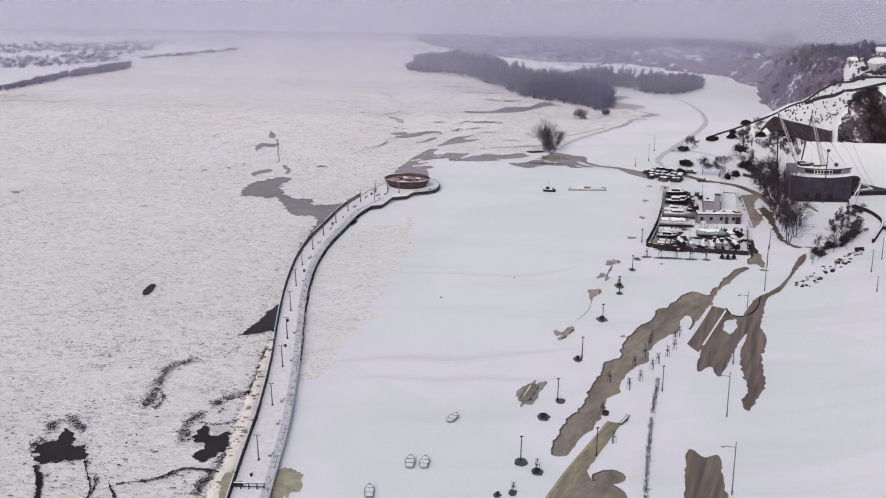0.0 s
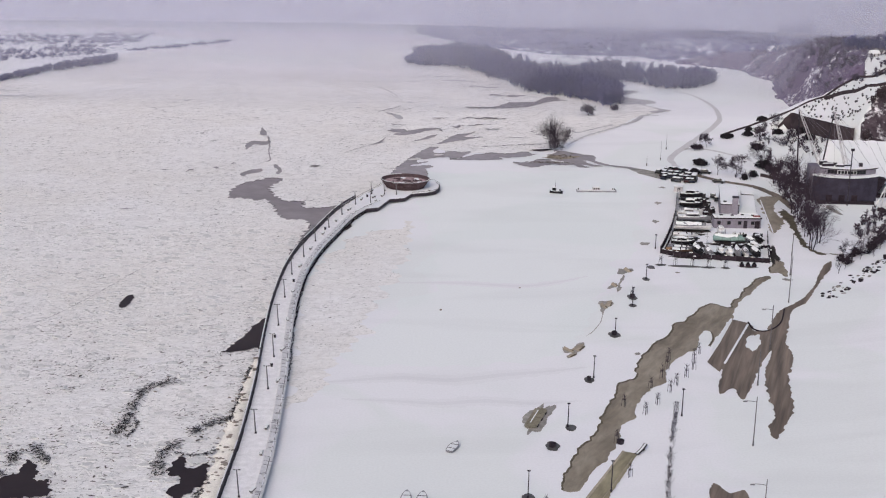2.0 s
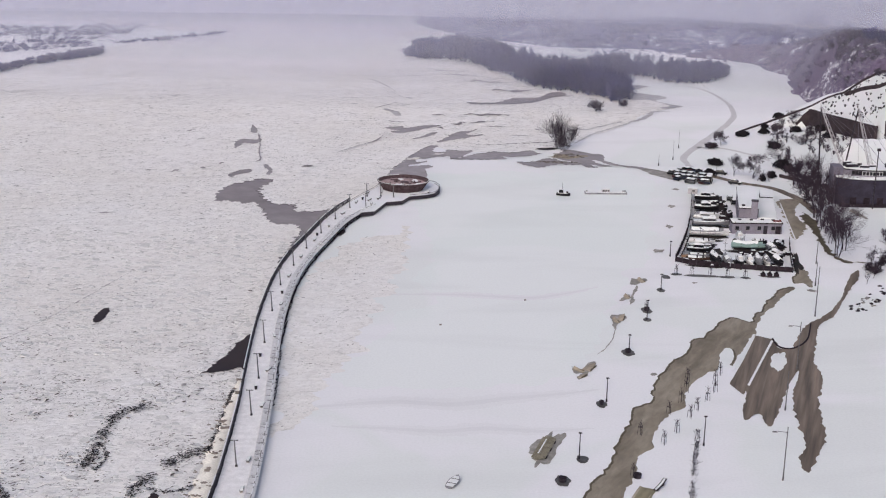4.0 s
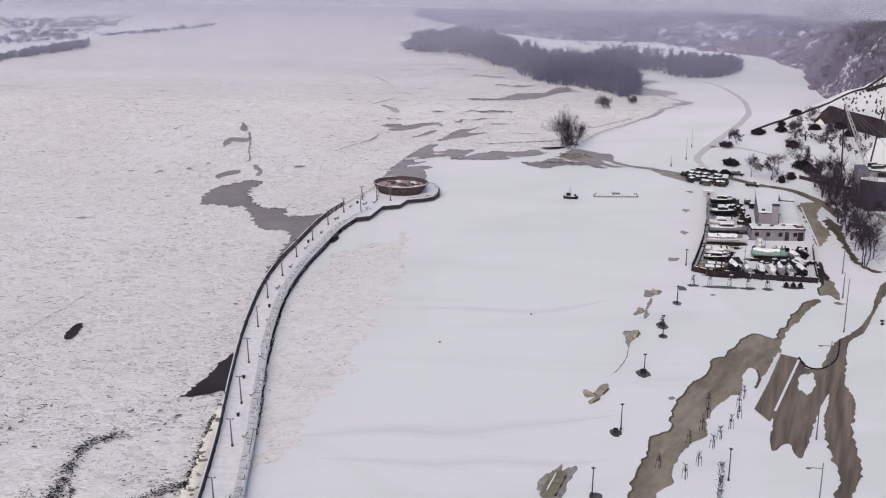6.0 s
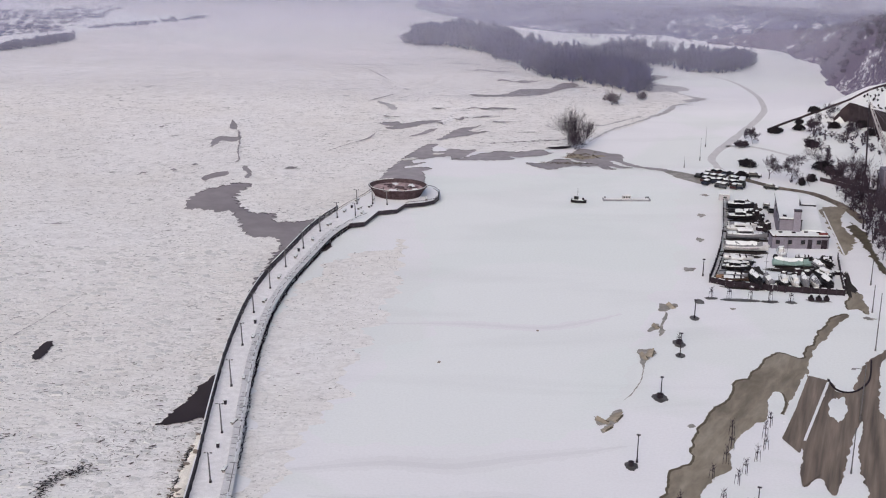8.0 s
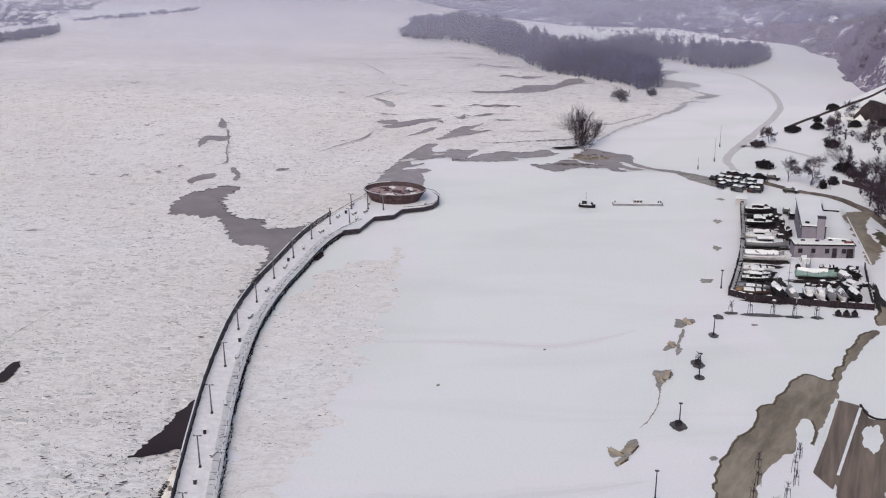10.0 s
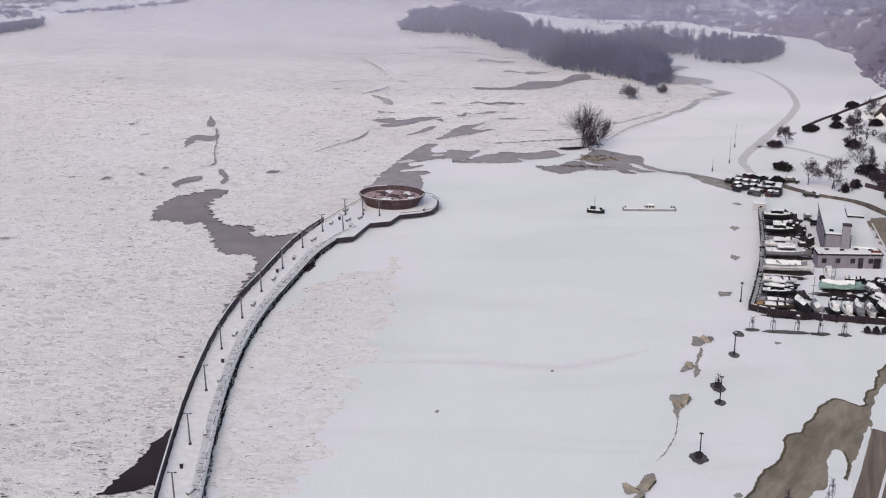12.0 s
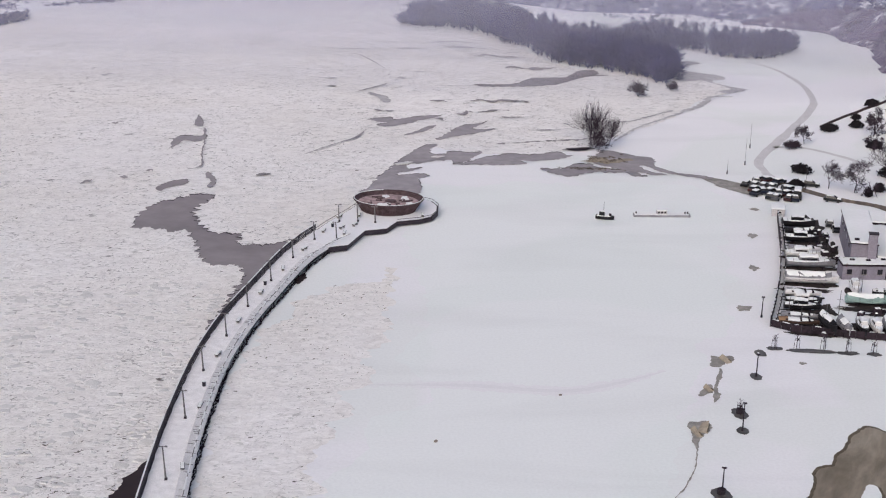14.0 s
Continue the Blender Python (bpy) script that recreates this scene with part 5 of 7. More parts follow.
for i, (x, y, h) in enumerate(((32.4, 263, 2), (38.1, 289, 2.2), (40.9, 293.7, 2), (44.1, 300, 2), (45.8, 303.3, 2.2), (48.3, 307.6, 2.2), (50.3, 311.7, 2.1), (31.5, 276, 2.4), (34.5, 292.4, 2.2), (43.4, 306.4, 2.6), (45, 311.4, 2.6), (46, 316.6, 2.2), (51, 315.6, 2.6), (40.6, 301.5, 2.0), (52.6, 320, 2.2), (17.5, 250, 2.2), (52.2, 377.7, 2.0), (55.7, 377.9, 2.2), (59.8, 377.5, 2.2), (63.4, 376.8, 2.2), (67.4, 376.6, 2.0), (42.7, 353.6, 2.0), (13.0, 241.6, 1.8))):
    sapling(x, y, h, i)
for x, y, rx in ((52.2, 377.6, 1.3), (58, 376.9, 4.6), (63.4, 376.4, 1.6), (67.4, 376.2, 1.0), (73.1, 377.5, 2.4)):
    solid("meltwater", Form().sheet(blob(x, y, rx, 0.8, -3, 0.3, x, 36), 0.056), bpy.data.materials["slushy_hole"], "dark slush round the young trees", "meltwater", "structure")

hedge_line = curve([(44.6, 294, 0.8), (43.8, 289.3, 0.9), (41.3, 276.5, 1.3), (38.5, 259.6, 1.1), (35.7, 240.7, 1.2), (34.2, 230, 1.2)], 0.3)
f = Form()
for q in hedge_line:
    thick = 0.55 + 0.45 * noise.noise((q.y * 0.35, 0, 2))
    for _ in range(int(9 * max(0.1, thick - 0.25))):
        x, y = q.x + rnd.gauss(0, 0.2), q.y + rnd.uniform(-0.3, 0.3)
        f.twig((x, y, 0), (x + rnd.gauss(0, 0.35), y + rnd.gauss(0, 0.35), rnd.uniform(0.3, 1.1)), 0.03, 0.012)
    if noise.noise((q.y * 1.3, 0, 7)) > 0.12:
        for _ in range(5):
            x, y, z = q.x + rnd.gauss(0, 0.25), q.y + rnd.gauss(0, 0.25), rnd.uniform(0.1, 0.8)
            f.twig((x, y, z), (x + rnd.gauss(0, 0.15), y + rnd.gauss(0, 0.15), z + 0.16), 0.08, 0.04)
hedge = solid("hedge", f, TIMBER, "thin leafless hedge along the road verge", "hedge")

lounger = thing("lounge_bench", "long curved wooden lounger capped with snow", "bench", (35.4, 272.7, 0), -32)
lounger.scale = (0.7, 0.75, 0.8)
part("seat", Form().loft([[(x - 0.5, -2.4 + 4.8 * k, 0.4 + 0.7 * k**3 + z) for x, z in ((0, 0), (1, 0), (1, 0.14), (0, 0.14))] for k in np.linspace(0, 1, 8)]), TIMBER, lounger)
for s in (-1.6, 1.3):
    part("leg", Form().box((0, s, 0), (0.8, 0.12, 0.45)), STEEL, lounger)
part("snow_cover", Form().loft([[(x * 0.6 - 0.24, -2.3 + 4.4 * k, 0.54 + 0.6 * k**3 + z) for x, z in ((0, 0), (0.8, 0), (0.7, 0.16), (0.1, 0.16))] for k in np.linspace(0, 1, 6)]), SNOW, lounger)


# ---- boats on the ice ----
def hull_rings(length, beam, height, keel=0.25, stations=9, stern=0.75):
    rings = []
    for k in np.linspace(0, 1, stations):
        w = beam / 2 * (stern + (1 - stern) * math.sin(min(1, k / 0.45) * math.pi / 2)) * (1 if k < 0.45 else max(0.02, math.cos((k - 0.45) / 0.55 * math.pi / 2)) ** 0.75)
        sheer = height * (1 + 0.28 * max(0, k - 0.35) ** 1.5)
        x = (k - 0.5) * length
        rings.append([(x, -w, sheer), (x, -w * 0.95, sheer * 0.55), (x, -w * 0.5, sheer * 0.15), (x, 0, keel * max(0, k - 0.7)), (x, w * 0.5, sheer * 0.15), (x, w * 0.95, sheer * 0.55), (x, w, sheer)])
    return rings


def rowing_boat(x, y, turn, length=5.2, beam=1.8):
    top = thing("rowing_boat", "small open rowing boat frozen in and filled with snow", "boat", (x, y, 0), turn, "rowing boats on the ice")
    rings = hull_rings(length, beam, 0.42, 0.1)
    part("hull", Form().loft([r for r in rings]), HULL_GREY, top, "grey weathered hull")
    part("gunwale", Form().loft([[(p[0], p[1] * 1.03, p[2] - 0.03) for p in (r[0], r[6])] + [(p[0], p[1] * 0.98, p[2] + 0.05) for p in (r[6], r[0])] for r in rings]), HULL_GREY, top)
    part("snow_fill", Form().loft([[(r[0][0] * 0.97, r[0][1] * 0.95, 0.34), (r[0][0] * 0.97, r[6][1] * 0.95, 0.34), (r[0][0] * 0.97, r[6][1] * 0.8, 0.52), (r[0][0] * 0.97, r[0][1] * 0.8, 0.52)] for r in rings[:-1]]), SNOW, top)
    for s in (-1.1, 0.5):
        part("thwart", Form().box((s, 0, 0.50), (0.12, beam * 0.84, 0.06)), TIMBER, top)
    return top


for x, y, t, n in ((2.6, 272.8, 70, 4.4), (-5.1, 252.9, 88, 5.2), (-2.5, 252.8, 86, 5.0), (-11.8, 240.9, 92, 5.0)):
    rowing_boat(x, y, t, n)

pontoon = thing("pontoon", "weathered timber pontoon frozen into melting slush", "pontoon", (17.7, 285.8, 0), -17)
for i in range(9):
    part("plank", Form().box((-1.1 + i * 0.26, 0, 0.32), (0.22, 9.5 - abs(i - 4) * 0.3, 0.07)), plain("weathered_plank", (0.27, 0.24, 0.18), 0.8, 0, 1, 0.3) if i == 0 else bpy.data.materials["weathered_plank"], pontoon)
for s in (-3, 0, 3):
    part("float", Form().box((0, s, 0.02), (2.4, 0.8, 0.3)), TIMBER, pontoon)
part("snow_cover", Form().box((-0.45, 0.5, 0.39), (0.22, 6, 0.08), 0, 0.8), SNOW, pontoon)
for x, y, t, w, d in ((43.6, 372.4, 30, 0.5, 2.2), (36.9, 348.8, -15, 0.7, 2.8), (35.6, 347.2, 20, 0.4, 2.4), (28.2, 321.8, -28, 0.9, 3.0), (26.0, 320.2, 52, 0.4, 2.4), (26.6, 317.6, -40, 0.4, 2.2), (39.4, 361.6, 35, 0.4, 1.6)):
    plate = thing("ice_plate", "tilted dirty plate of broken harbour ice in the slush", "ice", (x, y, 0.04), t, "broken plates in the harbour")
    part("plate", Form().loft([[(-w, -d / 2, 0), (w, -d / 2, 0), (w, -d / 2, 0.12), (-w, -d / 2, 0.12)], [(-w * 0.6, d / 2, 0.1), (w * 0.8, d / 2, 0.55), (w * 0.8, d / 2, 0.65), (-w * 0.6, d / 2, 0.2)]]), SAND, plate)
    part("wet_side", Form().box((w * 0.9, 0, 0), (0.14, d * 0.9, 0.3)), RIM_DARK, plate)

tug = thing("tug_boat", "small dark tug with wheelhouse and mast frozen in the harbour", "boat", (31.0, 439.0, 0), -12)
part("hull", Form().loft(hull_rings(3.6, 1.7, 0.75)), HULL_DARK, tug)
part("snow_cover", Form().box((-0.2, 0, 0.78), (2.6, 1.1, 0.12), 0, 0.9), SNOW, tug)
cab = part("wheelhouse", Form().box((-0.6, 0, 0.8), (1.1, 1.0, 0.9), 0, 0.85), HULL_DARK, tug)
part("roof", Form().box((-0.6, 0, 1.7), (1.1, 1.0, 0.12)), SNOW, cab)
part("window", Form().box((-0.6, -0.47, 1.15), (0.8, 0.04, 0.35)), GLASS, cab)
part("mast", Form().tube((-0.3, 0, 1.7), (-0.3, 0, 3.6), 0.05, 0.03, 5), STEEL, tug)
part("deck_winch", Form().box((1.0, 0, 0.85), (0.4, 0.5, 0.4), 20), TIMBER, tug)

barge = thing("work_barge", "long flat pontoon barge with a small pale cabin, snow on deck", "barge", (42.3, 441.8, 0), 3)
part("hull", Form().loft([[(x, -0.8, 0.45), (x, -0.7, 0), (x, 0.7, 0), (x, 0.8, 0.45)] for x in (-5.5, -5.2, 5.2, 5.6)]), HULL_GREY, barge, "grey steel hull")
part("snow_cover", Form().box((0, 0, 0.45), (10.6, 1.3, 0.12), 0, 0.98), SNOW, barge)
cab = part("cabin", Form().box((0, 0, 0.5), (2.0, 1.2, 0.85)), WALL_PALE, barge)
part("roof", Form().box((0, 0, 1.35), (2.2, 1.4, 0.14)), SNOW, cab)
for s in (-0.6, 0, 0.6):
    part("window", Form().box((s, -0.62, 0.8), (0.4, 0.04, 0.35)), GLASS, cab)
for s in (-5, 4.6, 5.1):
    part("bollard", Form().tube((s, 0, 0.5), (s, 0, 0.95), 0.14, 0.14, 6), STEEL, barge)

for x, y, k in ((-0.2, 342.8, 0.35), (17.6, 358.5, 0.3)):
    lump = thing("ice_lump", "small dirty lump of ice on the harbour snow", "ice", (x, y, 0), k * 100, "lumps on the harbour snow")
    part("lump", Form().loft([[(math.cos(a) * k * q, math.sin(a) * k * q * 0.7, z * k) for a in np.linspace(0, 5.2, 6)] for q, z in ((0.9, 0), (1, 0.4), (0.4, 0.8))]), DIRTY, lump)


# ---- the boatyard ----
YARD = -10.0


def window(parent, x, y, z, w, h, turn=0.0, frame_mat=None):
    win = part("window", Form().box((x, y, z), (w, 0.1, h), turn), frame_mat or WHITE, parent)
    part("pane", Form().box((x, y - 0.05, z + 0.08), (w - 0.18, 0.06, h - 0.16), turn), GLASS, win)
    part("window_sill", Form().box((x, y - 0.08, z - 0.07), (w + 0.15, 0.2, 0.07), turn), CONCRETE, win)


office = thing("boatyard_office", "low grey flat-roofed office with small windows, snow on its roof", "building", (76.0, 411.0, 0), 2)
part("wall", Form().box((0, 0, 0), (12.2, 3.4, 2.55)), WALL_GREY, office)
part("parapet", Form().box((0, 0, 2.55), (12.5, 3.7, 0.22)), TIMBER, office, "dark metal roof edge")
part("roof", Form().box((0, 0.1, 2.77), (12.1, 3.3, 0.16), 0, 0.98), SNOW, office)
for x in (-4.9, -2.3, 0.5, 3.9):
    window(office, x, -1.72, 1.0, 0.9, 0.95, 0, STEEL)
part("door", Form().box((2.0, -1.75, 0), (0.95, 0.1, 2.05)), STEEL, office)
part("door", Form().box((5.1, -1.75, 0), (1.3, 0.1, 2.0)), TIMBER, office)
for x, y in ((-4, 0.4), (-1.2, 0.1), (1.6, 0.6), (4.2, 0.2)):
    part("roof_vent", Form().box((x, y, 2.9), (0.8, 0.5, 0.22)), TIMBER, office)
part("sign", Form().box((4.9, -1.1, 2.95), (1.9, 0.1, 0.42)), RED, office, "red roof sign")
part("sign", Form().box((-5.5, -1.75, 2.4), (0.1, 0.1, 0.7)), RED, office)

hall = thing("boat_hall", "tall grey storage hall with a broad snow-covered roof", "building", (75.7, 422.4, 0), -8)
part("wall", Form().box((0, 0, 0), (4.5, 19, 5.4)), WALL_GREY, hall)
part("roof", Form().box((0, 0, 5.4), (4.9, 19.4, 0.3), 0, 0.985), SNOW, hall)
part("parapet", Form().box((0, 0, 5.25), (4.95, 19.45, 0.2)), TIMBER, hall)
part("chimney", Form().box((1.3, -9.9, 0), (1.5, 1.0, 7.4)), WALL_GREY, hall, "square grey flue tower")
part("chimney_cap", Form().box((1.3, -9.9, 7.4), (1.7, 1.2, 0.25)), STEEL, hall)
part("door", Form().box((2.35, -8.6, 2.8), (0.12, 1.2, 2.2)), TIMBER, hall)
for y in (-6, -2, 2, 6):
    part("window", Form().box((-2.27, y, 3.6), (0.08, 1.4, 0.8)), GLASS, hall)
part("roof_vent", Form().box((-1.3, -8.6, 5.7), (0.8, 0.5, 0.3)), TIMBER, hall)
annex = thing("hall_annex", "lower grey annex under smooth roof snow", "building", (80.4, 421.4, 0), -8)
part("wall", Form().box((0, 0, 0), (4.4, 18, 2.9)), WALL_PALE, annex)
part("roof", Form().box((0, 0, 2.9), (4.6, 18.2, 0.25), 0, 0.985), SNOW, annex)
part("gutter", Form().box((0, 0, 2.8), (4.7, 18.3, 0.12)), TIMBER, annex)
shed = thing("shed", "small dark shed with a snowy flat roof behind the hall", "shed", (83.6, 437.6, 0), -8)
part("wall", Form().box((0, 0, 0), (3.2, 6.5, 2.2)), TIMBER, shed)
part("roof", Form().box((0, 0.2, 2.2), (3.5, 6.9, 0.25), 0, 0.97), SNOW, shed)
part("door", Form().box((0, -3.28, 0), (1.2, 0.08, 1.9)), WALL_PALE, shed)
kiosk = thing("kiosk", "small white cabin with a snowy roof at the yard corner", "kiosk", (65.6, 444.6, 0), YARD)
part("wall", Form().box((0, 0, 0), (2.5, 2.2, 1.5)), WALL_PALE, kiosk)
part("roof", Form().box((0, 0, 1.5), (2.8, 2.6, 0.2), 0, 0.9), SNOW, kiosk)
window(kiosk, 0.2, -1.12, 0.6, 0.9, 0.5)


def fence(points, label, height=1.5, panel=TIMBER, spacing=1.6):
    top = thing("fence", label, "fence")
    post = Form().box((0, 0, 0), (0.14, 0.14, height + 0.1)).mesh("post", STEEL)
    for (ax, ay), (bx, by) in zip(points, points[1:]):
        a, b = Vector((ax, ay, 0)), Vector((bx, by, 0))
        n = max(1, round((b - a).length / spacing))
        t = math.degrees(math.atan2(by - ay, bx - ax))
        for i in range(n):
            p, q = a.lerp(b, i / n), a.lerp(b, (i + 1) / n)
            ob = part("post", post, None, top)
            ob.location = p
            m = (p + q) / 2
            part("panel", Form().box((m.x, m.y, 0.1), (spacing * 0.95, 0.05, height - 0.15 + rnd.uniform(-0.08, 0.08)), t), panel, top)
            if rnd.random() < 0.6:
                part("snow_cover", Form().box((m.x, m.y, height - 0.02), (spacing * rnd.uniform(0.4, 0.95), 0.13, 0.1), t, 0.8), SNOW, top)


fence([(53.2, 386.6), (55.9, 396.2), (58.7, 407), (61.7, 421.6), (65.1, 442.9)], "dark boarded fence along the frozen harbour", 1.9)
fence([(54.3, 387.6), (57.0, 397), (59.7, 407.6), (62.6, 421.6), (65.6, 441)], "second dark fence behind the quay strip", 1.1)
fence([(53.2, 386.6), (56.1, 384.6), (66, 382.4), (78.8, 380.6)], "low dark fence at the front of the boatyard", 1.35)
fence([(78.8, 380.6), (80.6, 392), (82.8, 404)], "dark fence beside the muddy lane", 1.5)


def lumpy(rings, amount, seed):
    """Rings of a snow cap or sheet, pushed about so that its surface is uneven."""
    return [[(x + amount * 0.6 * noise.noise((x, y * 1.3, seed)), y + amount * 0.5 * noise.noise((x * 1.1, y, seed + 5)), z + amount * noise.noise((x * 0.9, y * 1.2, seed + 9))) for x, y, z in r] for r in rings]


def laid_up_boat(x, y, turn, length, beam, height, hull, cover, label, style):
    top = thing("laid_up_boat", label, "boat", (x, y, 0), turn, "boats laid up in the yard")
    lift, seed = 0.3, x * 0.7
    # dark sheet paints in the shade below the hull
    part("bare_ground", Form().add([(a, b, 0.075) for a, b in blob(0, -0.25, length * 0.54, beam * 0.62, 0, 0.35, seed, 36)], [tuple(range(36))]), YARD_DARK, top, "painted shade on the ground under the hull")
    part("hull", Form().loft([[(a, b, c + lift) for a, b, c in r] for r in hull_rings(length, beam, height)]), hull, top, smooth=False)
    for s in (-0.28, 0.22):
        part("cradle", Form().box((s * length, 0, 0), (0.2, beam * 0.8, lift + 0.15)), TIMBER, top)
    z = height + lift
    if style == "tarp":
        rings = hull_rings(length * 0.97, beam * 1.04, height)
        part("cover", Form().loft(lumpy([[(r[0][0], r[0][1], z - 0.35), (r[0][0], r[6][1], z - 0.35), (r[0][0], r[6][1] * 0.75, z + 0.25), (r[0][0], 0, z + 0.75 + 0.1 * math.sin(r[0][0] * 2.2)), (r[0][0], r[0][1] * 0.75, z + 0.25)] for r in rings[:-1]], 0.22, seed)), cover, top)
        part("snow_cover", Form().loft(lumpy([[(r[0][0] * 0.95, r[0][1] * 0.72, z + 0.27), (r[0][0] * 0.95, r[6][1] * 0.72, z + 0.27), (r[0][0] * 0.95, r[6][1] * 0.3, z + 0.72), (r[0][0] * 0.95, 0, z + 0.9), (r[0][0] * 0.95, r[0][1] * 0.3, z + 0.72)] for r in rings[:-2]], 0.3, seed + 2)), SNOW, top)
        for k in (2, 4, 6):
            r = rings[k]
            part("strap", Form().tube((r[0][0], r[0][1] * 1.02, z - 0.4), (r[0][0], r[0][1] * 0.78, z + 0.3), 0.04, 0.04, 4).tube((r[0][0], r[0][1] * 0.78, z + 0.3), (r[0][0], 0, z + 0.82), 0.04, 0.04, 4), HULL_DARK, top)
    elif style == "cabin":
        part("deck", Form().loft(lumpy([[(r[0][0], r[0][1] * 0.96, z - 0.05), (r[0][0], r[6][1] * 0.96, z - 0.05), (r[0][0], r[6][1] * 0.85, z + 0.16), (r[0][0], r[0][1] * 0.85, z + 0.16)] for r in hull_rings(length * 0.96, beam, height)[:-1]], 0.16, seed)), SNOW, top, "snow on deck")
        cab = part("cabin", Form().box((-length * 0.05, 0, z), (length * 0.42, beam * 0.66, 0.75), 0, 0.85), cover, top)
        part("snow_cover", Form().loft(lumpy([[(length * k, -beam * 0.29, z + 0.74), (length * k, beam * 0.29, z + 0.74), (length * k, beam * 0.22, z + 0.95), (length * k, -beam * 0.22, z + 0.95)] for k in (-0.24, -0.16, -0.08, 0.0, 0.08, 0.14)], 0.2, seed)), SNOW, cab)
        for s in (-1, 1):
            part("window", Form().box((-length * 0.05, s * beam * 0.31, z + 0.28), (length * 0.32, 0.06, 0.28)), GLASS, cab)
        r = hull_rings(length, beam, height)
        for k in (1, 3, 5, 6, 7):
            part("stanchion", Form().tube((r[k][0][0], r[k][0][1] * 0.95, z), (r[k][0][0], r[k][0][1] * 0.95, z + 0.6), 0.035, 0.03, 4), ZINC, top)
    else:
        part("snow_cover", Form().loft(lumpy([[(r[0][0] * 0.94, r[0][1] * 0.8, z - 0.05), (r[0][0] * 0.94, r[6][1] * 0.8, z - 0.05), (r[0][0] * 0.94, r[6][1] * 0.5, z + 0.22), (r[0][0] * 0.94, r[0][1] * 0.5, z + 0.22)] for r in hull_rings(length, beam, height)[:-1]], 0.24, seed)), SNOW, top, "snow filling the open boat")
        for k in (-0.3, 0.05, 0.25):
            part("thwart", Form().box((k * length, 0, z + 0.12), (0.3, beam * 0.9, 0.16)), TIMBER, top)
        part("cover", Form().loft(lumpy([[(length * k, -beam * 0.4, z - 0.02), (length * k, beam * 0.4, z - 0.02), (length * k, beam * 0.2, z + 0.34), (length * k, -beam * 0.2, z + 0.34)] for k in (-0.49, -0.42, -0.34, -0.26)], 0.15, seed)), cover, top, "folded tarpaulin over the stern")
    return top



# the row along the harbour fence
for row in (
    (57.9, 387.4, -7, 6.6, 1.9, 0.7, HULL_BROWN, ORANGE, "brown sailing dinghy with an orange tarpaulin, snow on top", "open"),
    (58.6, 390.0, -6, 6.0, 1.5, 0.6, HULL_GREY, HULL_GREY, "grey dinghy heaped with snow", "open"),
    (59.8, 393.9, -4, 6.0, 1.7, 0.9, HULL_DARK, HULL_DARK, "black-hulled boat with snow on deck", "cabin"),
    (60.6, 396.6, -4, 6.0, 1.5, 0.8, HULL_DARK, WHITE, "dark launch with white cabin under snow", "cabin"),
    (61.3, 400.2, -4, 6.2, 1.8, 0.7, WHITE, WHITE, "white launch buried under snow", "open"),
    (64.0, 406.4, -3, 9.4, 2.7, 1.2, WHITE, HULL_GREY, "large white cruiser under a grey tarpaulin", "tarp"),
    (65.6, 414.6, -2, 8.8, 2.6, 1.2, HULL_GREY, HULL_GREY, "large grey motor cruiser with snow on its cabin", "cabin"),
    (65.2, 419.6, -4, 6.4, 2.0, 0.9, WHITE, WHITE, "white cabin boat with snow on deck", "cabin"),
    (66.3, 423.0, -4, 6.0, 1.8, 0.6, WHITE, HULL_GREY, "white open boat filled with snow", "open"),
    (66.8, 428.0, -4, 6.2, 1.8, 1.1, HULL_DARK, HULL_DARK, "black workboat with a snowy deck", "cabin"),
    (67.6, 432.4, -4, 6.0, 1.7, 0.9, HULL_DARK, HULL_DARK, "black open workboat dusted with snow", "open"),
    (68.0, 436.6, -4, 6.2, 1.8, 1.3, HULL_DARK, HULL_DARK, "tall black workboat beside the fence", "cabin"),
):
    laid_up_boat(*row)
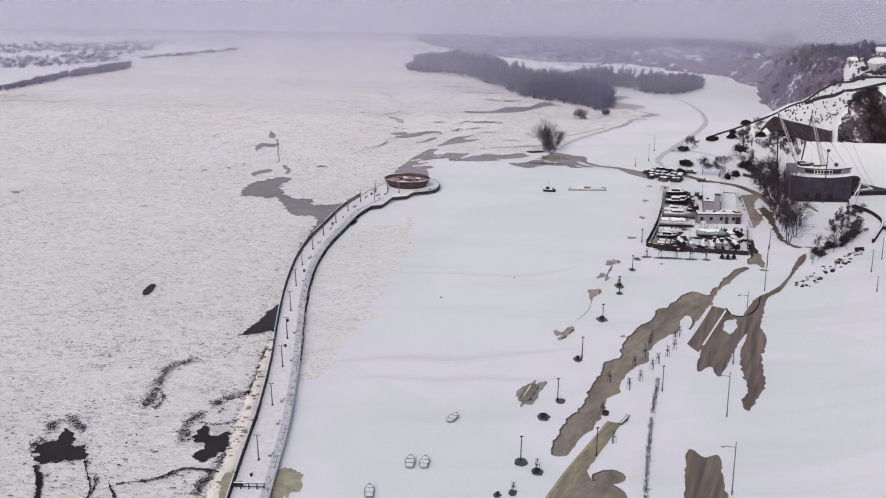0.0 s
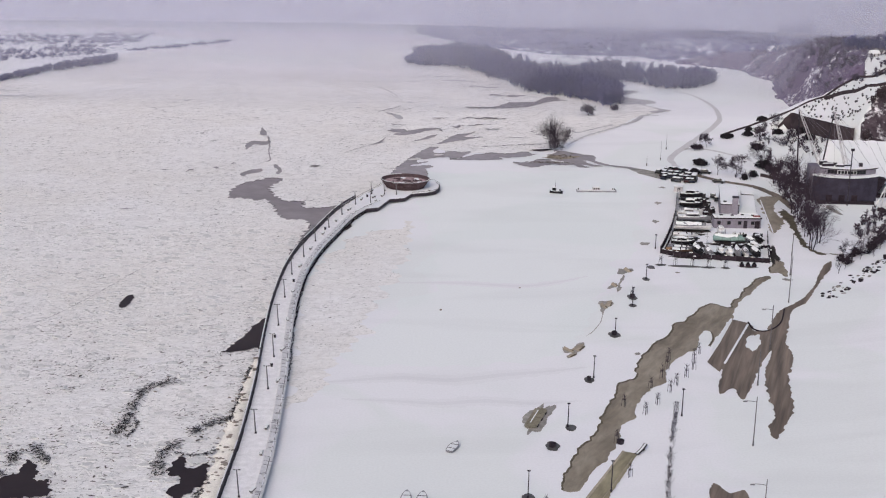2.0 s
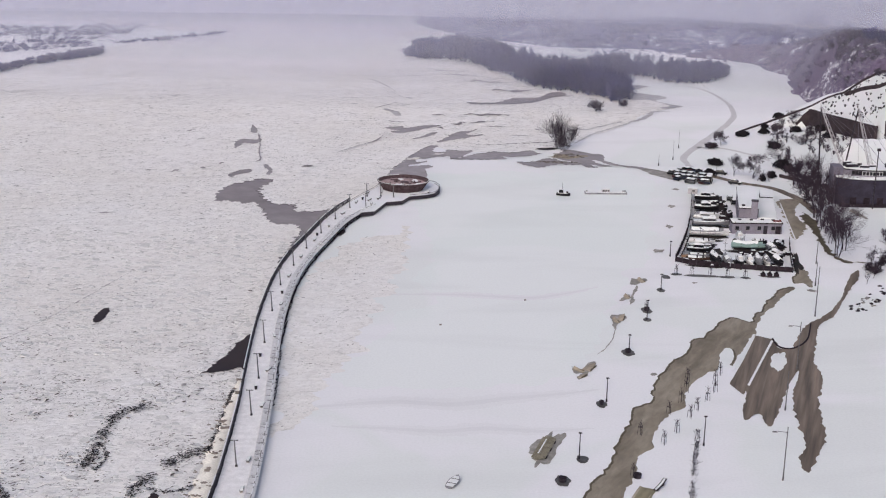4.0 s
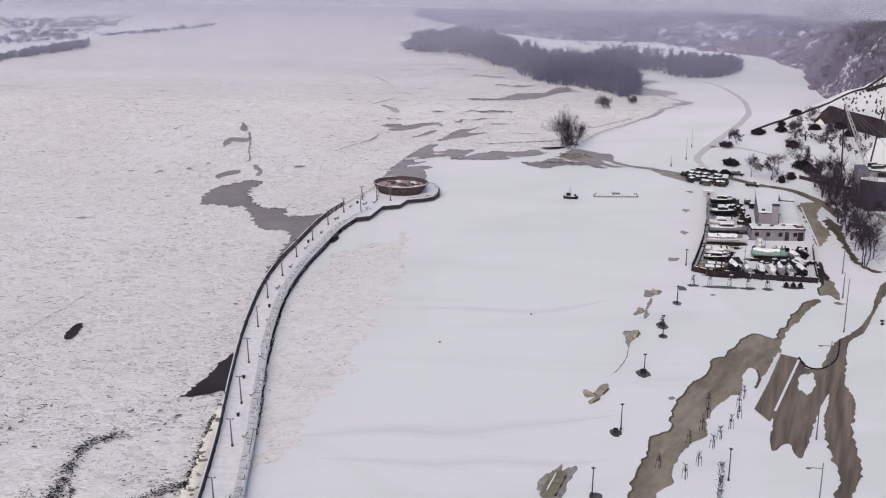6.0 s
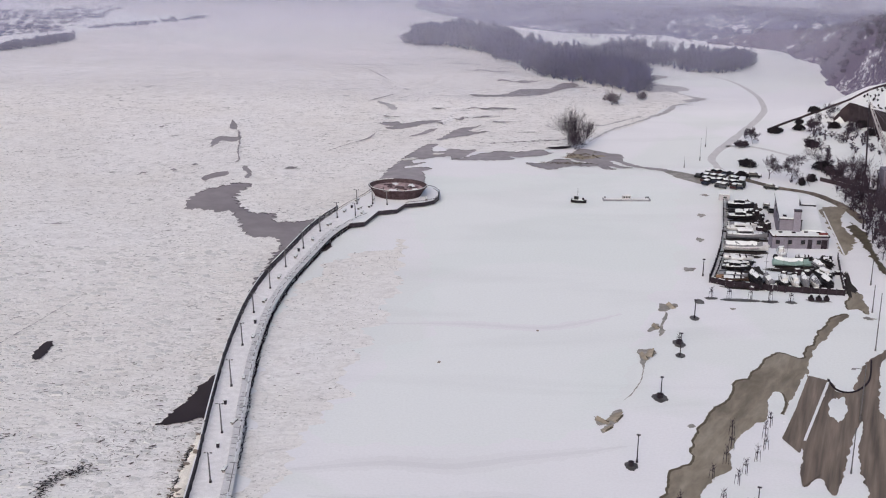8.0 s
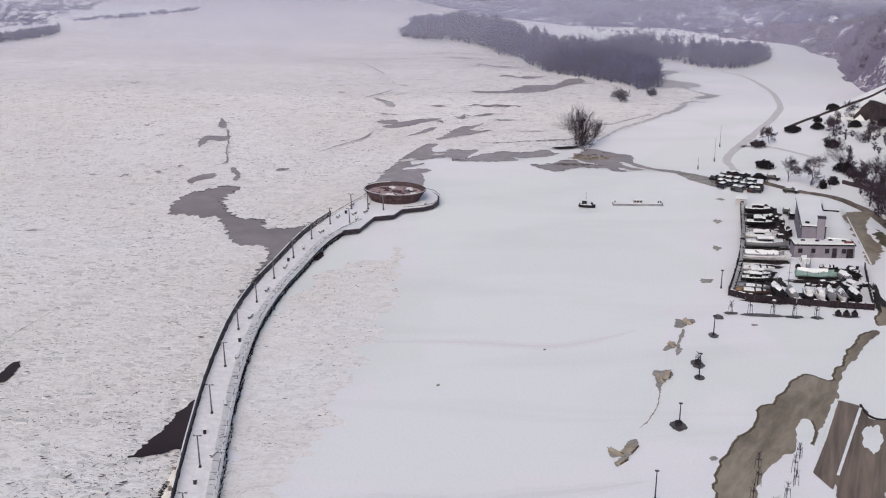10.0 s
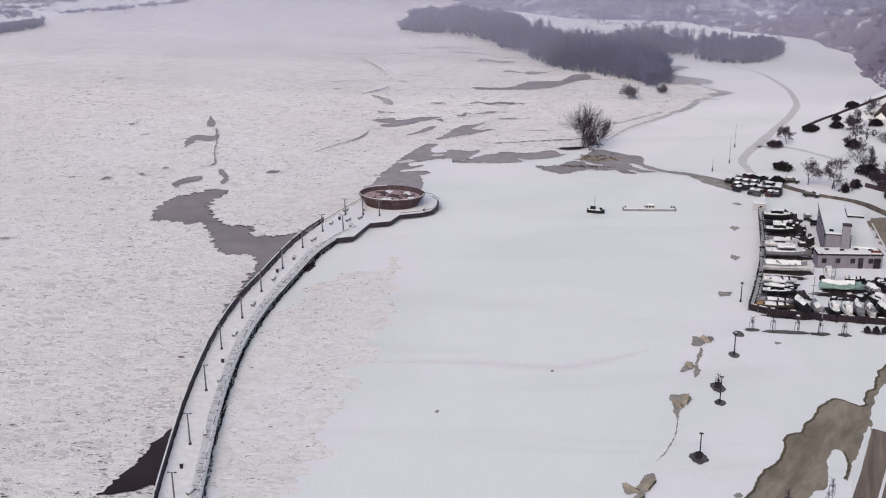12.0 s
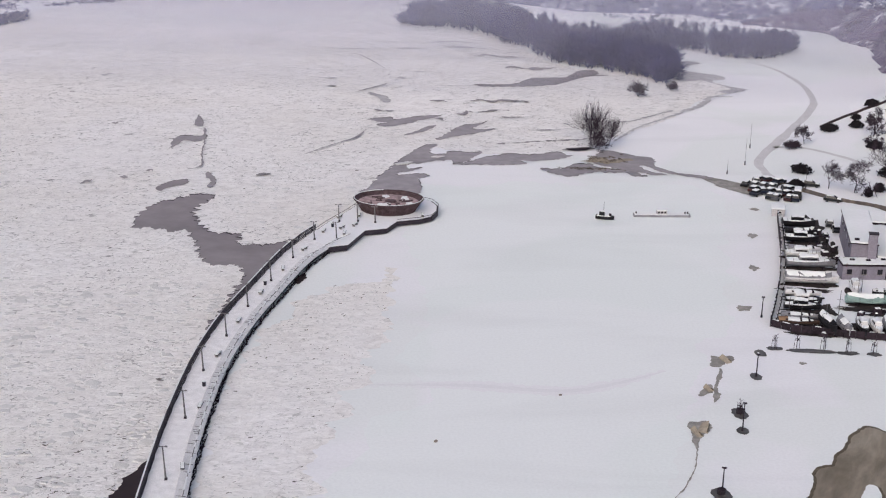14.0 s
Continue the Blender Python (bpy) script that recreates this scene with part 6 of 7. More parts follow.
# boats round the teal one and along the front fence
for row in (
    (72.0, 397.2, -3, 8.4, 2.4, 0.9, TEAL, TEAL, "boat wrapped in a teal tarpaulin with snow on top", "tarp"),
    (70.6, 402.4, -95, 5.0, 2.0, 1.2, WHITE, WHITE, "white keelboat seen bow on, deck under snow", "cabin"),
    (62.3, 385.3, -78, 5.6, 1.9, 1.5, HULL_DARK, HULL_DARK, "dark yacht under a peaked snowy cover", "tarp"),
    (64.9, 385.0, -86, 5.0, 2.0, 1.1, HULL_GREY, HULL_GREY, "grey covered motorboat in the front row", "tarp"),
    (67.6, 384.6, -92, 5.4, 1.8, 1.3, HULL_DARK, WHITE, "dark yacht with white deck in the front row", "cabin"),
    (69.8, 384.6, -90, 5.0, 1.7, 1.2, WHITE, WHITE, "white yacht bow on in the front row", "cabin"),
    (71.8, 384.3, -90, 5.2, 1.6, 1.5, HULL_GREY, HULL_GREY, "yacht under a steep grey cover", "tarp"),
    (73.7, 384.2, -88, 5.0, 1.6, 1.4, WHITE, HULL_GREY, "white yacht under a steep pale cover", "tarp"),
    (76.2, 384.0, -80, 5.2, 1.9, 1.5, HULL_DARK, HULL_DARK, "dark boat under a sagging snowy tarpaulin", "tarp"),
    (76.6, 389.0, -60, 4.6, 1.7, 1.4, HULL_DARK, WHITE, "dark yacht standing askew, snow on deck", "cabin"),
    (76.8, 393.8, -70, 4.6, 1.7, 1.3, HULL_DARK, HULL_GREY, "dark boat in a cradle by the fence", "tarp"),
    (79.4, 398.6, -75, 4.0, 1.5, 1.0, HULL_DARK, HULL_DARK, "small black boat by the yard fence", "open"),
    (75.2, 401.5, -10, 3.6, 1.4, 0.6, HULL_DARK, WHITE, "small white dinghy on a trailer", "open"),
):
    laid_up_boat(*row)
for x, y, h in ((61.9, 386.0, 4.2), (65.2, 391.0, 5.0), (70.2, 399.0, 5.6), (71.9, 403, 4.2), (58.5, 388.5, 3.2), (57.0, 391, 3.4)):
    m = thing("mast", "bare upright mast of a laid-up yacht", "mast", (x, y, 0), 0, "masts in the yard")
    part("pole", Form().tube((0, 0, 0), (0, 0, h), 0.06, 0.04, 5), ZINC, m)
    part("spreader", Form().tube((-0.5, 0, h * 0.65), (0.5, 0, h * 0.65), 0.03, 0.03, 4), ZINC, m)
# dark sheets: mud, and shade painted into the gaps between boats
for x, y, rx, ry in ((70.8, 435, 2.4, 7), (71.5, 424, 1.2, 5), (70.2, 417.5, 1.0, 2), (63.8, 394, 1.6, 3), (78.6, 400, 2.2, 3), (74, 392.5, 3, 1.3), (61, 383.6, 5, 0.8), (73, 382.5, 6, 0.9), (81.2, 388, 1.0, 9), (58.5, 392, 2.6, 0.9), (60.5, 398.4, 3, 0.8), (63, 403.4, 4, 0.9), (65, 410.6, 4.4, 1.1), (66.2, 417.4, 3, 1.0), (67, 425.6, 3, 1.2), (67.4, 430.3, 3, 1.0), (68, 434.6, 3, 0.9), (70, 394.8, 4.6, 0.9), (68.6, 387.8, 6, 0.8), (62, 389.6, 2, 1.6)):
    solid("meltwater", Form().sheet(blob(x, y, rx, ry, -6, 0.7, x, 60), 0.064 + 0.0004 * y % 0.01), YARD_DARK, "dark mud and painted shade between the boats", "mud", "structure")


def yard_crate(x, y, turn, w, h, mat):
    top = thing("crate", "made-up dark crate with a snow cap in the boatyard", "crate", (x, y, 0.06), turn, "crates in the boatyard")
    part("body", Form().box((0, 0, 0), (w, w * 0.7, h), 0, 0.97), mat, top)
    for k in (-0.42, 0.42):
        part("batten", Form().box((k * w, -w * 0.36, 0), (0.1, 0.06, h)), BARK, top)
    part("snow_cover", Form().box((0.05, 0, h), (w * 0.75, w * 0.5, 0.12), 0, 0.8), SNOW, top)


def oil_drum(x, y):
    top = thing("oil_drum", "made-up dark steel drum with snow on its lid", "drum", (x, y, 0.06), 0, "drums in the boatyard")
    part("drum", Form().tube((0, 0, 0), (0, 0, 0.88), 0.3, 0.3, 10), HULL_DARK, top)
    for z in (0.3, 0.6):
        part("hoop", Form().tube((0, 0, z), (0, 0, z + 0.04), 0.32, 0.32, 10), STEEL, top)
    part("snow_cover", Form().tube((0, 0, 0.88), (0, 0, 0.98), 0.26, 0.18, 8), SNOW, top)


def trestle(x, y, turn, w):
    top = thing("trestle", "made-up dark timber boat trestle standing empty", "trestle", (x, y, 0.06), turn, "trestles in the boatyard")
    part("beam", Form().box((0, 0, 0.7), (w, 0.16, 0.16)), TIMBER, top)
    for k in (-0.42, 0.42):
        for q in (-0.35, 0.35):
            part("leg", Form().tube((k * w, q, 0), (k * w, 0, 0.75), 0.06, 0.06, 4), TIMBER, top)


# made-up clutter scattered to darken the lanes between the boats
r = random.Random(21)
for x0, x1, y0, y1, count in ((69.6, 72.2, 412, 440, 14), (76.5, 81, 384, 403, 10), (56, 75, 382.6, 383.6, 8), (66, 76, 391, 393.5, 7), (60, 64, 396, 399, 4)):
    for _ in range(count):
        x, y, pick = r.uniform(x0, x1), r.uniform(y0, y1), r.random()
        if pick < 0.5:
            yard_crate(x, y, r.uniform(0, 90), r.uniform(0.7, 1.5), r.uniform(0.5, 1.1), r.choice((TIMBER, HULL_DARK, BARK)))
        elif pick < 0.75:
            oil_drum(x, y)
        else:
            trestle(x, y, r.uniform(-30, 30), r.uniform(1.2, 2.2))
for x in (71.6, 73.1, 74.6):
    tub = thing("planter", "dark square planter tub by the boatyard front", "planter", (x, 377.8, 0), 0, "planters before the boatyard")
    part("tub", Form().box((0, 0, 0), (0.9, 0.8, 0.6), 0, 1.15), TIMBER, tub)
    part("shrub", Form().box((0, 0, 0.6), (0.7, 0.6, 0.5), 20, 0.5), EVERGREEN, tub)


# ---- parked cars ----
def car(x, y, turn, paint, scale=0.85):
    top = thing("parked_car", "dark parked car with snow on roof and bonnet", "car", (x, y, 0), turn, "cars in the car park")
    top.scale = (scale,) * 3
    body = [[(-2.1, w, 0.35), (-2.15, w, 0.85), (-1.9, w * 0.96, 0.98), (1.0, w * 0.98, 0.95), (2.0, w * 0.9, 0.8), (2.15, w * 0.9, 0.4)] for w in (-0.88, 0.88)]
    part("body", Form().loft(body), paint, top)
    part("windows", Form().loft([[(-1.75, w, 0.95), (-1.4, w * 0.8, 1.42), (0.25, w * 0.8, 1.42), (1.05, w, 0.95)] for w in (-0.8, 0.8)]), GLASS, top)
    part("roof", Form().box((-0.55, 0, 1.42), (1.7, 1.3, 0.05)), paint, top)
    part("snow_cover", Form().box((-0.6, 0, 1.47), (1.6, 1.25, 0.14), 0, 0.86), SNOW, top)
    part("snow_cover", Form().box((1.45, 0, 0.88), (0.95, 1.4, 0.13), 0, 0.88), SNOW, top)
    for sx in (-1.3, 1.35):
        for sy in (-0.85, 0.85):
            wh = part("wheel", Form().tube((sx, sy - 0.1, 0.32), (sx, sy + 0.1, 0.32), 0.32, 0.32, 10), RUBBER, top)
            part("rim", Form().tube((sx, sy - 0.11, 0.32), (sx, sy + 0.11, 0.32), 0.18, 0.18, 8), ZINC, wh)
    return top


models = [car(62.4, 462.4, 152, p) for p in CAR_PAINT]
for k, m in enumerate(models):
    m.matrix_basis = pose(62.6 + k * 1.7, 463.3 - k * 0.55, 0, 0, 0, 62) @ Matrix.Diagonal((0.85, 0.85, 0.85, 1))
spots = [(69.6 + k * 1.7, 461.0 - k * 0.55) for k in range(2)] + [(63.4 + k * 1.65, 459.6 - k * 0.5) for k in range(5)] + [(64.4 + k * 1.65, 456.2 - k * 0.5) for k in range(5)] + [(64.2 + k * 1.7, 466.6 - k * 0.35) for k in range(4)]
for k, (x, y) in enumerate(spots):
    copy_thing(models[k % 4], pose(x + rnd.uniform(-0.9, 0.9), y + rnd.uniform(-1.0, 1.0), 0, 0, 0, 62 + rnd.uniform(-32, 32)))
for x, y, t in ((76.2, 464.0, -12), (73.3, 464.2, 30), (74.4, 438.6, 80), (74.9, 435.2, 85), (78.5, 454.0, -20)):
    copy_thing(models[0], pose(x, y, 0, 0, 0, t))
van = thing("parked_van", "dark box van with a snowy roof beside the car park", "van", (71.6, 455.4, 0), 75)
part("body", Form().box((0, 0, 0.35), (3.6, 1.6, 1.7), 0, 0.95), CAR_PAINT[0], van)
part("snow_cover", Form().box((0, 0, 2.05), (3.3, 1.4, 0.16), 0, 0.9), SNOW, van)
part("windscreen", Form().box((1.75, 0, 1.2), (0.12, 1.3, 0.6)), GLASS, van)
for sx in (-1.1, 1.1):
    for sy in (-0.8, 0.8):
        part("wheel", Form().tube((sx, sy - 0.1, 0.35), (sx, sy + 0.1, 0.35), 0.35, 0.35, 10), RUBBER, van)


# ---- trees ----
def grow(r, wood, fine, p, d, length, radius, depth, droop=0.0, wide=1.0, twig=0.045):
    steps = 3 if depth > 1 else 2
    for s in range(steps):
        d = (d + Vector((r.gauss(0, 0.14), r.gauss(0, 0.14), r.gauss(0.03, 0.1) - droop))).normalized()
        q = p + d * length / steps
        r1 = radius * 0.84
        if depth > 1:
            wood.tube(p, q, radius, r1, 5)
        else:
            fine.twig(p, q, max(radius, twig), max(r1 * 0.8, twig * 0.7))
        if depth > 0:
            for _ in range(r.choice((1, 2, 2)) if depth > 1 else 2):
                side = d.orthogonal().normalized()
                side.rotate(Matrix.Rotation(r.uniform(0, 6.28), 3, d))
                grow(r, wood, fine, q, (d * r.uniform(0.5, 0.9) + side * r.uniform(0.45, 0.9) * wide).normalized(), length * r.uniform(0.52, 0.76), r1 * 0.55, depth - 1, droop, wide, twig)
        p, radius = q, r1


def bare_tree(x, y, h, seed, label, stems=1, z=0.0, depth=4, thick=0.018, lean=0.12, name="tree", group="", wide=1.0, fan=0.34, twig=0.045, dome=0.0):
    r = random.Random(seed)
    top = thing(name, label, "tree", (x, y, z), r.uniform(0, 360), group)
    wood, fine = Form(), Form()
    for s in range(stems):
        a = 2 * math.pi * s / stems + r.uniform(-0.4, 0.4)
        tilt = (lean if stems == 1 else fan) * r.uniform(0.5, 1.2)
        d = Vector((math.cos(a) * tilt, math.sin(a) * tilt, 1)).normalized()
        base = Vector((math.cos(a), math.sin(a), 0)) * (0.0 if stems == 1 else h * 0.04)
        grow(r, wood, fine, base, d, h * r.uniform(0.5, 0.6), h * thick * (1 if stems == 1 else 0.7), depth, 0.0, wide, twig)
    tallest = max(v[2] for v in fine.v + wood.v)
    k = h / tallest
    for form in (wood, fine):
        form.v = [(a * k, b * k, max(c, -0.1) * k) for a, b, c in form.v]
    if dome:
        for form in (wood, fine):
            form.v = [(a * q, b * q, c) for a, b, c in form.v for q in ((0.75 + dome * math.sin(math.pi * min(1, max(0, c / h))) ) * (1 - 0.3 * (c / h) ** 3),)]
    part("trunk", wood, BARK, top)
    part("crown", fine, TWIG, top, "leafless twigs")
    return top


bare_tree(32.4, 489.2, 12.0, 3, "large many-stemmed leafless willow on the islet", 15, 0, 3, 0.005, wide=0.42, fan=0.2, twig=0.022, dome=0.35)
bare_tree(35.6, 488.4, 9.0, 5, "leafless willow shrub beside the large willow", 9, 0, 3, 0.005, wide=0.42, fan=0.2, twig=0.022, dome=0.35)
bare_tree(33.6, 487.2, 5.0, 6, "low leafless willow scrub on the islet", 6, 0, 3, 0.012)
for i, (x, y, h, s) in enumerate(((91.5, 392.2, 15.5, 3), (92.4, 403, 12, 2), (92.8, 414, 12, 1), (93.2, 424, 12, 1), (94.2, 437, 10, 1), (96.0, 449, 10, 1), (94.6, 398, 12.5, 2), (95.4, 409, 11.5, 2), (97.0, 419, 11, 1), (98.4, 428, 12, 2), (100.2, 447, 11, 1), (96.5, 460, 9, 1), (94.2, 470, 8, 1), (101, 462, 8, 1), (98.2, 441, 9, 2))):
    bare_tree(x, y, h, 30 + i, "tall leafless tree beside the amphitheatre", s, 0, 4, 0.02, 0.08, wide=0.6, fan=0.22, twig=0.022, group="trees by the amphitheatre")
for i, (x, y, h) in enumerate(((79.6, 462.7, 6.8), (84.4, 460.3, 7.0), (81.6, 496.6, 4.8), (86.0, 457.2, 2.6), (88.4, 457.5, 3.2), (99.5, 505, 5), (103, 516, 5), (107, 522, 6), (104.5, 497, 4), (110, 505, 6), (98, 488, 4.4))):
    bare_tree(x, y, h, 60 + i, "small leafless tree standing in the snowy meadow", 1, 0, 5 if h > 4.5 else 4, 0.02, 0.05, wide=0.85, twig=0.024, group="small meadow trees")
for i, (x, y, h) in enumerate(((93.8, 373.8, 5.0), (96.2, 377.7, 4.4), (99.3, 383.4, 6), (101.8, 385, 5.5), (106, 388, 7), (104, 391.5, 6.5), (109, 394, 7), (110.5, 399, 6), (98, 386.8, 5))):
    bare_tree(x, y, h, 90 + i, "leafless tree on the bank below the wall", 1, bank(x, y) - 0.1, 3 if i < 3 else 4, 0.016, 0.06, wide=0.6, twig=0.02, group="trees on the bank")
for i, (x, y, h) in enumerate(((48, 537.5, 4.6), (57.6, 544.6, 2.8), (77.2, 491.8, 2.4), (78.8, 492.4, 2.2))):
    bare_tree(x, y, h, 120 + i, "rounded leafless shrub on the snowy shore", 9, 0, 3, 0.012, name="shrub", group="bare shrubs")


def evergreen(x, y, rx, ry, h, turn, seed, z=0.0):
    """Dark clipped juniper: a dense mass of small needle sprays with an uneven outline."""
    r = random.Random(seed)
    top = thing("evergreen_shrub", "dense dark juniper shrub standing in snow", "shrub", (x, y, z), turn, "dark shrubs on the slope")
    f = Form()
    for _ in range(int(260 + 160 * rx)):
        a, k, e = r.uniform(0, 6.28), r.random() ** 0.4, r.uniform(0, 1.5)
        bump = 1 + 0.25 * noise.noise((math.cos(a) * 2 + seed, math.sin(a) * 2, e * 2))
        c = Vector((math.cos(a) * math.cos(e) * rx * k * bump, math.sin(a) * math.cos(e) * ry * k * bump, (0.15 + math.sin(e) * 0.85) * h * k * bump))
        for _ in range(2):
            d = Vector((r.gauss(0, 1), r.gauss(0, 1), r.gauss(0.6, 0.6))).normalized() * r.uniform(0.25, 0.5)
            f.twig(c, c + d, 0.13, 0.02)
    part("crown", f, EVERGREEN, top)
    part("trunk", Form().tube((0, 0, 0), (0, 0, h * 0.5), 0.12, 0.06, 5), BARK, top)


for i, (x, y, rx, ry, h, t) in enumerate(((76.1, 473.6, 2.5, 1.8, 1.8, -18), (72.9, 462.9, 1.8, 1.2, 1.6, -10), (90.0, 508.6, 2.4, 1.4, 1.6, 25), (104.9, 528.6, 2.2, 1.4, 1.6, 15), (97.2, 512.4, 1.8, 1.3, 1.6, 15), (107.2, 512.7, 1.8, 1.3, 1.6, 0), (97, 494.3, 1.9, 1.6, 1.8, 0), (114, 509.9, 2.2, 1.5, 1.8, 10), (114.0, 498.8, 2.2, 1.5, 1.8, 0), (94.8, 471.7, 2.8, 1.6, 2.4, -10), (89.7, 461.2, 1.3, 1.1, 1.8, 30), (96.6, 468, 2.4, 1.0, 1.3, -10), (86.6, 457.6, 0.8, 0.7, 1.8, 0), (99, 520, 1.2, 0.9, 1.2, 0))):
    evergreen(x, y, rx, ry, h, t, i + 3, hill(x, y))


def thicket(name, spots, material, label, spread=(1.2, 2.2), twigs=46):
    """Many bare trees standing close: stems with sprays of fine twigs, one mesh."""
    f = Form()
    for x, y, z, h in spots:
        f.twig((x, y, z - 0.2), (x + rnd.gauss(0, 0.3), y, z + h * 0.8), min(0.16, h * 0.06), min(0.05, h * 0.03))
        w = rnd.uniform(*spread)
        for _ in range(twigs):
            a, k = rnd.uniform(0, 6.28), rnd.uniform(0.06, 1.0)
            rad = w * math.sin(min(1.0, (1.06 - k) * 2.2) * math.pi / 2) * (0.45 + 0.55 * min(1, k * 1.8)) * rnd.uniform(0.3, 1.0)
            p = Vector((x + math.cos(a) * rad * 0.35, y + math.sin(a) * rad * 0.35, z + h * k * 0.82))
            f.twig(p, p + Vector((math.cos(a) * rad * 0.9, math.sin(a) * rad * 0.9, h * rnd.uniform(0.04, 0.16))), min(0.09, h * 0.055), min(0.03, h * 0.02))
    return solid(name, f, material, label, "woodland", "stuff")


def wood_spots(front, depth, count, low, high):
    out = []
    for _ in range(count):
        k = rnd.uniform(0, len(front) - 1.001)
        i = int(k)
        a, b = front[i], front[i + 1]
        t = k - i
        back = rnd.random() ** 1.3 * depth
        h = (a[2] + (b[2] - a[2]) * t) * rnd.uniform(low, high)
        out.append((a[0] + (b[0] - a[0]) * t + rnd.gauss(0, 1) + back * 0.12, a[1] + (b[1] - a[1]) * t + back + rnd.gauss(0, 0.6), 0, h))
    return out


FRONT = [(-13, 621, 4.5), (-10, 618, 6), (-4, 617, 6.5), (2.2, 616.5, 8), (12.3, 607, 9), (19.7, 593, 9.2), (29.8, 573, 9.6), (38, 568, 9.8), (44.1, 564, 9.8), (51.1, 559.5, 9.2), (55.4, 552, 8), (58.5, 556, 6.5)]
thicket("riverside_wood", wood_spots(FRONT, 20, 620, 0.84, 1.06), WOOD_HAZED, "bare riverside woodland on the snowy bank", (2.0, 3.4), 95)
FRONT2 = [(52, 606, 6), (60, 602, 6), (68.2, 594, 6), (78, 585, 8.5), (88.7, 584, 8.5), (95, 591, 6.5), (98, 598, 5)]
thicket("riverside_wood", wood_spots(FRONT2, 8, 210, 0.75, 1.05), WOOD_HAZED, "bare woodland beside the meadow channel", (1.6, 2.8), 80)
thicket("riverside_wood", wood_spots([(60, 628, 3), (75, 622, 3.4), (92, 614, 3.4)], 3, 40, 0.6, 1.0), WOOD_HAZED, "thin row of bare trees across the far field", (0.8, 1.4), 40)

# the far left bank with its low woods
far_bank = [(-168, 556), (-158.3, 575.6), (-151, 589.5), (-141.9, 597.3), (-127.7, 613), (-129, 627), (-122.4, 635), (-109.4, 642.6), (-94, 656), (-92, 662), (-110, 664), (-200, 700), (-420, 720), (-420, 520), (-260, 530)]
solid("far_bank", Form().sheet(far_bank, 0.13), SNOW, "snowy fields on the far bank", "ground", "structure")
thicket("bank_wood", wood_spots([(-172, 556, 2.4), (-158.3, 575, 2.4), (-151, 588.5, 2.4), (-141.9, 597.5, 3.2), (-134, 606, 3.2), (-128.5, 612, 3.2)], 5, 330, 0.75, 1.05), WOOD_HAZED, "low bare woods on the far bank", (0.8, 1.6), 40)
thicket("bank_wood", wood_spots([(-128, 634, 0.8), (-118, 639, 1.2), (-109.4, 643.5, 1.5), (-96, 655, 1.2), (-90, 660, 0.6)], 5, 130, 0.6, 1.0), WOOD_HAZED, "distant low wood along the river bend", (0.8, 1.6), 40)
thicket("bank_wood", wood_spots([(-225, 590, 1.8), (-190, 602, 2.2), (-160, 614, 2.0), (-136, 628, 1.4)], 24, 330, 0.35, 1.0), WOOD_HAZED, "hedgerow woods behind the far bank", (1.0, 2.0), 34)
thicket("bank_wood", wood_spots([(-235, 628, 1.8), (-190, 640, 2.0), (-150, 648, 1.6), (-126, 656, 1.0)], 22, 420, 0.4, 1.0), WOOD_HAZED, "hazy woods beyond the far fields", (1.0, 2.2), 34)

# scrub and woods on the bluff and the far hills
spots = []
while len(spots) < 900:
    x, y = rnd.uniform(-30, 190), rnd.uniform(608, 700)
    z = far_hill(x, y)
    if z > 0.6 and noise.noise((x * 0.05, y * 0.05, 8)) > -0.12:
        spots.append((x, y, z - 0.2, rnd.uniform(1.0, 2.2)))
thicket("far_wood", spots, WOOD_HAZED, "leafless woods on the far hills", (1.2, 2.4), 34)
spots = []
while len(spots) < 460:
    x, y = rnd.uniform(108, 150), rnd.uniform(530, 640)
    z = bluff(x, y)
    if z > 0.6 and noise.noise((x * 0.11, y * 0.08, 8)) > 0.0:
        spots.append((x, y, z - 0.2, rnd.uniform(0.8, 2.0)))
# scrub colour lifted towards violet, so it carries some distance haze
thicket("hillside_wood", spots, plain("hazed_bluff_scrub", (0.125, 0.1, 0.155), 0.9, 0, 0.12, 0.3), "leafless purple-brown scrub on the bluff", (0.9, 1.8), 34)
spots = [(rnd.uniform(48, 100), rnd.uniform(636, 645), 0, rnd.uniform(0.5, 1.3)) for _ in range(45)]
thicket("field_trees", spots, WOOD_HAZED, "row of bare trees along the far snowy fields", (0.5, 1.2), 26)
spots = []
while len(spots) < 75:
    x, y = rnd.uniform(96, 118), rnd.uniform(452, 512)
    if x < float(np.interp(y, [480, 520], [121, 112])):
        spots.append((x, y, hill(x, y), rnd.uniform(1.2, 4.0)))
thicket("meadow_scrub", spots, TWIG, "leafless scrub below the amphitheatre wall", (0.7, 1.4), 40)
spots = []
plan = [(105.3, 396.3), (106.9, 409.7), (111, 421), (114.3, 427.2), (121.5, 428), (120, 419), (115.5, 415), (116, 405), (109.5, 396), (107.8, 394)]
while len(spots) < 46:
    x, y = rnd.uniform(105, 122), rnd.uniform(394, 430)
    if inside(plan, x, y):
        spots.append((x, y, bank(x, y), rnd.uniform(1.0, 3.6)))
thicket("bank_thicket", spots, TWIG, "dense brown leafless thicket below the curved wall", (0.7, 1.3), 44)
spots = [(rnd.uniform(96, 113), 0, 0, 0) for _ in range(40)]
spots = [(x, 381 + (x - 96) * 1.25 + rnd.gauss(0, 1.0), bank(x, 384), rnd.uniform(0.8, 2.4)) for x, *_ in spots]
thicket("bank_hedge", spots, TIMBER, "dark dense hedge on the bank", (0.9, 1.7), 60)


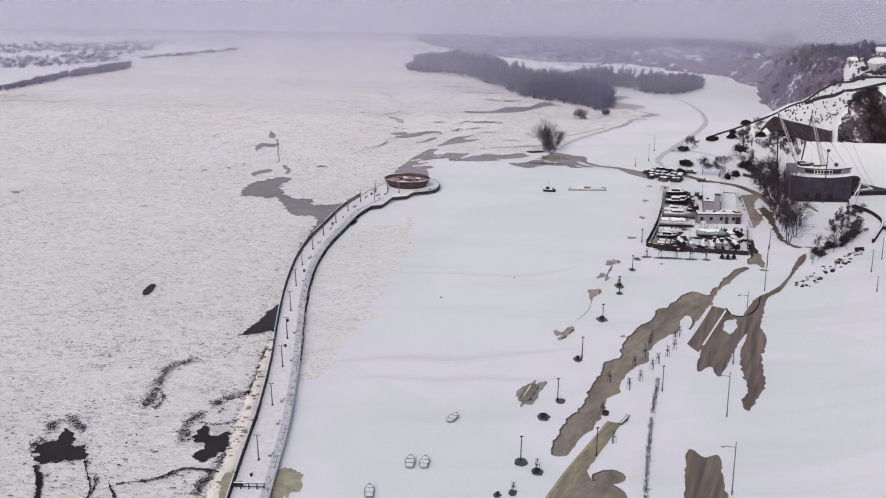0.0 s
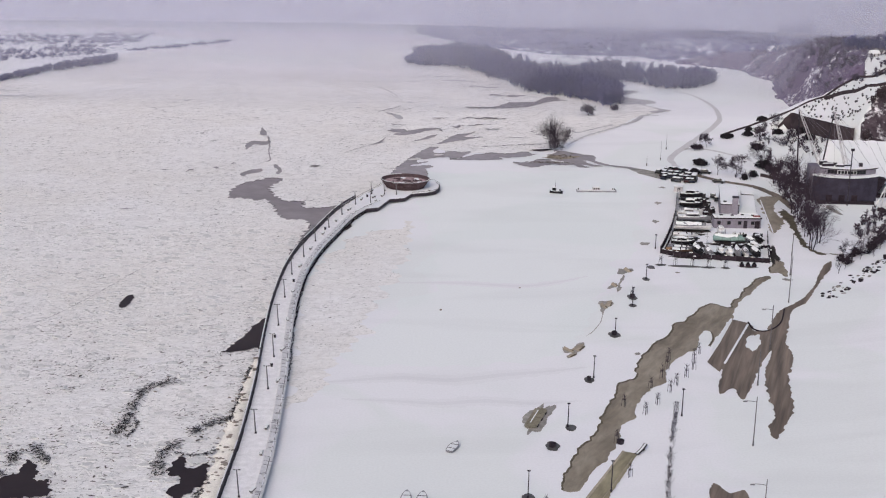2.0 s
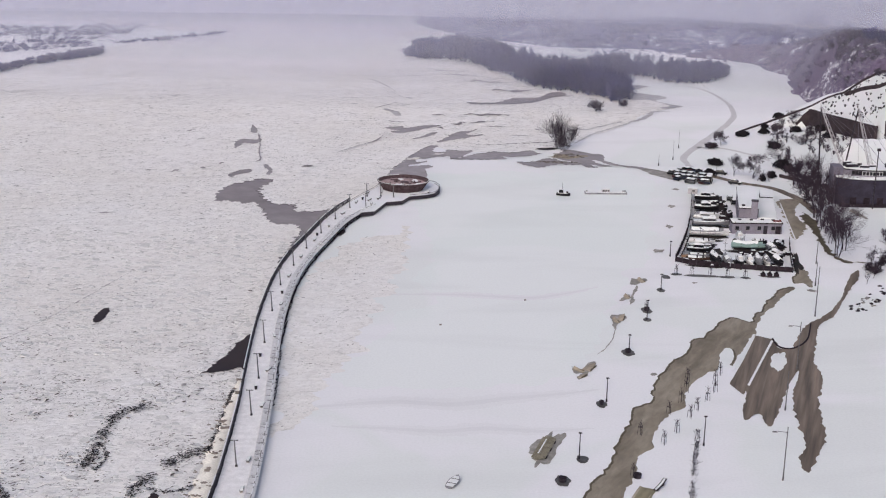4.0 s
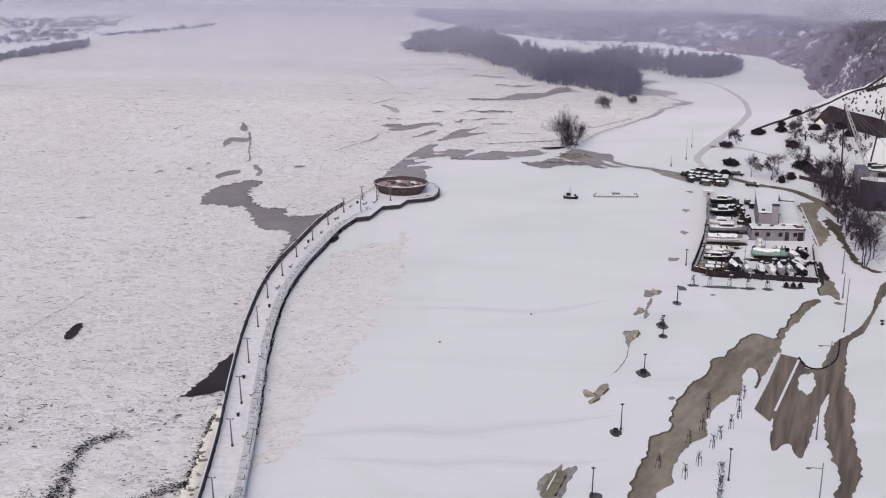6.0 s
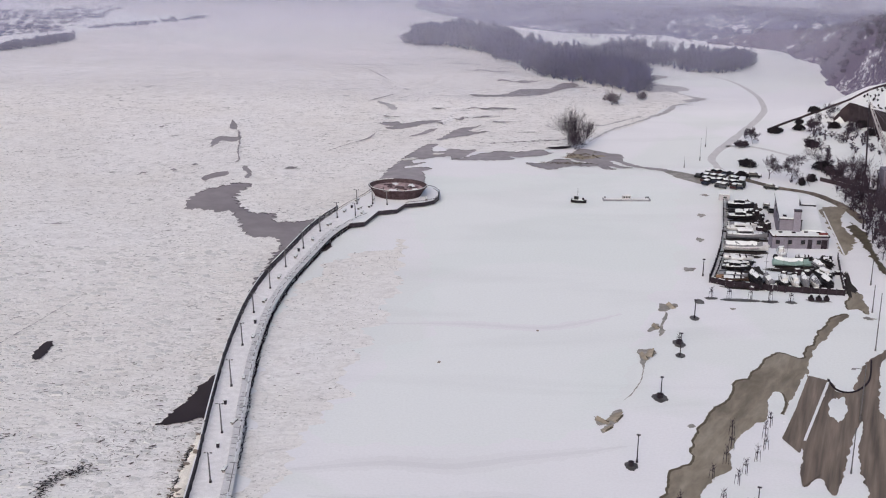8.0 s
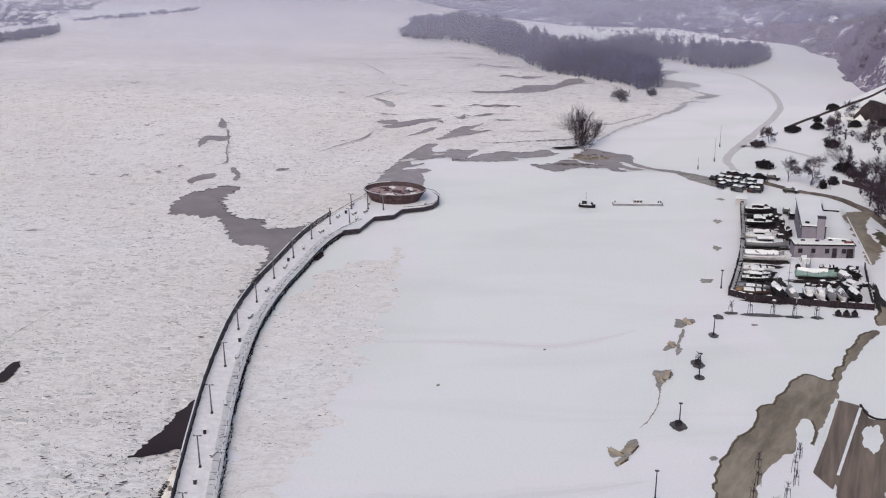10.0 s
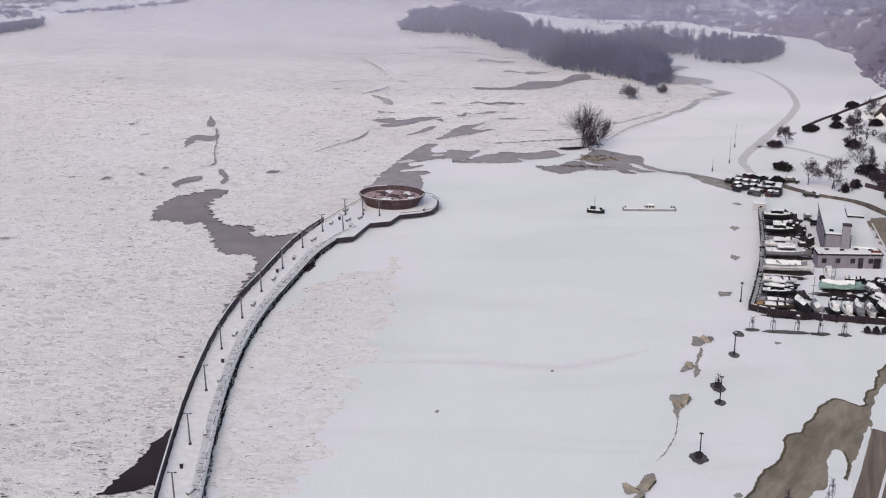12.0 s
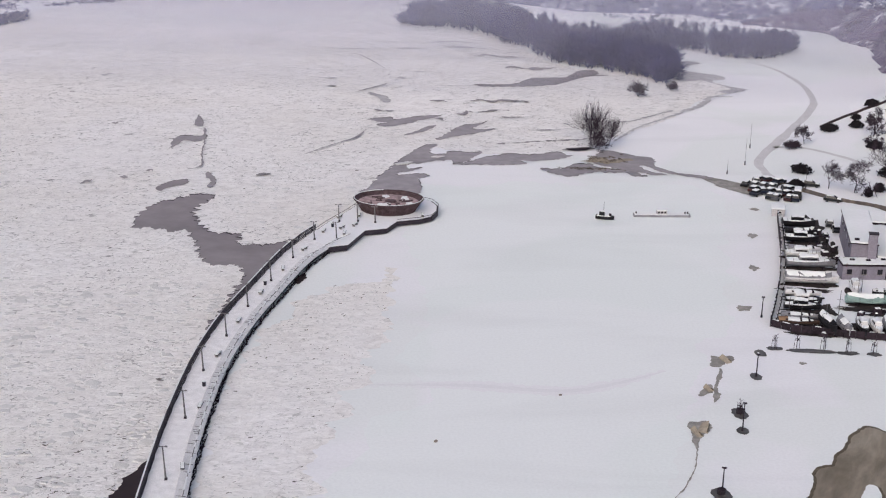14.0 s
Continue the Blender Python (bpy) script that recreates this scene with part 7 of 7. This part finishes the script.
# ---- amphitheatre below the bluff ----
amphi = thing("amphitheatre", "dark curved amphitheatre building with a white gallery and tent roof", "building", (110, 438, 0))
front = [(-8.6, -0.6), (-6, -2.0), (-2, -2.9), (2, -2.9), (6, -1.8), (9.4, 0.2)]
plan = [(q.x, q.y) for q in curve(front, 1.0)]
part("wall", Form().slab(plan + [(9.6, 8), (-8.6, 8)], 0, 7.2), WALL_DARK, amphi, "dark clad curved stage wall")
part("parapet", Form().slab([(x * 0.91 + 0.8, y * 0.8 + 0.86) for x, y in plan] + [(9.1, 3.6), (-6.9, 3.6)], 9.05, 9.32), STEEL, amphi, "dark metal roof edge")
part("ledge", Form().slab([(x * 1.02, y - 0.3) for x, y in plan] + [(9.7, 7.5), (-8.7, 7.5)], 7.2, 7.5), SNOW, amphi)
part("gallery", Form().slab([(x * 0.86 + 0.8, y * 0.8 + 1.2) for x, y in plan] + [(8.6, 3.2), (-6.4, 3.2)], 7.5, 9.2), WALL_GREY, amphi, "pale glazed gallery storey")
part("gallery_roof", Form().slab([(x * 0.9 + 0.8, y * 0.8 + 0.9) for x, y in plan] + [(9, 3.5), (-6.8, 3.5)], 9.2, 9.5), SNOW, amphi)
for i in range(12):
    k = plan[2 + int(i * (len(plan) - 5) / 12)]
    part("window", Form().box((k[0] * 0.86 + 0.8, k[1] * 0.8 + 1.12, 7.85), (1.0, 0.14, 1.05), 8), WHITE if 2 < i < 9 else STEEL, amphi)
    part("pane", Form().box((k[0] * 0.86 + 0.8, k[1] * 0.8 + 1.04, 7.95), (0.72, 0.12, 0.85), 8), GLASS, amphi)
for x, y, w, d, h, t in ((-4.6, 0.9, 3.4, 0.5, 0.8, 8), (-1.4, 0.6, 2.4, 0.4, 0.5, -6), (-5.6, 2.4, 2.2, 0.6, 1.1, 14), (0.8, 1.6, 2.0, 0.4, 0.4, 5), (-3.2, 2.6, 3.0, 0.3, 0.7, -10)):
    part("roof_gear", Form().box((x, y, 9.5), (w, d, h), t), STEEL, amphi, "dark duct on the gallery roof")
    part("snow_cover", Form().box((x, y, 9.5 + h), (w * 0.9, d * 0.9, 0.14), t, 0.9), SNOW, amphi)
part("tower", Form().box((-8.2, 2, 0), (2.6, 4, 9.6)), plain("slate_panels", (0.17, 0.155, 0.2), 0.7, 0, 0.6, 0.15), amphi, "grey stair tower")
part("vent", Form().box((4.6, 1.5, 9.5), (0.9, 0.9, 0.9)), STEEL, amphi)
part("canopy", Form().add([(9.2, 0, 6.6), (12.2, 1.5, 5.8), (10.4, 2.5, 1.6), (9.4, 1, 1.4), (9.2, 3, 6.6), (12.2, 4.5, 5.8), (10.4, 5.5, 1.6), (9.4, 4, 1.4)], [(0, 1, 2, 3), (7, 6, 5, 4), (0, 4, 5, 1), (1, 5, 6, 2), (2, 6, 7, 3), (3, 7, 4, 0)]), TIMBER, amphi, "dark overhanging end wall")
part("plinth", Form().box((0, -3.2, 0), (16, 1.2, 0.7)), TIMBER, amphi)
for x in (-4.5, -1, 2.5):
    part("door", Form().box((x, -3.05, 0.2), (1.6, 0.2, 2.2)), TIMBER, amphi)
# white membrane roof, sagging between its ridge lines
nu, nv, pts = 26, 12, []
for j in range(nv):
    for i in range(nu):
        u, v = i / (nu - 1), j / (nv - 1)
        back, near = Vector((1, 24, 11.2)).lerp(Vector((34, 38, 8.0)), u), Vector((9.6, 4.0, 4.2)).lerp(Vector((26, 7.0, 0.9)), u)
        p = near.lerp(back, v)
        pts.append((p.x, p.y, p.z - 0.9 * math.sin(v * math.pi) + (0.28 * abs(math.sin(u * 26)) if u < 0.5 else 0)))
roof = part("roof", Form().add(pts, [(j * nu + i, j * nu + i + 1, (j + 1) * nu + i + 1, (j + 1) * nu + i) for j in range(nv - 1) for i in range(nu - 1)]), SNOW, amphi, "white tent roof under snow", smooth=True)
# added white skirt that hides the grey wall below the open roof side
skirt = [pts[j * nu] for j in range(nv)]
part("roof_skirt", Form().add(skirt + [(x - 3.5 - 0.25 * z, y - 1.0, 0.0) for x, y, z in skirt], [(j + 1, j, nv + j, nv + j + 1) for j in range(nv - 1)]), SNOW, amphi, "white skirt added to close the open side of the tent roof", smooth=True)
part("roof_edge", Form().slab([(9.4, 3.4), (26.5, 6.2), (26.5, 7.6), (9.4, 4.8)], 0, 0.9), TIMBER, amphi)
part("back_wall", Form().slab([(1, 24.4), (34, 38.4), (34, 39), (1, 25)], 0, 8.0), WALL_PALE, amphi)


for i in range(11):
    u = 0.02 + i * 0.045
    rib = Form()
    for k in range(nv - 1):
        a, b = (Vector(pts[j * nu]).lerp(Vector(pts[j * nu + nu - 1]), u) for j in (k, k + 1))
        rib.tube(a + Vector((0, 0, 0.12)), b + Vector((0, 0, 0.1)), 0.05, 0.05, 4)
    part("rib", rib, WALL_GREY, amphi, "grey seam rib on the tent roof")


def lattice_mast(apex, foot, pole_foot):
    """A raking three-chord lattice mast, its dark pole, and cables down to the tent roof."""
    top = thing("lattice_mast", "tall pale raking lattice mast with cables over the tent roof", "mast", (foot[0], foot[1], 0), 0, "masts of the tent roof")
    tip = Vector(apex) - Vector(foot)
    feet = [Vector((1.0 * math.cos(a), 1.0 * math.sin(a), 0)) for a in (0.1, 2.2, 4.3)]
    for f0 in feet:
        part("chord", Form().tube(f0, tip + f0 * 0.3, 0.1, 0.08, 5), WALL_PALE, top)
    for i in range(16):
        k0, k1 = i / 16, (i + 1) / 16
        for a, b in zip(feet, feet[1:] + feet[:1]):
            part("brace", Form().tube(a.lerp(tip + a * 0.3, k0), b.lerp(tip + b * 0.3, k1), 0.045, 0.045, 4), WALL_PALE, top)
    part("pole", Form().tube(Vector(pole_foot) - Vector(foot), tip, 0.24, 0.18, 7), STEEL, top, "dark steel pole")
    part("finial", Form().tube(tip, tip + Vector((-0.4, 0, 1.8)), 0.12, 0.05, 5), WHITE, top)
    for dx, dy, z in ((4, 10, 9.8), (7, 12, 9.4), (1.5, 9, 9.8), (-6, -3, 7)):
        part("cable", Form().tube(tip, (dx, dy, z), 0.03, 0.03, 4), WALL_GREY, top)


lattice_mast((99.2, 452, 22.3), (109.4, 452, 0), (100.4, 452, 0))
lattice_mast((109.1, 452, 21.9), (115.8, 452, 0), (106.2, 452, 0))
for x, y, h in ((110.2, 433.0, 16), (98.9, 449.5, 8)):
    pole = thing("flood_pole", "tall dark lighting pole beside the amphitheatre", "pole", (x, y, 0), 0, "dark poles at the amphitheatre")
    part("shaft", Form().tube((0, 0, 0), (0, 0, h), 0.2, 0.12, 7), STEEL, pole)
    part("lamp_head", Form().box((0, -0.2, h - 0.6), (0.9, 0.3, 0.7)), STEEL, pole)
brace = thing("steel_strut", "white forked steel strut beside the end of the building", "strut", (118.6, 430.5, 0))
for a, b in (((-2.2, -2, 0.4), (1.8, 2, 6.4)), ((1.8, 2, 6.4), (5.6, 3, 4.6)), ((1.8, 2, 6.4), (1.2, 3, 0)), ((-2.2, -2, 0.4), (-0.6, -2, 0.6)), ((0.6, 0.8, 4.6), (5.6, 3, 4.6))):
    part("tube", Form().tube(a, b, 0.17, 0.17, 6), WHITE, brace)
stairs = thing("stairway", "snow-covered stairway with rail running down to the lane", "stairs", (106.5, 424, 0), 20)
for i in range(14):
    part("step", Form().box((0, i * 0.5, 0), (0.9, 0.5, 0.05 * (i + 1))), CONCRETE, stairs)
for s in (-0.5, 0.5):
    part("rail", Form().tube((s, 0, 0.9), (s, 7, 1.6), 0.05, 0.05, 5), ZINC, stairs)

# walls and hedges climbing the slope
MAROON = plain("maroon_wall", (0.06, 0.045, 0.052), 0.8, 0, 0.5, 0.3)


def slope_wall(pts, h, w, name, label, ground_z):
    """A wall of sloping panels that follows the ground."""
    wall = thing(name, label, "wall")
    line = curve(pts, 2.0)
    zs = [ground_z(q.x, q.y) for q in line]
    for i, (a, b) in enumerate(zip(line, line[1:])):
        d = (b - a).xy.normalized() * w / 2
        for nm, lo, hi, mat in (("panel", -0.8, h, MAROON), ("snow_cover", h, h + 0.14, SNOW)):
            if nm == "snow_cover" and h < 2:
                continue
            pts8 = [(q.x + s * d.y, q.y - s * d.x, z + e) for e in (lo, hi) for q, z, s in ((a, zs[i], 1), (b, zs[i + 1], 1), (b, zs[i + 1], -1), (a, zs[i], -1))]
            part(nm, Form().add(pts8, [(3, 2, 1, 0), (4, 5, 6, 7), (0, 1, 5, 4), (1, 2, 6, 5), (2, 3, 7, 6), (3, 0, 4, 7)]), mat, wall)


top_line = [(109.9, 522.0, 1.5), (114.0, 521.6, 5.9), (116.5, 511.1, 7.1), (119.8, 494.8, 9.2), (123.4, 480, 10.8)]
slope_wall([(x - 1.2, y - 0.4) for x, y, _ in top_line], 4.4, 1.0, "retaining_wall", "dark maroon retaining wall on the slope", lambda x, y: float(np.interp(x + 1.2, [q[0] for q in top_line], [q[2] for q in top_line])) - 4.2)
slope_wall([(88.5, 511.4), (100.5, 525.6), (110.4, 528.5), (114.7, 526.5), (119, 525), (122.8, 521), (126, 513.5), (129.3, 505.5)], 0.5, 0.4, "boundary_wall", "low dark boundary wall along the crest of the slope", hill)
slope_wall([(122.7, 519.5), (125.0, 509.4), (127.4, 497.1), (131.0, 490.4), (136, 489.4), (143, 490.5)], 0.8, 0.5, "boundary_wall", "dark wall across the snowy slope", hill)
slope_wall([(92.1, 462.2), (95.8, 458.4), (100.1, 454.1), (104.7, 451.2)], 0.9, 0.4, "boundary_wall", "low dark wall behind the lane", hill)
curved = thing("retaining_wall", "curved dark wall round the snowy bank", "wall")
line = curve([(117.5, 428.5), (120.8, 424.5), (122.4, 416), (121, 409), (117.2, 400), (114.4, 393.6)], 1.5)
for a, b in zip(line, line[1:]):
    m, d = (a + b) / 2, b - a
    part("panel", Form().box((m.x, m.y, bank(m.x, m.y) - 0.4), (d.xy.length * 1.05, 0.7, 1.5), math.degrees(math.atan2(d.y, d.x))), TIMBER, curved)
    part("snow_cover", Form().box((m.x, m.y, bank(m.x, m.y) + 1.1), (d.xy.length * 0.8, 0.5, 0.12), math.degrees(math.atan2(d.y, d.x))), SNOW, curved)
for x, y, t in ((108.9, 385.8, 12), (121, 406, -30)):
    ob = thing("park_bench", "dark wooden park bench half buried in snow", "bench", (x, y, bank(x, y) - 0.1), t, "benches on the bank")
    part("seat", Form().box((0, 0, 0.4), (2.6, 0.6, 0.14)), TIMBER, ob)
    part("backrest", Form().box((0, 0.3, 0.5), (2.6, 0.1, 0.6)), TIMBER, ob)
    for s in (-1, 1):
        part("leg", Form().box((s, 0, 0), (0.14, 0.5, 0.4)), STEEL, ob)
# rough stones that edge the bank
for i in range(84):
    k = rnd.random()
    row = rnd.choice((0, 1))
    x, y = 85.6 + 23 * k + row * 2.0 + rnd.gauss(0, 0.3), 356.6 + 29.6 * k - row * 0.6 + rnd.gauss(0, 0.7)
    s = rnd.uniform(0.18, 0.5)
    st = thing("boulder", "dark edging boulder poking through the snow bank", "boulder", (x, y, bank(x, y) - 0.1), rnd.uniform(0, 90), "boulders along the bank")
    part("stone", Form().loft([[(math.cos(a) * s * r * 1.5, math.sin(a) * s * r, z * s) for a in np.linspace(0, 5.3, 7)] for r, z in ((0.9, 0), (1.0, 0.35), (0.5, 0.7))]), SLUSH if rnd.random() < 0.35 else TIMBER, st)


# ---- houses on the bluff ----
def house(x, y, w, d, h, turn, wall_mat, label, group="houses on the bluff"):
    z = hill(x, y) - 0.4
    top = thing("house", label, "house", (x, y, z), turn, group)
    part("wall", Form().box((0, 0, 0), (w, d, h)), wall_mat, top)
    part("roof", Form().loft([[(s * w * 0.56, -d * 0.58, h - 0.1), (s * w * 0.56, d * 0.58, h - 0.1), (s * w * 0.56, 0, h + d * 0.42)] for s in (-1, 1)]), SNOW, top)
    part("chimney", Form().box((w * 0.2, d * 0.1, h), (0.5, 0.5, d * 0.42 + 0.5)), CONCRETE, top)
    for i in range(max(2, int(w / 1.6))):
        window(top, -w / 2 + 0.9 + i * 1.5, -d / 2 - 0.03, h * 0.35, 0.6, 0.8)


for x, y, w, d, h, t, m in ((146.3, 521, 5.5, 3.6, 2.6, 35, WALL_PALE), (145.3, 541.5, 3.4, 2.4, 1.8, -10, WALL_GREY), (150.4, 538, 3.4, 2.6, 2, 15, WALL_PALE), (156.6, 552, 4.5, 3.0, 2.0, -8, WALL_PALE), (152, 560, 4, 2.6, 1.8, 0, WALL_GREY), (141.2, 534, 3, 2.2, 1.6, 20, WALL_PALE), (160, 545, 4.4, 3, 2, 10, WALL_GREY)):
    house(x, y, w, d, h, t, m, "small rendered house under a snowy gable roof")
# walls and window panes are near white: haze put into their colours
block = thing("apartment_building", "long flat-roofed block, haze painted into its pale walls", "building", (151.5, 698, 0))
part("wall", Form().box((0, 0, 0), (15, 4, 6.2)), WHITE, block)
part("roof", Form().box((0, 0, 6.2), (15.4, 4.4, 0.35)), SNOW, block)
part("stair_head", Form().box((2.5, 0, 6.55), (3, 3, 0.7)), WALL_GREY, block)
for i in range(9):
    for k in range(3):
        part("window", Form().box((-6.6 + i * 1.65, -2.03, 1.3 + k * 1.65), (0.8, 0.08, 0.8)), WALL_PALE, block)
# dark woods and scrub on the upper slope
spots = []
while len(spots) < 760:
    x, y = rnd.uniform(122, 165), rnd.uniform(466, 500)
    if x > scrub_side(x, y) + rnd.uniform(-0.5, 2) and hill(x, y) > 1 and noise.noise((x * 0.16, y * 0.16, 3)) > -0.12:
        spots.append((x, y, hill(x, y), rnd.uniform(0.9, 2.4)))
thicket("hillside_wood", spots, plain("dark_scrub", (0.08, 0.06, 0.072), 0.9, 0, 0.3, 0.4), "dark leafless scrub on the steep upper slope", (0.8, 1.6), 40)
spots = []
while len(spots) < 110:
    x, y = rnd.uniform(115, 129), rnd.uniform(482, 524)
    if float(np.interp(y, [480, 520], [123.6, 114.2])) < x < scrub_side(x, y) and y < float(np.interp(x, [119.8, 123.3, 126, 129.3], [526, 521, 513, 505])):
        spots.append((x, y, hill(x, y), rnd.uniform(0.5, 1.0)))
thicket("slope_scrub", spots, TIMBER, "small dark bushes dotting the snowy slope", (0.25, 0.55), 60)
spots = []
while len(spots) < 420:
    x, y = rnd.uniform(128, 172), rnd.uniform(500, 590)
    if noise.noise((x * 0.12, y * 0.12, 4)) > (-0.05 if y > 530 else -0.05) and y > 496 + 0.6 * abs(x - 134):
        spots.append((x, y, hill(x, y), rnd.uniform(1.4, 3.6) if y > 530 else rnd.uniform(0.7, 2.2)))
# paler, bluer bark colour holds the haze over the hilltop
thicket("hilltop_trees", spots, plain("hazed_hilltop_bark", (0.1, 0.088, 0.12), 0.9, 0, 0.3, 0.4), "bare trees among the houses on the hilltop", (0.6, 1.5), 60)
spots = [(rnd.gauss(x, 1.5), rnd.gauss(y, 1.5), 0, rnd.uniform(3.0, 5.2)) for x, y in ((142, 549), (145, 551), (148, 547), (158, 553), (137.5, 553), (163, 556), (153, 556)) for _ in range(8)]
thicket("hilltop_trees", [(x, y, hill(x, y), h) for x, y, _, h in spots], WOOD_HAZED, "tall dark trees standing over the hilltop houses", (1.2, 2.0), 90)
slope_wall([(129.5, 506), (133, 501.6), (137, 503.5), (142, 500.5), (150, 499)], 0.6, 0.5, "terrace_wall", "dark terrace wall below the hilltop houses", hill)
slope_wall([(131, 514), (135.5, 510.5), (141, 512), (148, 508)], 0.6, 0.5, "terrace_wall", "dark terrace wall below the hilltop houses", hill)
spots = [(rnd.gauss(97.5, 3.2), rnd.uniform(405, 476), 0, rnd.uniform(1.6, 4.4)) for _ in range(110)]
thicket("lane_thicket", [(x, y, hill(x, y), h) for x, y, _, h in spots if x > (93.5 if y > 430 else 90.5) and x < (102 if y > 434 else 98.5)], TWIG, "tangled leafless thicket between lane and amphitheatre", (0.7, 1.5), 50)

spots = [(rnd.gauss(35, 2.4), rnd.gauss(479.5, 1.5), 0.1, rnd.uniform(0.2, 0.5)) for _ in range(40)] + [(rnd.gauss(32, 3.0), rnd.gauss(472.4, 0.4), 0.1, rnd.uniform(0.2, 0.4)) for _ in range(30)]
thicket("dry_grass", spots, plain("dry_grass", (0.2, 0.168, 0.14), 0.9, 0, 1, 0.35), "dry brown grass tufts on the islet", (0.3, 0.8), 40)
